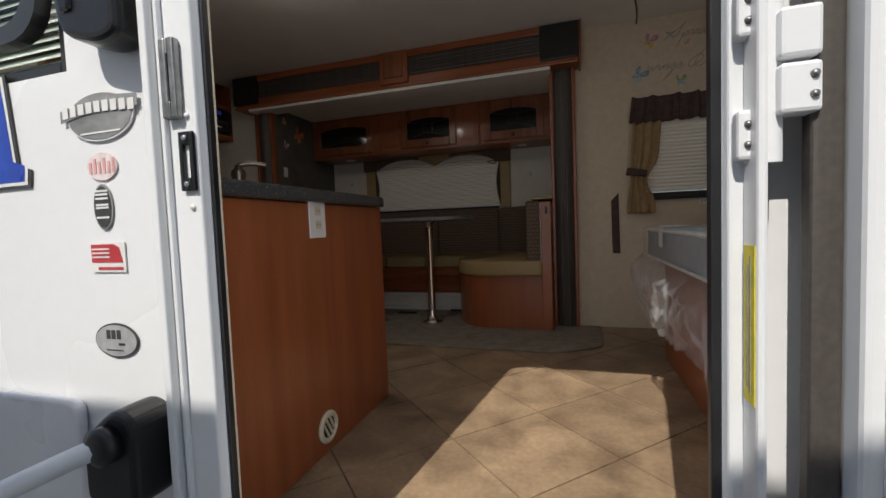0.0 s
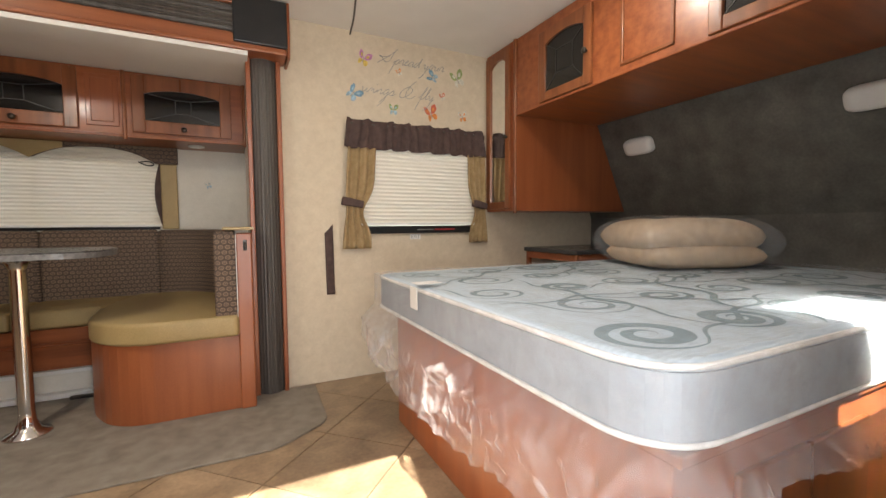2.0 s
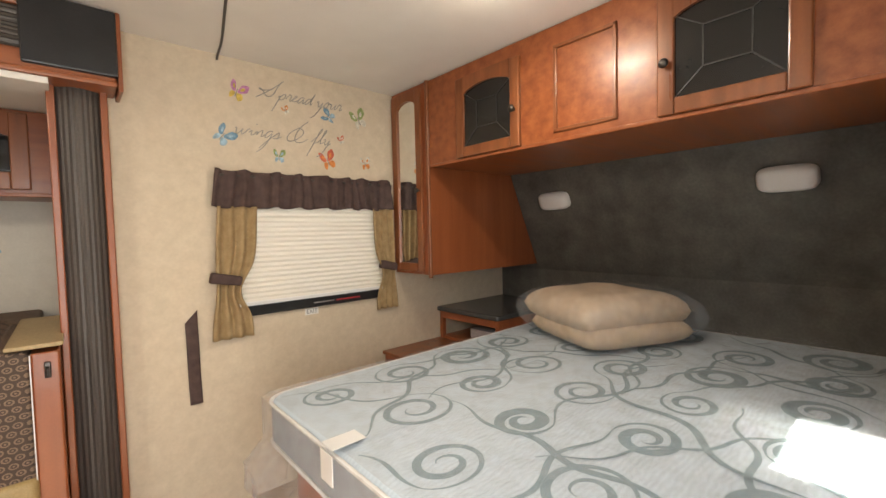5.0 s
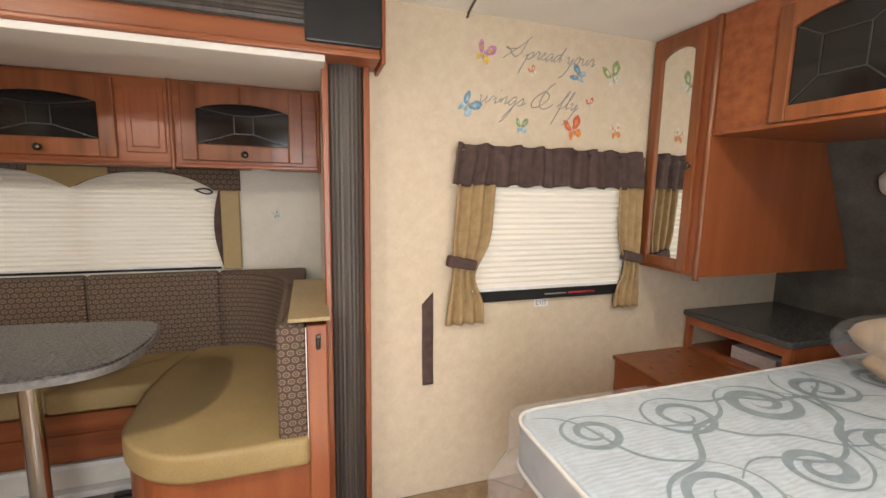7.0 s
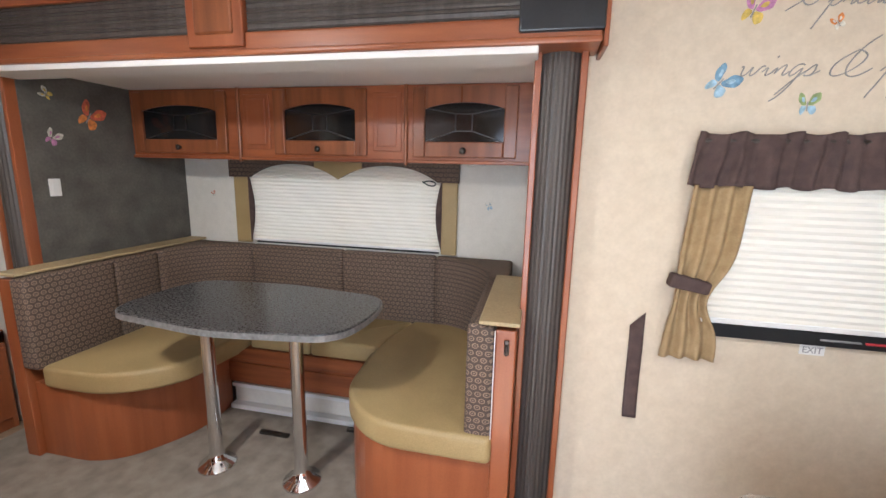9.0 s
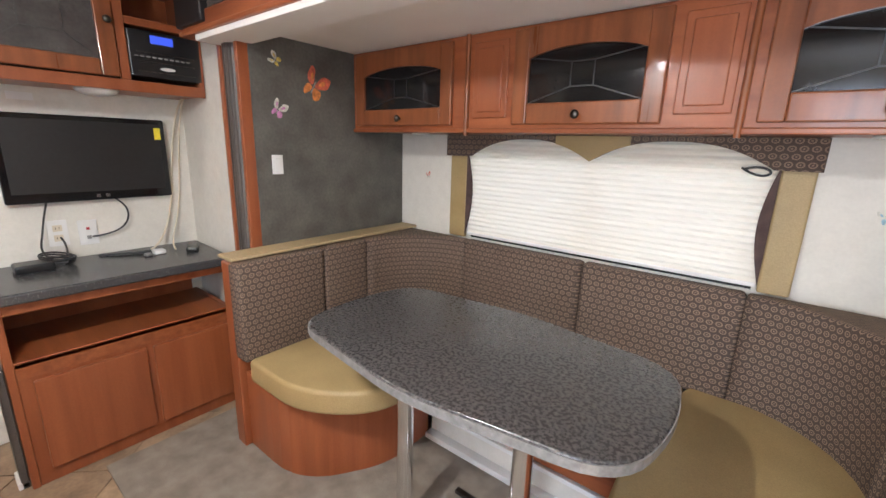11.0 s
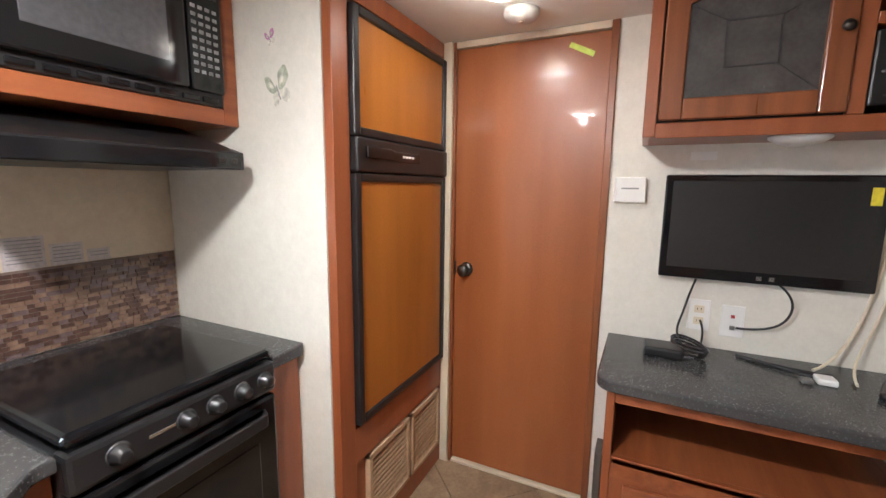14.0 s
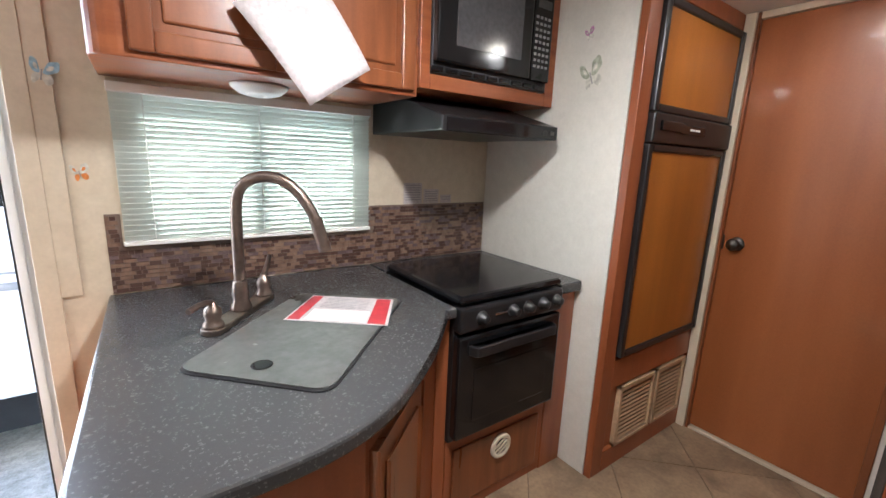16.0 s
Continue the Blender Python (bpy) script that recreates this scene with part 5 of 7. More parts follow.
# ---- entry door, outside wall fittings ----
def entry():
    r = thing("door_frame", (-0.02, 0.5, 0), "white aluminium entry door frame with black gasket", "door frame")
    r["kind"] = "structure"
    L, R, T = -0.375, 0.325, 1.82
    ps = [boxes("casing", [(L - 0.085, L, 0.478, 0.499, -0.06, T + 0.06), (L - 0.022, L, 0.499, 0.512, 0.0, T), (R, R + 0.03, 0.478, 0.499, -0.06, T + 0.06), (R, R + 0.022, 0.499, 0.512, 0.0, T), (0.3375, 0.347, 0.440, 0.478, -0.06, T + 0.06), (L, R, 0.478, 0.552, T, T + 0.05)], ALU_WHITE, bevel=0.004),
          boxes("rib", [(L - 0.085, L - 0.070, 0.462, 0.478, -0.06, T + 0.06), (L - 0.060, L - 0.052, 0.468, 0.478, -0.06, T + 0.06)], ALU_WHITE, bevel=0.003),
          boxes("gasket", [(L - 0.001, L + 0.005, 0.497, 0.510, 0.0, T), (R - 0.010, R + 0.001, 0.500, 0.516, 0.0, T)], BLACK, bevel=0.002),
          boxes("inner_trim", [(-0.52, -0.43, 0.552, 0.562, 0.86, 1.90), (-0.47, -0.421, 0.5525, 0.566, 0.0, 1.87), (0.371, 0.42, 0.5525, 0.566, 0.0, 1.87)], PAPER, bevel=0.002),
          *[slab("corner_fillet", [(q, T + 0.001), (q + s_ * 0.085, T + 0.001)] + [(q + s_ * 0.085 * (1 - math.sin(a)), T - 0.085 * (1 - math.cos(a))) for a in [i * math.pi / 16 for i in range(1, 8)]] + [(q, T - 0.085)], 0.480, 0.520, ALU_WHITE, axis="y") for q, s_ in ((L, 1), (R, -1))],
          box("sill", L, R, 0.478, 0.56, -0.03, -0.002, ALU_WHITE, bevel=0.003)]
    hang(r, *ps)
    s = thing("strike_latch", (-0.40, 0.47, 0.95), "grey metal latch strike on the door frame", "latch")
    hang(s, boxes("plate", [(-0.425, -0.412, 0.464, 0.477, 0.90, 1.02), (-0.408, -0.396, 0.464, 0.477, 0.90, 1.02), (-0.412, -0.408, 0.464, 0.477, 0.90, 0.925), (-0.412, -0.408, 0.464, 0.477, 0.995, 1.02)], GREY_METAL, bevel=0.003), box("recess", -0.412, -0.408, 0.470, 0.477, 0.925, 0.995, BLACK, bevel=0))
    s = thing("strike_plate", (-0.385, 0.47, 0.83), "black deadbolt strike plate with screws", "latch")
    hang(s, boxes("plate", [(-0.405, -0.398, 0.470, 0.477, 0.79, 0.88), (-0.385, -0.378, 0.470, 0.477, 0.79, 0.88), (-0.398, -0.385, 0.470, 0.477, 0.79, 0.81), (-0.398, -0.385, 0.470, 0.477, 0.86, 0.88)], BLACK, bevel=0.002),
         *[lathe("screw", [(0.005, 0), (0.004, 0.003), (0, 0.0035)], (-0.391, 0.470, z), CHROME, axis=(0, -1, 0), steps=12) for z in (0.80, 0.87)])
    for z in (0.765, 0.905):
        q = thing("screw", (-0.391, 0.477, z), "small white screw head on the frame", "screw", "frame screws")
        hang(q, lathe("head", [(0.005, 0), (0.004, 0.003), (0, 0.0035)], (-0.391, 0.4775, z), WHITE, axis=(0, -1, 0), steps=10))

    # open door leaf folded back against the wall, on its hinges
    d = thing("entry_door", (0.62, 0.42, 0.02), "white entry door with screen, open against the wall", "door")
    x0 = 0.362
    ps = [boxes("frame", [(x0 + 0.045, x0 + 0.10, 0.415, 0.452, 0.02, 1.80), (x0 + 0.66, x0 + 0.72, 0.415, 0.452, 0.02, 1.80), (x0 + 0.10, x0 + 0.66, 0.415, 0.452, 0.02, 0.10), (x0 + 0.10, x0 + 0.66, 0.415, 0.452, 1.72, 1.80), (x0 + 0.10, x0 + 0.66, 0.415, 0.452, 0.70, 0.735)], ALU_WHITE, bevel=0.006),
          boxes("edge_rail", [(x0 + 0.060, x0 + 0.068, 0.408, 0.416, 0.02, 1.80), (x0 + 0.090, x0 + 0.098, 0.408, 0.416, 0.02, 1.80)], ALU_WHITE, bevel=0.002),
          box("gasket", x0 + 0.018, x0 + 0.044, 0.44, 0.462, 0.02, 1.80, SEAL, bevel=0.004), box("screen", x0 + 0.10, x0 + 0.66, 0.428, 0.431, 0.10, 1.72, MESH, bevel=0), box("core", x0 + 0.046, x0 + 0.72, 0.453, 0.472, 0.02, 1.80, ALU_WHITE, bevel=0.003)]
    hang(d, *ps)
    for z in (0.86, 0.30, 1.40):
        h = thing("hinge", (0.345, 0.46, z), "white screwed door hinge", "hinge", "door hinges")
        hang(h, boxes("leaf", [(0.327, 0.352, 0.458, 0.477, z + 0.035, z + 0.085), (0.327, 0.352, 0.458, 0.477, z - 0.085, z - 0.035), (0.352, 0.385, 0.432, 0.458, z - 0.048, z - 0.002), (0.352, 0.385, 0.432, 0.458, z + 0.002, z + 0.048)], ALU_WHITE, bevel=0.004),
             tube("pin", [(0.352, 0.452, z - 0.09), (0.352, 0.452, z + 0.09)], 0.010, ALU_WHITE),
             *[lathe("screw", [(0.004, 0), (0.003, 0.003), (0, 0.0035)], (xx, yy, z + zz), GREY_METAL, axis=(0, -1, 0), steps=10) for xx, yy, zz in ((0.336, 0.458, 0.05), (0.336, 0.458, 0.07), (0.336, 0.458, -0.05), (0.336, 0.458, -0.07), (0.378, 0.432, -0.015), (0.378, 0.432, -0.033))])
    y = thing("warning_strip", (0.332, 0.476, 0.6), "yellow printed warning strip", "label")
    hang(y, box("strip", 0.3362, 0.3372, 0.444, 0.470, 0.53, 0.69, YELLOW, bevel=0), boxes("print_bar", [(0.3355, 0.3361, 0.452, 0.454, 0.54, 0.68), (0.3355, 0.3361, 0.459, 0.4605, 0.545, 0.67)], INK, bevel=0))


GREY_METAL = surface("grey_metal", (0.22, 0.22, 0.22), (0.32, 0.32, 0.31), (30, 30, 30), 0.4, metal=0.8, bump=0.02)
MESH = sheer("fly_screen", (0.60, 0.59, 0.58), 0.1, 0.8, clear=0.22)
entry()


def outside():
    structure(box("ground", -60, 60, -60, 60, -1.0, -0.80, GRAVEL, bevel=0), "pale gravel yard", "ground")
    # neighbouring trailer
    r = thing("neighbour_trailer", (0.0, -2.6, -0.8), "white travel trailer with dark windows parked alongside", "trailer")
    ps = [box("body", -6.5, 2.2, -3.6, -1.22, -0.25, 2.45, SIDING, bevel=0.05), box("skirt", -6.3, 2.0, -3.5, -1.32, -0.5, -0.25, BLACK)]
    for x in (-5.0, -1.6, -0.35):
        ps.append(box("window", x, x + 0.75, -1.225, -1.212, 0.95, 1.65, BLACK_GLOSS, bevel=0.02))
        ps.append(boxes("window_frame", [(x - 0.03, x, -1.227, -1.208, 0.92, 1.68), (x + 0.75, x + 0.78, -1.227, -1.208, 0.92, 1.68)], ALU_WHITE))
    ps.append(boxes("stripe", [(-6.4, 2.1, -1.224, -1.216, 0.45, 0.50), (-6.4, 2.1, -1.224, -1.216, 0.55, 0.565)], GREY_PRINT, bevel=0))
    for x in (-3.0, -2.2):
        ps.append(lathe("wheel", [(0.33, -0.1), (0.34, 0), (0.33, 0.1), (0.18, 0.11), (0, 0.10)], (x, -1.5, -0.46), BLACK, axis=(0, 1, 0)))
    hang(r, *ps)
    # folding step
    s = thing("entry_step", (0, 0.25, -0.8), "black metal folding entry step", "step")
    hang(s, box("tread", -0.33, 0.28, 0.20, 0.45, -0.30, -0.26, BLACK), box("tread", -0.33, 0.28, -0.02, 0.24, -0.52, -0.48, BLACK), boxes("leg", [(-0.32, -0.29, 0.0, 0.45, -0.80, -0.30), (0.24, 0.27, 0.0, 0.45, -0.80, -0.30)], BLACK))


outside()


# ---- outer wall fittings ----
def outer_fittings():
    Y = 0.4985
    r = thing("baggage_door", (-0.95, 0.5, 0.1), "white baggage compartment door", "hatch")
    hang(r, slab("panel", rounded([(-1.35, 0.02), (-0.695, 0.02), (-0.695, 0.43), (-1.35, 0.43)], 0.03), 0.478, Y, SIDING, axis="y", bevel=0.008))
    g = thing("grab_handle", (-0.62, 0.47, 0.33), "white grab bar on a black folding bracket", "handle")
    hang(g, slab("bracket", rounded([(-0.60, 0.29), (-0.49, 0.29), (-0.485, 0.44), (-0.53, 0.455), (-0.60, 0.40)], 0.025), 0.425, Y, BLACK, axis="y", bevel=0.010), tube("bar", [(-0.535, 0.43, 0.40), (-0.62, 0.33, 0.372), (-0.95, 0.12, 0.20)], 0.017, ALU_WHITE), lathe("pivot", [(0.03, 0), (0.03, 0.02), (0.018, 0.024), (0, 0.024)], (-0.535, 0.425, 0.40), BLACK, axis=(0, -1, 0)))
    b = thing("handle_bracket", (-0.53, 0.46, 1.03), "black upper bracket of the grab handle", "bracket")
    hang(b, slab("body", rounded([(-0.62, 1.18), (-0.60, 1.045), (-0.52, 1.02), (-0.475, 1.03), (-0.475, 1.20)], 0.03), 0.44, Y, BLACK, axis="y", bevel=0.012), box("plug", -0.585, -0.56, 0.433, 0.445, 1.075, 1.10, BLACK_GLOSS, bevel=0.006))
    p = thing("porch_window", (-0.95, 0.49, 1.1), "rounded black framed window of the outer wall", "window")
    o_ = rounded([(-1.47, 1.075), (-0.70, 1.075), (-0.685, 1.62), (-1.47, 1.62)], 0.09)
    i_ = rounded([(-1.42, 1.105), (-0.735, 1.105), (-0.72, 1.58), (-1.42, 1.58)], 0.07)
    bm = bmesh.new()
    rings = [[bm.verts.new((a, y, z)) for a, z in ol] for ol, y in ((o_, Y), (o_, 0.474), (i_, 0.474), (i_, Y))]
    for r0, r1 in zip(rings, rings[1:] + rings[:1]):
        for k in range(len(r0)):
            bm.faces.new((r0[k], r0[(k + 1) % len(r0)], r1[(k + 1) % len(r0)], r1[k]))
    hang(p, mesh_object("frame", bm, BLACK))
    d = thing("blue_decal", (-0.86, 0.497, 0.8), "blue angular graphic outlined in black", "decal")
    ol = [(-1.05, 1.06), (-0.84, 1.035), (-0.822, 0.865), (-0.79, 0.855), (-0.795, 0.823), (-1.05, 0.823)]
    hang(d, slab("outline", ol, 0.4955, 0.4985, DARK_PRINT, axis="y"), slab("edge", [(a - 0.006, (z - 0.94) * 0.96 + 0.94) for a, z in ol], 0.4945, 0.495, WHITE, axis="y"), slab("fill", [(a - 0.013, (z - 0.94) * 0.90 + 0.94) for a, z in ol], 0.4935, 0.494, BLUE, axis="y"))
    ell = lambda cx, cz, w, h: [(cx + w * math.cos(i * math.pi / 16), cz + h * math.sin(i * math.pi / 16)) for i in range(32)]
    s = thing("oval_badge", (-0.60, 0.497, 0.92), "grey oval maker's badge with pale bars", "sticker")
    hang(s, slab("rim", ell(-0.603, 0.932, 0.078, 0.042), 0.4955, 0.4985, WHITE, axis="y"), slab("oval", ell(-0.603, 0.932, 0.075, 0.039), 0.4945, 0.495, GREY_PRINT, axis="y"), slab("banner", [(-0.695, 0.928), (-0.60, 0.942), (-0.512, 0.940), (-0.512, 0.960), (-0.60, 0.966), (-0.695, 0.948)], 0.493, 0.494, GREY_PRINT, axis="y"), boxes("bar", [(-0.688 + 0.0195 * i, -0.674 + 0.0195 * i, 0.492, 0.4925, 0.9345 + 0.004 * math.sin(i / 8 * 3.1), 0.953 + 0.004 * math.sin(i / 8 * 3.1)) for i in range(9)], WHITE, bevel=0), box("bar", -0.65, -0.555, 0.4935, 0.494, 0.903, 0.906, WHITE, bevel=0))
    s = thing("pink_sticker", (-0.61, 0.497, 0.84), "faded pink round sticker", "sticker")
    hang(s, slab("disc", ell(-0.609, 0.847, 0.036, 0.024), 0.4965, 0.4985, PINK_PALE, axis="y"), boxes("bar", [(-0.638 + 0.011 * i, -0.632 + 0.011 * i, 0.4955, 0.496, 0.835, 0.855 + 0.006 * (i % 2)) for i in range(6)], PINK, bevel=0))
    s = thing("seal_sticker", (-0.61, 0.497, 0.78), "dark oval certification sticker", "sticker")
    hang(s, slab("rim", ell(-0.613, 0.777, 0.023, 0.040), 0.4965, 0.4985, GREY_PRINT, axis="y"), slab("oval", ell(-0.613, 0.777, 0.020, 0.036), 0.4955, 0.496, DARK_PRINT, axis="y"), boxes("bar", [(-0.628, -0.598, 0.4945, 0.495, z, z + 0.0035) for z in (0.757, 0.774, 0.779, 0.79, 0.797, 0.803)], WHITE, bevel=0))
    s = thing("red_sticker", (-0.61, 0.497, 0.69), "red and white rectangular sticker", "sticker")
    hang(s, box("card", -0.653, -0.570, 0.4965, 0.4985, 0.663, 0.715, WHITE, bevel=0), slab("panel", [(-0.650, 0.680), (-0.575, 0.680), (-0.582, 0.706), (-0.595, 0.712), (-0.650, 0.712)], 0.4955, 0.496, RED, axis="y"), boxes("bar", [(-0.647, -0.605, 0.4945, 0.495, z, z + 0.003) for z in (0.688, 0.695, 0.702)], PINK_PALE, bevel=0), box("bar", -0.635, -0.575, 0.4955, 0.496, 0.667, 0.672, RED, bevel=0))
    s = thing("dealer_sticker", (-0.605, 0.497, 0.54), "silver oval dealer sticker with dark bars", "sticker")
    hang(s, slab("rim", ell(-0.607, 0.541, 0.052, 0.031), 0.4965, 0.4985, DARK_PRINT, axis="y"), slab("oval", ell(-0.607, 0.541, 0.049, 0.028), 0.4955, 0.496, SILVER, axis="y"), boxes("bar", [(-0.628 + 0.0125 * i, -0.619 + 0.0125 * i, 0.4945, 0.495, 0.544, 0.560) for i in range(3)] + [(-0.60, -0.585, 0.4945, 0.495, 0.533, 0.537), (-0.63, -0.59, 0.4945, 0.495, 0.523, 0.525)], DARK_PRINT, bevel=0))


PINK = surface("pink_print", (0.62, 0.30, 0.30), (0.70, 0.38, 0.38), (20, 20, 20), 0.5, bump=0)
PINK_PALE = surface("pale_pink", (0.72, 0.62, 0.60), (0.76, 0.67, 0.65), (20, 20, 20), 0.5, bump=0)
SILVER = surface("silver_film", (0.42, 0.42, 0.42), (0.50, 0.50, 0.50), (9, 9, 9), 0.35, metal=0.3, bump=0)
outer_fittings()

# ---- kitchen things ----
def backsplash():
    r = thing("backsplash", (-1.36, 0.553, 0.85), "brown glass mosaic backsplash with staggered tiles", "backsplash")
    board = boxes("grout_board", [(-2.136, -0.592, 0.5505, 0.553, 0.851, 1.005), (-2.136, -1.478, 0.5505, 0.553, 1.005, 1.107), (-0.632, -0.592, 0.5505, 0.553, 1.005, 1.107)], MOSAIC[3], bevel=0)
    rnd = random.Random(3)
    bms = [bmesh.new() for _ in range(3)]
    z, row = 0.853, 0
    while z < 1.100:
        h = 0.0138
        x = -2.135 + (row % 2) * 0.012
        while x < -0.60:
            w = rnd.choice((0.016, 0.024, 0.034, 0.034))
            if z + h < 1.004 or x + w < -1.479 or x > -0.631:
                x1 = min(x + w - 0.002, -0.593)
                bm = bms[rnd.choice((0, 0, 1, 1, 2))]
                add_box(bm, x, x1, 0.5532, 0.5562 + rnd.uniform(0, 0.0012), z, z + h - 0.002)
            x += w
        z += h
        row += 1
    tiles = []
    for bm, m in zip(bms, MOSAIC):
        o = mesh_object("mosaic_tiles", bm, m)
        o["kind"] = "stuff"
        tiles.append(o)
    hang(r, board, *tiles)


MOSAIC = [surface("mosaic_umber", (0.075, 0.042, 0.034), (0.125, 0.072, 0.056), (40, 40, 40), 0.2, bump=0), surface("mosaic_tan", (0.19, 0.115, 0.082), (0.27, 0.175, 0.125), (40, 40, 40), 0.22, bump=0),
          surface("mosaic_mauve", (0.125, 0.085, 0.085), (0.19, 0.135, 0.13), (40, 40, 40), 0.2, bump=0), surface("mosaic_grout", (0.16, 0.11, 0.085), (0.21, 0.15, 0.12), (40, 40, 40), 0.7)]
backsplash()


def sink():
    r = thing("sink_cover", (-1.05, 1.13, 0.85), "grey sink cover with finger hole, flush in counter", "sink cover")
    q = [(-1.098, 0.824), (-1.378, 1.044), (-0.962, 1.474), (-0.708, 1.215)]
    c = Vector((sum(p[0] for p in q) / 4, sum(p[1] for p in q) / 4))
    grow = lambda k: [tuple(c + (Vector(p) - c) * k) for p in q]
    ps = [slab("gasket", rounded(grow(1.0), 0.05), 0.8502, 0.8535, BLACK, bevel=0.001), slab("board", rounded(grow(0.972), 0.046), 0.8538, 0.8565, SINK_COVER, bevel=0.001),
          lathe("finger_hole", [(0.023, 0), (0.023, 0.0014), (0.019, 0.0018), (0, 0.0012)], (-0.875, 1.29, 0.8566), BLACK_GLOSS, steps=24)]
    hang(r, *ps)
    p = thing("leaflet", (-1.12, 1.05, 0.857), "white leaflet with red printed border", "leaflet")
    a = [(-1.125, 0.885), (-1.335, 1.050), (-1.215, 1.235), (-0.985, 1.050)]
    cc = Vector((sum(x for x, _ in a) / 4, sum(y for _, y in a) / 4))
    sc = lambda k, l: [tuple(cc + (Vector(v) - cc) * k) for v in l]
    lerp = lambda u, v: tuple((Vector(a[0]) * (1 - u) + Vector(a[1]) * u) * (1 - v) + (Vector(a[3]) * (1 - u) + Vector(a[2]) * u) * v)
    ps = [slab("sheet", a, 0.8572, 0.8580, PAPER_SHEET), slab("band", [lerp(0.02, 0.03), lerp(0.14, 0.03), lerp(0.14, 0.97), lerp(0.02, 0.97)], 0.8583, 0.8586, RED), slab("band", [lerp(0.80, 0.03), lerp(0.97, 0.03), lerp(0.97, 0.97), lerp(0.80, 0.97)], 0.8583, 0.8586, RED), slab("field", [lerp(0.18, 0.55), lerp(0.78, 0.55), lerp(0.78, 0.95), lerp(0.18, 0.95)], 0.8583, 0.8586, PINK_PALE)]
    for k in range(7):
        v = 0.10 + k * 0.06
        ps.append(slab("text_bar", [lerp(0.22, v), lerp(0.72, v), lerp(0.72, v + 0.015), lerp(0.22, v + 0.015)], 0.8583, 0.8586, GREY_PRINT))
    hang(p, *ps)
    f = thing("faucet", (-0.90, 0.935, 0.85), "brushed bronze gooseneck faucet with two lever handles", "faucet")
    h1, h2 = Vector((-0.815, 1.035)), Vector((-0.985, 0.830))
    d = (h2 - h1).normalized()
    n_ = Vector((-d.y, d.x))
    pl = [tuple(h1 - d * 0.03 + n_ * 0.028), tuple(h2 + d * 0.03 + n_ * 0.028), tuple(h2 + d * 0.03 - n_ * 0.028), tuple(h1 - d * 0.03 - n_ * 0.028)]
    ps = [slab("base_plate", rounded(pl, 0.026), 0.8502, 0.868, BRONZE, bevel=0.005)]
    for h in (h1, h2):
        ps.append(lathe("valve", [(0.027, 0), (0.025, 0.01), (0.018, 0.022), (0.022, 0.036), (0.020, 0.05), (0.012, 0.058), (0.010, 0.068), (0, 0.07)], (h.x, h.y, 0.866), BRONZE))
        o = -1 if h is h1 else 1
        e = d * o * 0.065 + Vector((0.01, 0.0))
        ps.append(tube("lever", [(h.x, h.y, 0.932), (h.x + e.x * 0.45, h.y + e.y * 0.45, 0.945), (h.x + e.x * 0.8, h.y + e.y * 0.8, 0.938 + (0.03 if o > 0 else 0)), (h.x + e.x * 1.1, h.y + e.y * 1.1, 0.935 + (0.045 if o > 0 else 0))], 0.008, BRONZE))
    m = (h1 + h2) / 2
    ps.append(lathe("spout_base", [(0.030, 0), (0.028, 0.012), (0.021, 0.03), (0.024, 0.05), (0.019, 0.085), (0.017, 0.09)], (m.x, m.y, 0.866), BRONZE))
    tip = Vector((-1.105, 1.055))
    w = tip - m
    P = lambda u, z: (m.x + w.x * u, m.y + w.y * u, z)
    ps.append(tube("gooseneck", [P(0, 0.94), P(0, 1.05), P(0.0, 1.15), P(0.03, 1.222), P(0.30, 1.256), P(0.62, 1.242), P(0.82, 1.182), P(0.92, 1.125)], 0.0155, BRONZE, sides=16))
    ps.append(tube("spray_head", [P(0.90, 1.138), P(0.95, 1.098), P(1.01, 1.045)], 0.0185, BRONZE, sides=16))
    hang(f, *ps)


sink()


def round_vent(place, axis, group="round floor vents"):
    r = thing("round_vent", place, "cream round heating vent with slats", "vent", group)
    ps = [lathe("ring", [(0.052, 0), (0.052, 0.006), (0.046, 0.012), (0.036, 0.010), (0.035, 0.003), (0.0, 0.003)], place, CREAM, axis=axis), lathe("well", [(0.034, 0.0035), (0.034, 0.005), (0, 0.005)], place, BLACK, axis=axis)]
    turn = Vector((0, 0, 1)).rotation_difference(Vector(axis)).to_matrix().to_4x4()
    bm = bmesh.new()
    for k in (-0.018, 0.0, 0.018):
        L = math.sqrt(0.034 ** 2 - k ** 2)
        add_box(bm, -L, L, k - 0.0035, k + 0.0035, 0.004, 0.010, m=Matrix.Translation(place) @ turn @ Matrix.Rotation(0.5, 4, "Z"))
    ps.append(mesh_object("slats", bm, CREAM))
    hang(r, *ps)


round_vent((-0.603, 1.12, 0.085), (1, 0, 0))
round_vent((-1.752, 1.176, 0.225), (0, 1, 0))


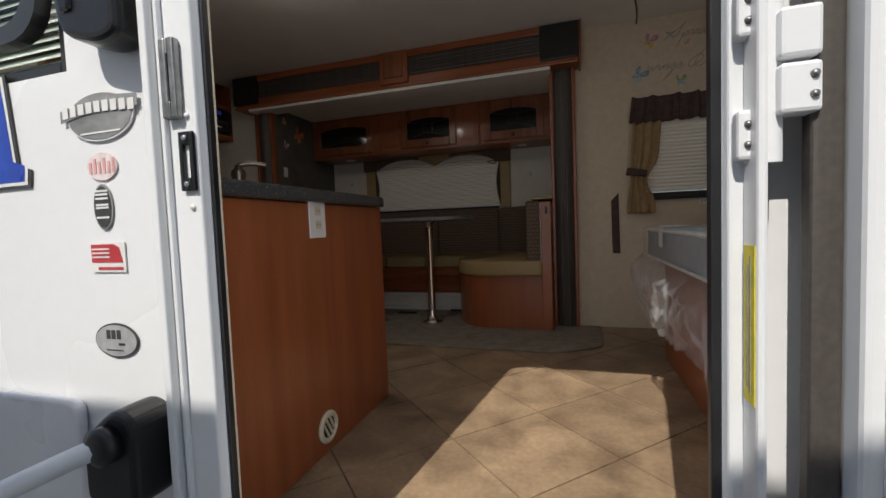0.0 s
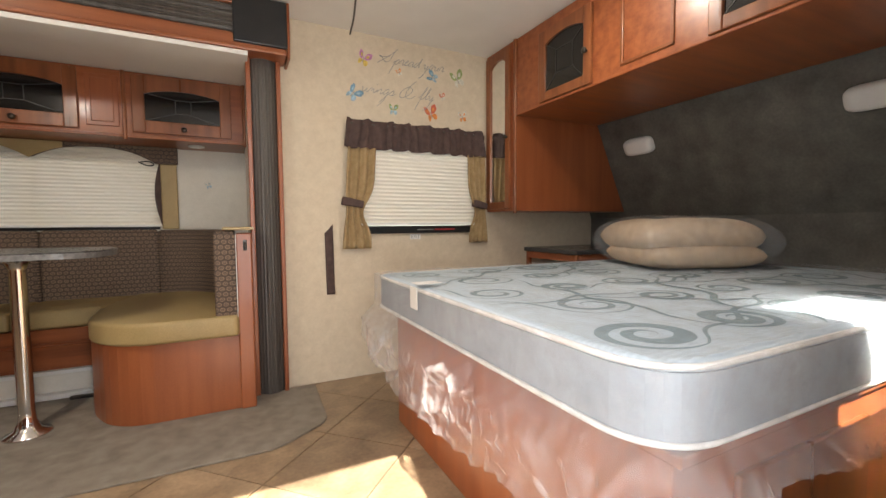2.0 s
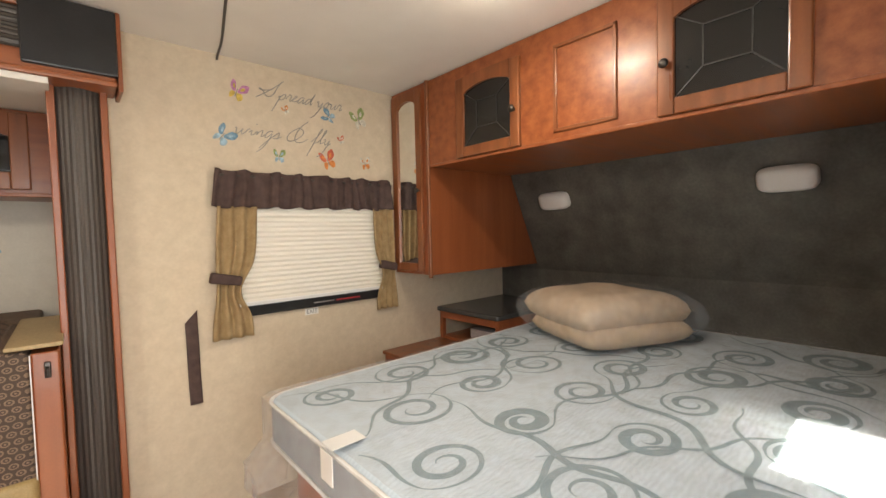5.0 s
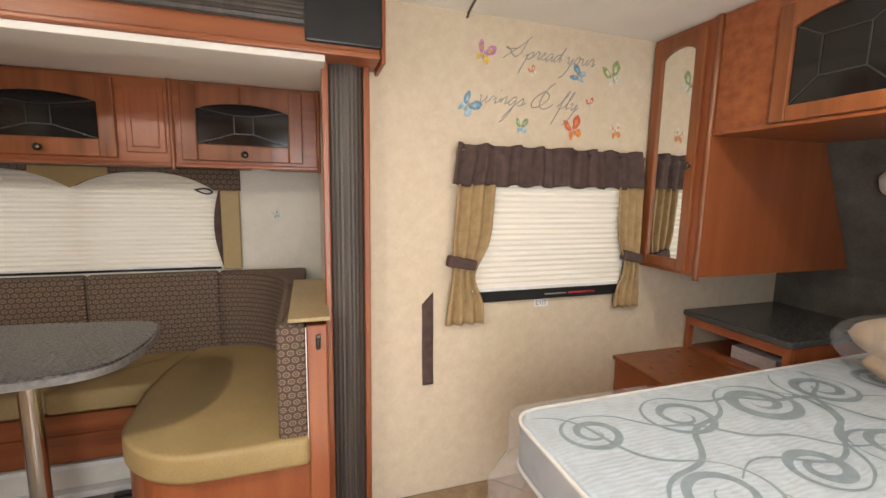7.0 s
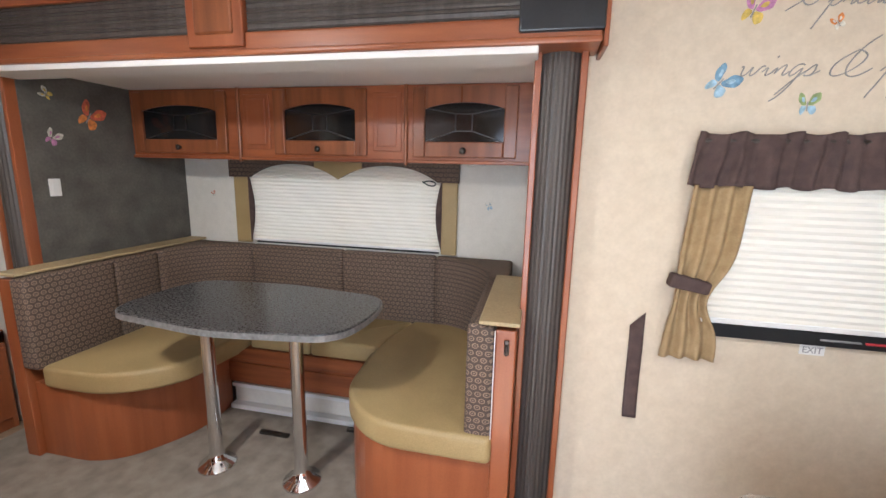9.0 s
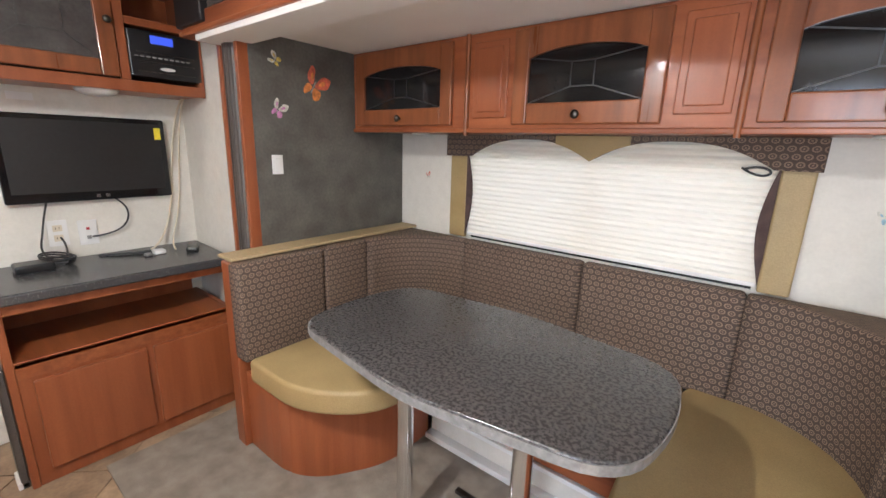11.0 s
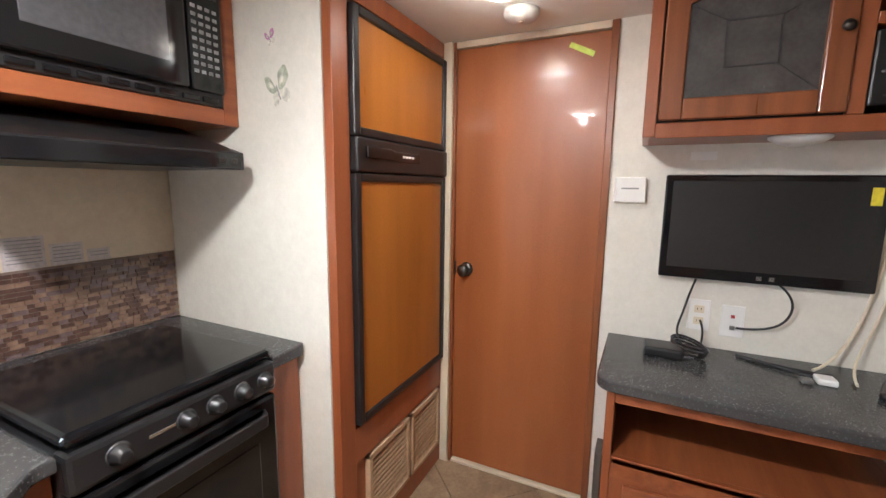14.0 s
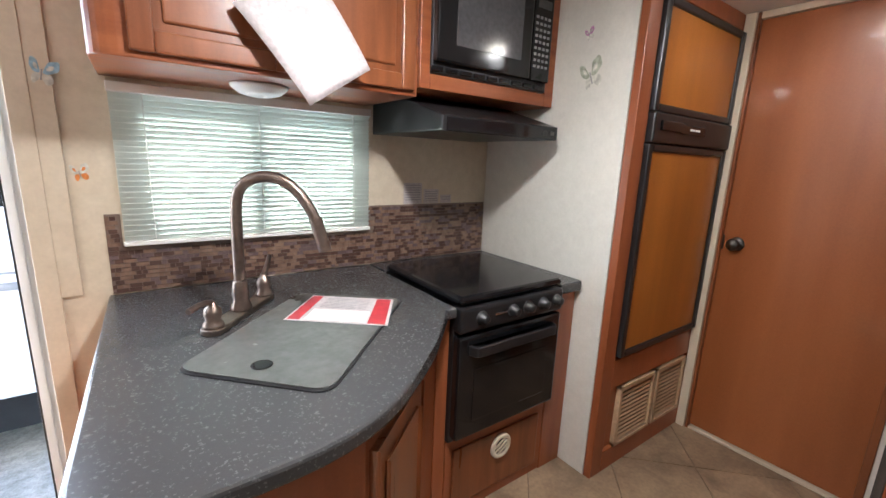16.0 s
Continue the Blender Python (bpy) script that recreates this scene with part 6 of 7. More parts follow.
def wall_plate(place, axis, w=0.07, h=0.115, kind="outlet", label="white double wall outlet"):
    name = {"outlet": "wall_outlet", "switch": "light_switch", "jack": "cable_jack"}[kind]
    r = thing(name, place, label, "outlet" if kind != "switch" else "switch")
    x, y, z = place
    t = Vector(axis)
    def bx(nm, a0, a1, z0, z1, d0, d1, m, bev=0.002):
        if abs(t.x) > 0.5:
            xs = sorted((x + t.x * d0, x + t.x * d1))
            return box(nm, xs[0], xs[1], y + a0, y + a1, z + z0, z + z1, m, bevel=bev)
        ys = sorted((y + t.y * d0, y + t.y * d1))
        return box(nm, x + a0, x + a1, ys[0], ys[1], z + z0, z + z1, m, bevel=bev)
    ps = [bx("plate", -w / 2, w / 2, -h / 2, h / 2, 0.0005, 0.006, WHITE)]
    if kind == "outlet":
        for dz in (-0.022, 0.022):
            ps.append(bx("socket", -0.016, 0.016, dz - 0.014, dz + 0.014, 0.006, 0.008, CREAM))
            ps += [bx("slot", -0.007, -0.005, dz - 0.004, dz + 0.005, 0.008, 0.0084, BLACK, 0), bx("slot", 0.005, 0.007, dz - 0.004, dz + 0.005, 0.008, 0.0084, BLACK, 0)]
    elif kind == "switch":
        ps.append(bx("rocker", -0.013, 0.013, -0.026, 0.026, 0.006, 0.009, WHITE))
    else:
        ps.append(bx("jack", -0.008, 0.008, -0.03, -0.014, 0.006, 0.014, GREY_METAL))
        ps.append(bx("button", -0.006, 0.006, 0.012, 0.024, 0.006, 0.009, RED))
    hang(r, *ps)


wall_plate((-0.603, 1.12, 0.762), (1, 0, 0), 0.085, 0.125, "outlet", "cream double outlet on the peninsula panel")
wall_plate((-2.905, 2.385, 0.905), (1, 0, 0), kind="outlet")
wall_plate((-2.905, 2.49, 0.895), (1, 0, 0), kind="jack", label="white cable jack plate")
wall_plate((-2.15, 3.022, 1.232), (1, 0, 0), 0.05, 0.082, kind="switch", label="white rocker switch on charcoal wallpaper")


def hanging_sheet():
    r = thing("hanging_sheet", (-1.1, 1.0, 1.45), "sheet of white paper hanging from the cabinet", "paper")
    a, b, c, d = Vector((-0.915, 0.985, 1.665)), Vector((-1.105, 0.985, 1.80)), Vector((-1.264, 1.02, 1.559)), Vector((-1.087, 1.02, 1.442))
    g = [[tuple((a * (1 - u) + b * u) * (1 - v) + (d * (1 - u) + c * u) * v + Vector((0, 0.012 * math.sin(v * 3.1), 0))) for u in [i / 8 for i in range(9)]] for v in [j / 14 for j in range(15)]]
    hang(r, sheet("sheet", g, PAPER_SHEET, thick=0.0012))
    for w, nm in (((-1.02, 0.75, 1.514), "kitchen"),):
        o = thing("dome_light", w, "round white dome light under the cabinet", "lamp", "dome lights")
        hang(o, lathe("lens", [(0.085, 0), (0.083, -0.008), (0.06, -0.026), (0.03, -0.034), (0, -0.036)], w, WHITE))
    w = (-2.70, 2.56, 1.518)
    o = thing("dome_light", w, "round white dome light under the cabinet", "lamp", "dome lights")
    hang(o, lathe("lens", [(0.075, 0), (0.073, -0.008), (0.05, -0.022), (0.025, -0.028), (0, -0.03)], w, WHITE))
    # paper notices above the backsplash
    for i, (x0, x1, z0, z1) in enumerate(((-1.755, -1.658, 1.108, 1.204), (-1.85, -1.765, 1.108, 1.175), (-1.925, -1.86, 1.108, 1.148))):
        n_ = thing("notice", ((x0 + x1) / 2, 0.551, z0), "small white printed safety notice", "label", "notices above the stove")
        hang(n_, box("card", x0, x1, 0.5505, 0.5515, z0, z1, PAPER_SHEET, bevel=0), boxes("text_bar", [(x0 + 0.008, x1 - 0.008, 0.5516, 0.5520, z1 - 0.012 - 0.011 * k, z1 - 0.009 - 0.011 * k) for k in range(int((z1 - z0) / 0.011) - 1)], GREY_PRINT, bevel=0))


hanging_sheet()


# ---- television corner ----
def television():
    r = thing("television", (-2.87, 2.54, 1.045), "black flat screen television on the wall", "television")
    ps = [box("casing", -2.893, -2.863, 2.238, 2.842, 1.045, 1.413, BLACK_GLOSS, bevel=0.006), box("screen", -2.8635, -2.8615, 2.262, 2.818, 1.085, 1.392, SCREEN, bevel=0), box("bracket", -2.905, -2.893, 2.44, 2.64, 1.15, 1.32, BLACK), boxes("logo", [(-2.863, -2.861, 2.535, 2.55, 1.058, 1.072), (-2.863, -2.861, 2.57, 2.585, 1.058, 1.072)], CHROME, bevel=0), box("energy_label", -2.8614, -2.8606, 2.795, 2.822, 1.32, 1.375, YELLOW, bevel=0)]
    hang(r, *ps)
    t = thing("thermostat", (-2.90, 2.13, 1.31), "small white plastic wall thermostat", "thermostat")
    hang(t, box("body", -2.905, -2.88, 2.065, 2.175, 1.31, 1.405, WHITE, bevel=0.006), box("slot", -2.8805, -2.879, 2.09, 2.15, 1.36, 1.366, GREY_PRINT, bevel=0))
    l = thing("wall_label", (-2.905, 2.35, 1.47), "small pale label on the wall", "label")
    hang(l, box("card", -2.905, -2.9035, 2.31, 2.39, 1.465, 1.495, WHITE, bevel=0))
    a = thing("power_adapter", (-2.78, 2.30, 0.788), "black power adapter with coiled cable", "adapter")
    ps = [box("brick", -2.80, -2.70, 2.21, 2.33, 0.788, 0.822, BLACK, bevel=0.008)]
    for k in range(5):
        ps.append(tube("coil", [(-2.77 + 0.05 * math.cos(i * math.pi / 5) * (1 + 0.1 * k % 3), 2.35 + 0.055 * math.sin(i * math.pi / 5 + 0.2 * k), 0.798 + 0.009 * k + 0.006 * math.sin(i + k)) for i in range(11)], 0.0042, BLACK, sides=8))
    ps.append(tube("lead", [(-2.86, 2.36, 1.045), (-2.87, 2.34, 0.97), (-2.86, 2.33, 0.90), (-2.82, 2.30, 0.84), (-2.76, 2.34, 0.815)], 0.004, BLACK, sides=8))
    ps.append(tube("lead", [(-2.895, 2.39, 0.885), (-2.87, 2.40, 0.87), (-2.84, 2.40, 0.83), (-2.78, 2.38, 0.81)], 0.004, BLACK, sides=8))
    hang(a, *ps)
    c = thing("aerial_cable", (-2.88, 2.6, 0.87), "black aerial cable from the television to the jack", "cable")
    hang(c, tube("cable", [(-2.875, 2.60, 1.05), (-2.86, 2.64, 1.02), (-2.86, 2.66, 0.95), (-2.87, 2.60, 0.88), (-2.89, 2.50, 0.875)], 0.004, BLACK, sides=8))
    c = thing("white_cable", (-2.89, 2.88, 0.9), "thin white cable running down the wall", "cable")
    hang(c, tube("cable", [(-2.80, 2.915, 1.52), (-2.89, 2.90, 1.45), (-2.895, 2.86, 1.15), (-2.89, 2.84, 0.95), (-2.85, 2.76, 0.80), (-2.80, 2.70, 0.795)], 0.005, CREAM, sides=8), tube("cable", [(-2.81, 2.925, 1.52), (-2.895, 2.915, 1.40), (-2.897, 2.90, 1.1), (-2.89, 2.86, 0.90), (-2.84, 2.80, 0.80), (-2.72, 2.78, 0.795)], 0.004, CREAM, sides=8))
    c = thing("loose_cable", (-2.8, 2.65, 0.79), "black cables with white plug on worktop", "cable")
    hang(c, tube("cable", [(-2.84, 2.50, 0.793), (-2.80, 2.58, 0.793), (-2.76, 2.66, 0.793), (-2.78, 2.74, 0.793)], 0.005, BLACK, sides=8), tube("cable", [(-2.82, 2.52, 0.793), (-2.77, 2.62, 0.800), (-2.72, 2.70, 0.793)], 0.005, BLACK, sides=8), box("plug", -2.74, -2.69, 2.68, 2.73, 0.788, 0.808, WHITE, bevel=0.006), box("plug", -2.71, -2.68, 2.64, 2.67, 0.788, 0.802, GREY_METAL, bevel=0.004))
    m = thing("remote_control", (-2.68, 2.84, 0.788), "black remote control on worktop", "remote")
    bm = bmesh.new()
    add_box(bm, -0.025, 0.025, -0.065, 0.065, 0, 0.022, bevel=0.008, m=Matrix.Translation((-2.70, 2.85, 0.788)) @ Matrix.Rotation(radians(65), 4, "Z"))
    hang(m, mesh_object("body", bm, BLACK))
    t = thing("tape_strip", (-2.91, 1.90, 1.88), "strip of lime green tape on the door", "tape")
    hang(t, slab("strip", [(1.862, 1.905), (1.872, 1.922), (1.962, 1.878), (1.955, 1.858)], -2.9118, -2.9108, LIME, axis="x"))
    s = thing("floor_bin", (-2.7, 2.09, 0), "narrow grey post beside the base cabinet", "post")
    hang(s, box("post", -2.60, -2.50, 2.085, 2.108, 0.0, 0.50, SEAL, bevel=0.004), box("foot", -2.60, -2.50, 2.075, 2.108, 0.0005, 0.03, WHITE, bevel=0.004))


television()


# ---- ceiling ----
def ceiling_things():
    for p, n_ in (((1.03, 1.80, CEIL), 2), ((-1.15, 1.70, CEIL), 2), ((-2.45, 1.73, CEIL), 1)):
        r = thing("ceiling_light", p, "lit white ceiling light with frosted lens", "lamp", "ceiling lights")
        x, y, z = p
        half = 0.14 if n_ == 2 else 0.07
        ps = [box("base", x - 0.05, x + 0.05, y - half, y + half, z - 0.018, z - 0.001, WHITE, bevel=0.006)]
        for k in ((-0.07, 0.07) if n_ == 2 else (0.0,)):
            ps.append(lathe("lens", [(0.058, -0.018), (0.056, -0.028), (0.040, -0.045), (0.018, -0.052), (0, -0.053)], (x, y + k, z), LAMP_GLOW))
        hang(r, *ps)
    p = (0.82, 2.09, CEIL)
    r = thing("ceiling_vent", p, "round white ceiling air vent", "vent")
    ps = [lathe("ring", [(0.085, -0.001), (0.084, -0.010), (0.070, -0.018), (0.055, -0.016), (0.055, -0.006), (0, -0.006)], p, WHITE), lathe("well", [(0.054, -0.0065), (0.054, -0.008), (0, -0.008)], p, SEAL)]
    ps.append(boxes("slat", [(0.82 - math.sqrt(0.0029 - k * k), 0.82 + math.sqrt(0.0029 - k * k), 2.09 + k - 0.004, 2.09 + k + 0.004, CEIL - 0.015, CEIL - 0.008) for k in (-0.04, -0.024, -0.008, 0.008, 0.024, 0.04)], WHITE, bevel=0.001))
    hang(r, *ps)
    p = (-2.69, 1.73, CEIL)
    r = thing("smoke_detector", p, "white round smoke detector", "detector")
    hang(r, lathe("body", [(0.062, -0.001), (0.062, -0.018), (0.054, -0.030), (0.035, -0.036), (0, -0.037)], p, WHITE), lathe("button", [(0.01, -0.0372), (0.009, -0.040), (0, -0.040)], p, CREAM))
    r = thing("ceiling_cable", (0.59, 2.9, 1.97), "dark cable stapled along the ceiling", "cable")
    hang(r, tube("cable", [(0.592, 2.945, 1.955), (0.592, 2.935, 1.974), (0.585, 2.85, 1.9745), (0.555, 2.70, 1.9745), (0.50, 2.45, 1.9745), (0.46, 2.25, 1.9745), (0.43, 1.95, 1.9745)], 0.005, SEAL, sides=8), box("clip", 0.455, 0.485, 2.31, 2.325, 1.968, 1.979, STEEL_DARK, bevel=0.001))


ceiling_things()


# ---- bedroom things ----
def bedroom_things():
    slope = Vector((-0.495, 0, 1.05)).normalized()
    nrm = Vector((-slope.z, 0, slope.x))
    for y, z in ((2.355, 1.372), (1.285, 1.388)):
        x = 2.45 - (z - 0.93) * 0.4714
        r = thing("reading_light", (x, y, z), "white oval reading light on the head wall", "lamp", "reading lights")
        bm = bmesh.new()
        m = Matrix.Translation(Vector((x, y, z)) + nrm * 0.002) @ Matrix((Vector((0, 1, 0)), slope, nrm)).transposed().to_4x4()
        add_box(bm, -0.085, 0.085, -0.045, 0.045, 0.0, 0.012, 0.005, m)
        base = mesh_object("base", bm, WHITE)
        bm = bmesh.new()
        n_ = 12
        rings = []
        for k, (s_, h) in enumerate(((1.0, 0.010), (0.98, 0.03), (0.88, 0.045), (0.6, 0.053), (0.05, 0.055))):
            rings.append([bm.verts.new(m @ Vector((0.10 * s_ * math.copysign(abs(math.cos(t)) ** 0.5, math.cos(t)), 0.053 * s_ * math.copysign(abs(math.sin(t)) ** 0.5, math.sin(t)), h))) for t in [2 * math.pi * (i + 0.5) / 32 for i in range(32)]])
        for a, b in zip(rings, rings[1:]):
            for i in range(32):
                bm.faces.new((a[i], a[(i + 1) % 32], b[(i + 1) % 32], b[i]))
        bm.faces.new(rings[-1])
        hang(r, base, mesh_object("lens", bm, WHITE, smooth=True))
    r = thing("nightstand", (2.1, 2.68, 0), "cherry nightstand with dark top", "nightstand")
    ps = [slab("top", rounded([(1.80, 2.44), (2.445, 2.44), (2.445, 2.945), (1.80, 2.945)], [0.03, 0, 0, 0.01]), 0.70, 0.728, COUNTER, bevel=0.006), boxes("frame", [(1.82, 1.85, 2.45, 2.48, 0.0, 0.70), (1.82, 1.85, 2.915, 2.94, 0.0, 0.70), (1.82, 1.85, 2.48, 2.915, 0.655, 0.70), (1.85, 2.44, 2.45, 2.47, 0.0, 0.70)], WOOD), box("shelf", 1.83, 2.44, 2.47, 2.94, 0.52, 0.54, WOOD_H), box("case", 1.40, 1.815, 2.46, 2.945, 0.0, 0.51, WOOD, bevel=0.005), box("case_top", 1.385, 1.817, 2.45, 2.946, 0.511, 0.53, FRAME, bevel=0.004), box("book", 1.90, 2.15, 2.55, 2.75, 0.541, 0.60, PAPER_SHEET)]
    hang(r, *ps)
    r = thing("tied_drape", (0.98, 0.67, 0.3), "beige floor-length drape tied back in folds", "drape")
    grid = []
    keys = [(0.0, 0.100), (0.34, 0.098), (0.52, 0.090), (0.595, 0.080), (0.63, 0.125), (0.69, 0.165), (0.78, 0.165), (0.90, 0.12), (1.0, 0.09)]
    for j in range(61):
        v = j / 60
        for (a, ra), (b, rb) in zip(keys, keys[1:]):
            if a <= v <= b:
                t = (v - a) / (b - a)
                rad = ra + (rb - ra) * (t * t * (3 - 2 * t))
        z = 1.97 - 1.62 * v
        row = []
        for i in range(97):
            th = 2 * math.pi * i / 96
            fold = 0.30 * math.sin(th * 11 + 1.2 * math.sin(v * 5)) + 0.07 * math.sin(th * 6 + v * 9) + 0.05 * noise.noise(Vector((math.cos(th) * 2, math.sin(th) * 2, v * 6)))
            k = rad * (1 + fold * (1.0 if v < 0.585 else 0.30))
            y = 0.682 - 0.015 * v + k * math.cos(th)
            row.append((1.0 + 0.95 * k * math.sin(th), max(y, 0.575 + 0.004 * math.sin(i)), z))
        grid.append(row)
    hang(r, sheet("cloth", grid, DRAPE), tube("tie", [(1.0 + 0.085 * math.sin(t), max(0.69 + 0.085 * math.cos(t), 0.575), 1.0 + 0.03 * math.cos(t)) for t in [2 * math.pi * i / 16 for i in range(17)]], 0.010, DRAPE), box("track", 0.85, 1.45, 0.60, 0.63, 1.955, 1.978, WHITE))


bedroom_things()


# ---- wall stickers and lettering ----
def butterfly(place, axis, size, m1, m2, turn, label):
    r = thing("butterfly_decal", place, label, "decal", "butterfly decals")
    t = Vector(axis)
    side = Vector((0, 0, 1)).cross(t)
    B = Matrix.Translation(Vector(place) + t * 0.0008) @ Matrix((side, Vector((0, 0, 1)), t)).transposed().to_4x4() @ Matrix.Rotation(radians(turn), 4, "Z") @ Matrix.Scale(size, 4)

    def wing(pts, mat, h):
        bm = bmesh.new()
        ol = rounded(pts, 0.12, 4)
        f = bm.faces.new([bm.verts.new(B @ Vector((x, y, h / size))) for x, y in ol])
        g = bmesh.ops.extrude_face_region(bm, geom=[f])
        for v in g["geom"]:
            if isinstance(v, bmesh.types.BMVert):
                v.co += t * 0.0006
        return mesh_object("wing", bm, mat)
    ps = []
    for s, k in ((1, 1.0), (-1, 0.72)):
        ps.append(wing([(0.02 * s, 0.02), (0.16 * s, 0.50), (0.50 * s * k, 0.60), (0.52 * s * k, 0.22), (0.20 * s, 0.0)], m1, 0))
        ps.append(wing([(0.02 * s, -0.02), (0.34 * s * k, 0.0), (0.40 * s * k, -0.28), (0.20 * s, -0.44), (0.04 * s, -0.20)], m2, 0.0008))
        ps.append(wing([(0.10 * s, 0.12), (0.22 * s * k, 0.36), (0.36 * s * k, 0.38), (0.32 * s * k, 0.18)], m2, 0.0009))
    ps.append(wing([(-0.02, 0.18), (0.025, 0.18), (0.03, -0.25), (-0.015, -0.25)], INK, 0.0018))
    hang(r, *ps)


def tint(name, c):
    return surface(name, tuple(v * 0.75 for v in c), tuple(min(v * 1.15, 0.9) for v in c), (60, 60, 60), 0.6, bump=0)


BR, BO, BB, BP, BY, BG, BW = tint("wing_red", (0.60, 0.13, 0.07)), tint("wing_orange", (0.68, 0.24, 0.06)), tint("wing_blue", (0.16, 0.30, 0.42)), tint("wing_pink", (0.52, 0.22, 0.42)), tint("wing_yellow", (0.66, 0.48, 0.10)), tint("wing_green", (0.28, 0.36, 0.14)), tint("wing_white", (0.62, 0.60, 0.52))
BLB = tint("wing_pale_blue", (0.32, 0.48, 0.58))
BPG = tint("wing_pale_green", (0.40, 0.42, 0.32))
S = (0, -1, 0)
for x, z, s, a, b, tn, lb in ((0.665, 1.835, 0.10, BP, BY, -20, "pink and yellow butterfly decal on wallpaper"), (0.882, 1.79, 0.045, BO, BW, 30, "small orange butterfly decal on wallpaper"), (1.106, 1.795, 0.085, BB, BLB, 70, "blue butterfly decal on wallpaper"), (0.60, 1.635, 0.105, BB, BLB, -40, "blue butterfly decal on wallpaper"), (1.169, 1.684, 0.05, BR, BW, 20, "small red butterfly decal on wallpaper"), (0.841, 1.568, 0.075, BG, BLB, 0, "green butterfly decal on wallpaper"), (1.09, 1.57, 0.11, BR, BO, 20, "red butterfly decal on wallpaper"), (1.277, 1.805, 0.12, BG, BW, 25, "green butterfly decal on wallpaper"), (1.31, 1.575, 0.08, BW, BO, 10, "cream butterfly decal on wallpaper")):
    butterfly((x, 2.95, z), S, s * 0.86, a, b, tn, lb)
E_ = (1, 0, 0)
butterfly((-2.15, 3.222, 1.575), E_, 0.135, BR, BO, -30, "red butterfly decal on charcoal wall")
butterfly((-2.15, 3.043, 1.655), E_, 0.055, BW, BY, 60, "cream butterfly decal on charcoal wall")
butterfly((-2.15, 3.04, 1.46), E_, 0.075, BW, BP, -30, "white butterfly decal on charcoal wall")
butterfly((-2.14, 1.13, 1.645), E_, 0.11, BPG, BW, 20, "pale green butterfly decal on partition")
butterfly((-2.14, 1.105, 1.80), E_, 0.045, BP, BW, 20, "small pink butterfly decal on partition")
butterfly((-1.95, 3.80, 1.17), S, 0.035, BR, BW, 20, "small red butterfly decal in the slide-out")
butterfly((-0.17, 3.80, 1.16), S, 0.045, BW, BLB, 20, "small pale butterfly decal in the slide-out")
butterfly((-0.50, 0.562, 1.50), (0, 1, 0), 0.07, BLB, BW, -10, "pale blue butterfly decal beside the door")
butterfly((-0.55, 0.550, 1.23), (0, 1, 0), 0.05, BW, BO, 10, "faded butterfly decal beside the door")

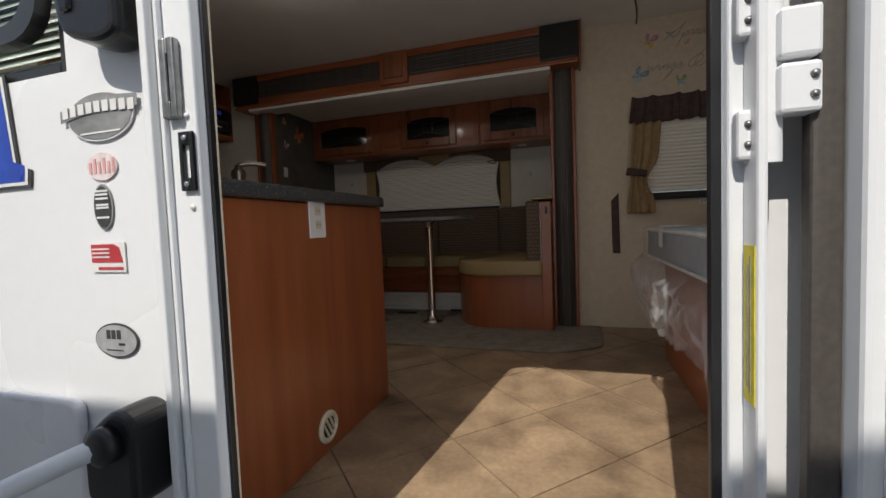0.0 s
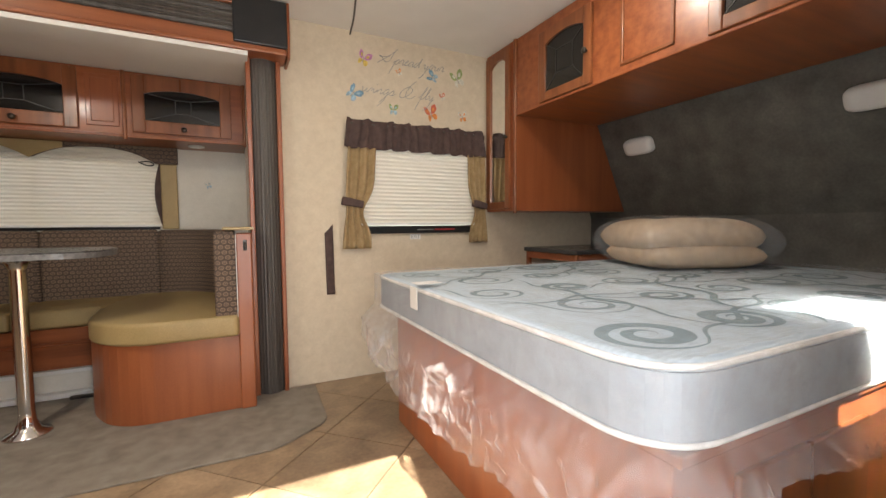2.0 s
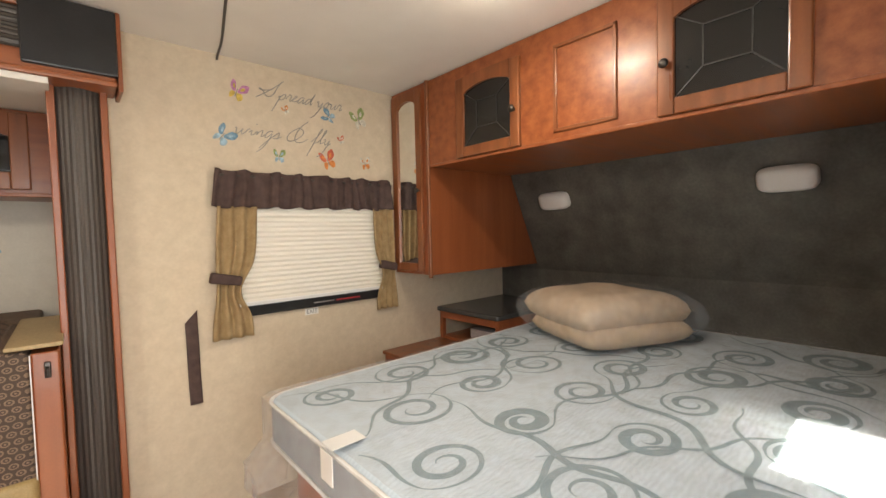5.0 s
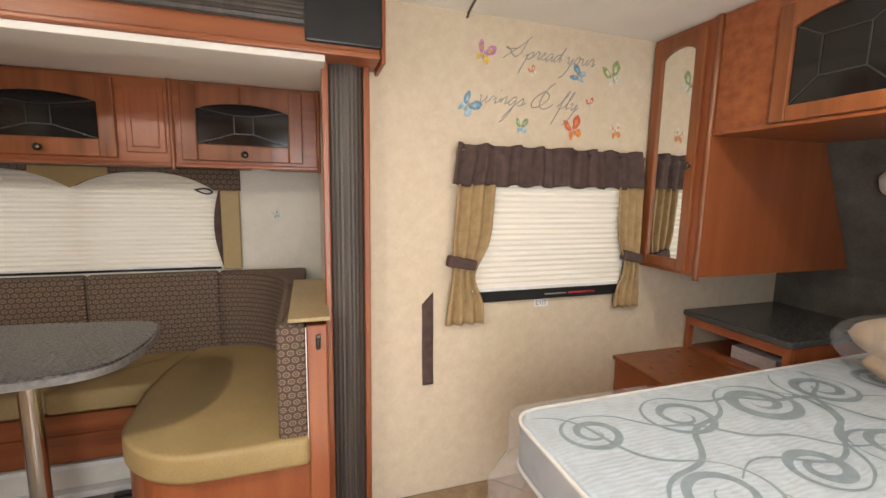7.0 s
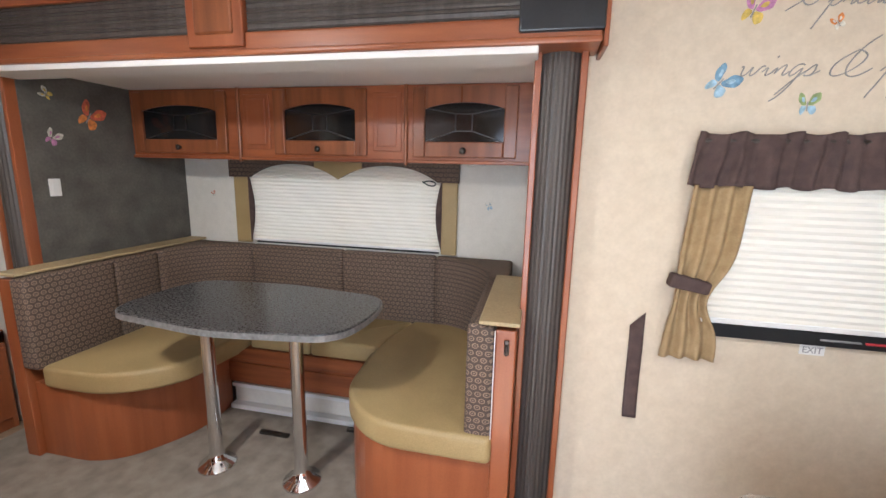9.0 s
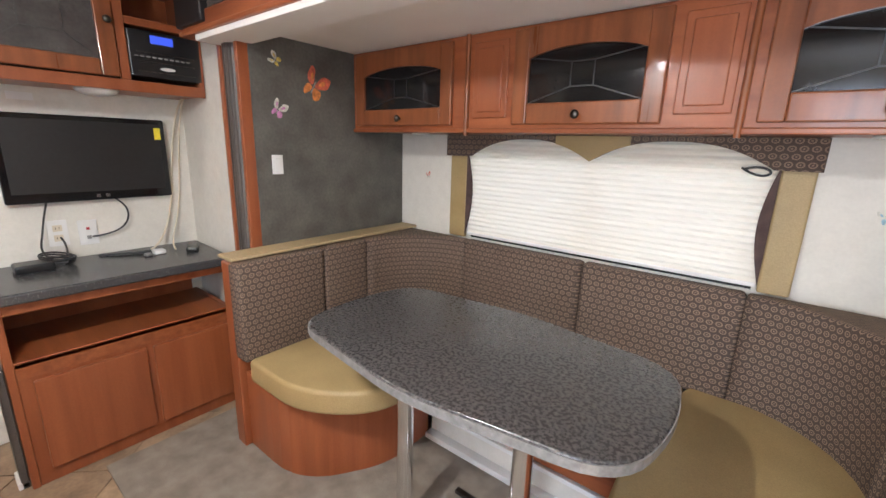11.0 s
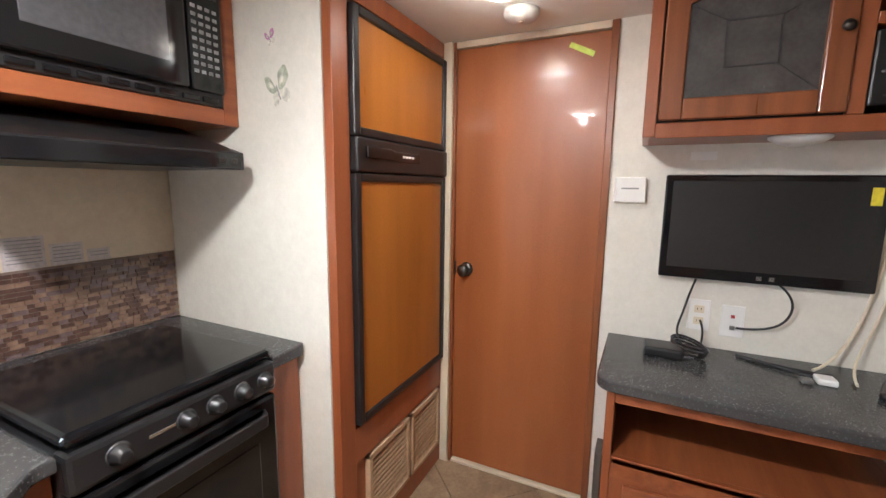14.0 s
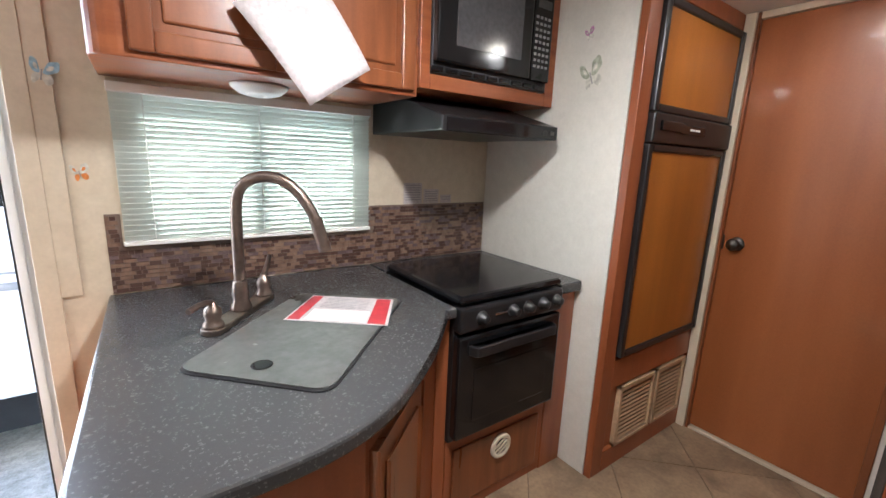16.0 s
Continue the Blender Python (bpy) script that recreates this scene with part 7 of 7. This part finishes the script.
# each letter: its advance, then strokes with the x-height as unit
LETTERS = {
    "w": (1.5, [(0, .8), (.15, 1), (.2, .3), (.4, 0), (.65, .3), (.75, 1), (.75, .3), (.95, 0), (1.2, .4), (1.3, 1), (1.5, .8)]),
    "i": (.65, [(0, .4), (.25, 1), (.25, .2), (.4, 0), (.7, .4)], [(.34, 1.5), (.38, 1.6)]),
    "n": (1.0, [(0, .4), (.2, 1), (.2, 0), (.25, .5), (.55, 1), (.7, .8), (.7, .15), (.85, 0), (1.05, .4)]),
    "g": (1.0, [(.75, .85), (.45, 1.1), (.05, .6), (.2, -.05), (.5, .1), (.8, 1), (.75, -.6), (.5, -1.6), (.15, -1.9)], [(.2, -1.4), (.6, -.3), (1.05, .4)]),
    "s": (.8, [(0, .2), (.4, 1.1), (.5, .7), (.65, .25), (.4, -.05), (.1, .1)], [(.5, .03), (.9, .4)]),
    "&": (2.5, [(1.55, 2.9), (1.2, 2.5), (.9, 1.6), (.9, .6), (1.3, -.2), (2.1, -.1), (2.5, .5)], [(.9, 1.9), (.2, 1.3), (0, .5), (.4, -.15), (1.1, .1), (1.8, .9), (1.7, 1.7), (.9, 1.9)]),
    "f": (.8, [(0, .3), (.5, 1.2), (.7, 2.2), (.5, 2.3), (.4, 1.8), (.4, 0), (.3, -1.7)], [(.3, .1), (.6, .1), (.9, .4)]),
    "l": (.6, [(0, .3), (.4, 1.3), (.45, 2.2), (.25, 2.2), (.2, 1.5), (.25, .3), (.4, 0), (.7, .4)]),
    "y": (1.0, [(0, .7), (.2, 1.05), (.25, .4), (.4, -.05), (.65, .3), (.8, 1.05), (.75, -.5), (.5, -1.6), (.15, -1.7)], [(.7, -.2), (1.1, .4)]),
    "S": (1.5, [(-.9, -.2), (.2, 1.0), (1.0, 2.4), (1.2, 2.7), (.9, 2.4), (.8, 1.5), (.9, .8), (.6, .1), (0, .2), (-.8, 1.2), (-1.3, 1.1), (-.6, .8), (.4, 1.2)]),
    "p": (.95, [(0, .3), (.28, 1.1), (.2, 0), (.15, -1.7)], [(.22, .4), (.5, 1.1), (.85, .8), (.75, .1), (.4, -.05), (.25, .15)]),
    "r": (.75, [(0, .3), (.2, 1.15), (.3, .9), (.58, .95), (.5, .2), (.65, -.05), (.85, .4)]),
    "e": (.7, [(0, .3), (.5, .75), (.4, 1.1), (.12, .8), (.08, .3), (.35, -.05), (.75, .4)]),
    "a": (.95, [(.7, .85), (.4, 1.1), (.03, .6), (.15, -.05), (.45, .1), (.72, 1), (.7, .15), (.85, -.05), (1.0, .4)]),
    "d": (.95, [(.7, .85), (.4, 1.1), (.03, .6), (.15, -.05), (.45, .1), (.7, .9), (.85, 2.4), (.7, .3), (.85, -.05), (1.0, .4)]),
    "o": (.85, [(.35, 1.05), (.03, .6), (.12, 0), (.45, -.05), (.68, .5), (.5, 1), (.35, 1.05), (.6, .8), (.9, .8)]),
    "u": (1.0, [(0, .7), (.15, 1.05), (.2, .2), (.4, -.05), (.7, .4), (.75, 1.05), (.75, .2), (.9, -.05), (1.1, .4)]),
    " ": (.6,),
}
let = thing("wall_lettering", (0.93, 2.949, 1.65), "slender grey script lettering decal on beige wallpaper", "lettering")


def script(text, x0, x1, z, size):
    """Joined script letters leaning to the right, between x0 and x1 on the wall."""
    k = (x1 - x0) / sum(LETTERS[c][0] for c in text)
    x = x0
    for c in text:
        for stroke in LETTERS[c][1:]:
            hang(let, tube("letter", [(x + a * k + b * size * 0.55, 2.9488, z + b * size) for a, b in stroke], 0.0019, INK, sides=6))
        x += LETTERS[c][0] * k


script("Spread your", 0.785, 1.17, 1.836, 0.034)
script("wings & fly", 0.64, 1.10, 1.650, 0.036)

# ---- floor tiles, laid on the diagonal ----
def clip(poly, inside, cut):
    out = []
    for i, p in enumerate(poly):
        q = poly[(i + 1) % len(poly)]
        if inside(p):
            out.append(p)
        if inside(p) != inside(q):
            out.append(cut(p, q))
    return out


def clip_box(poly, x0, x1, y0, y1):
    for axis, lim, sgn in ((0, x0, 1), (0, x1, -1), (1, y0, 1), (1, y1, -1)):
        def cut(p, q, axis=axis, lim=lim):
            t = (lim - p[axis]) / (q[axis] - p[axis])
            return (p[0] + t * (q[0] - p[0]), p[1] + t * (q[1] - p[1]))
        poly = clip(poly, lambda p, axis=axis, lim=lim, sgn=sgn: (p[axis] - lim) * sgn >= 0, cut)
        if len(poly) < 3:
            return []
    return poly


def floor_tiles():
    root = structure(empty("floor", -0.2, 1.7, 0.0), "brown stone-look tiles laid on the diagonal", "floor")
    side, gap = 0.375, 0.006
    ox, oy = 0.035, 1.555
    u, v = Vector((1, 1)) / math.sqrt(2) * side, Vector((1, -1)) / math.sqrt(2) * side
    for i in range(-14, 15):
        for j in range(-14, 15):
            c = Vector((ox, oy)) + u * (i + 0.5) + v * (j + 0.5)
            h = 0.5 - gap / side / 2
            poly = [tuple(c + u * a + v * b) for a, b in ((-h, -h), (h, -h), (h, h), (-h, h))]
            poly = clip_box(poly, -2.90, 2.44, 0.555, 2.946)
            if len(poly) < 3:
                continue
            area = abs(sum(p[0] * q[1] - q[0] * p[1] for p, q in zip(poly, poly[1:] + poly[:1]))) / 2
            if area < 0.003:
                continue
            hang(root, slab("tile", poly, -0.005, 0.0, TILE))


floor_tiles()
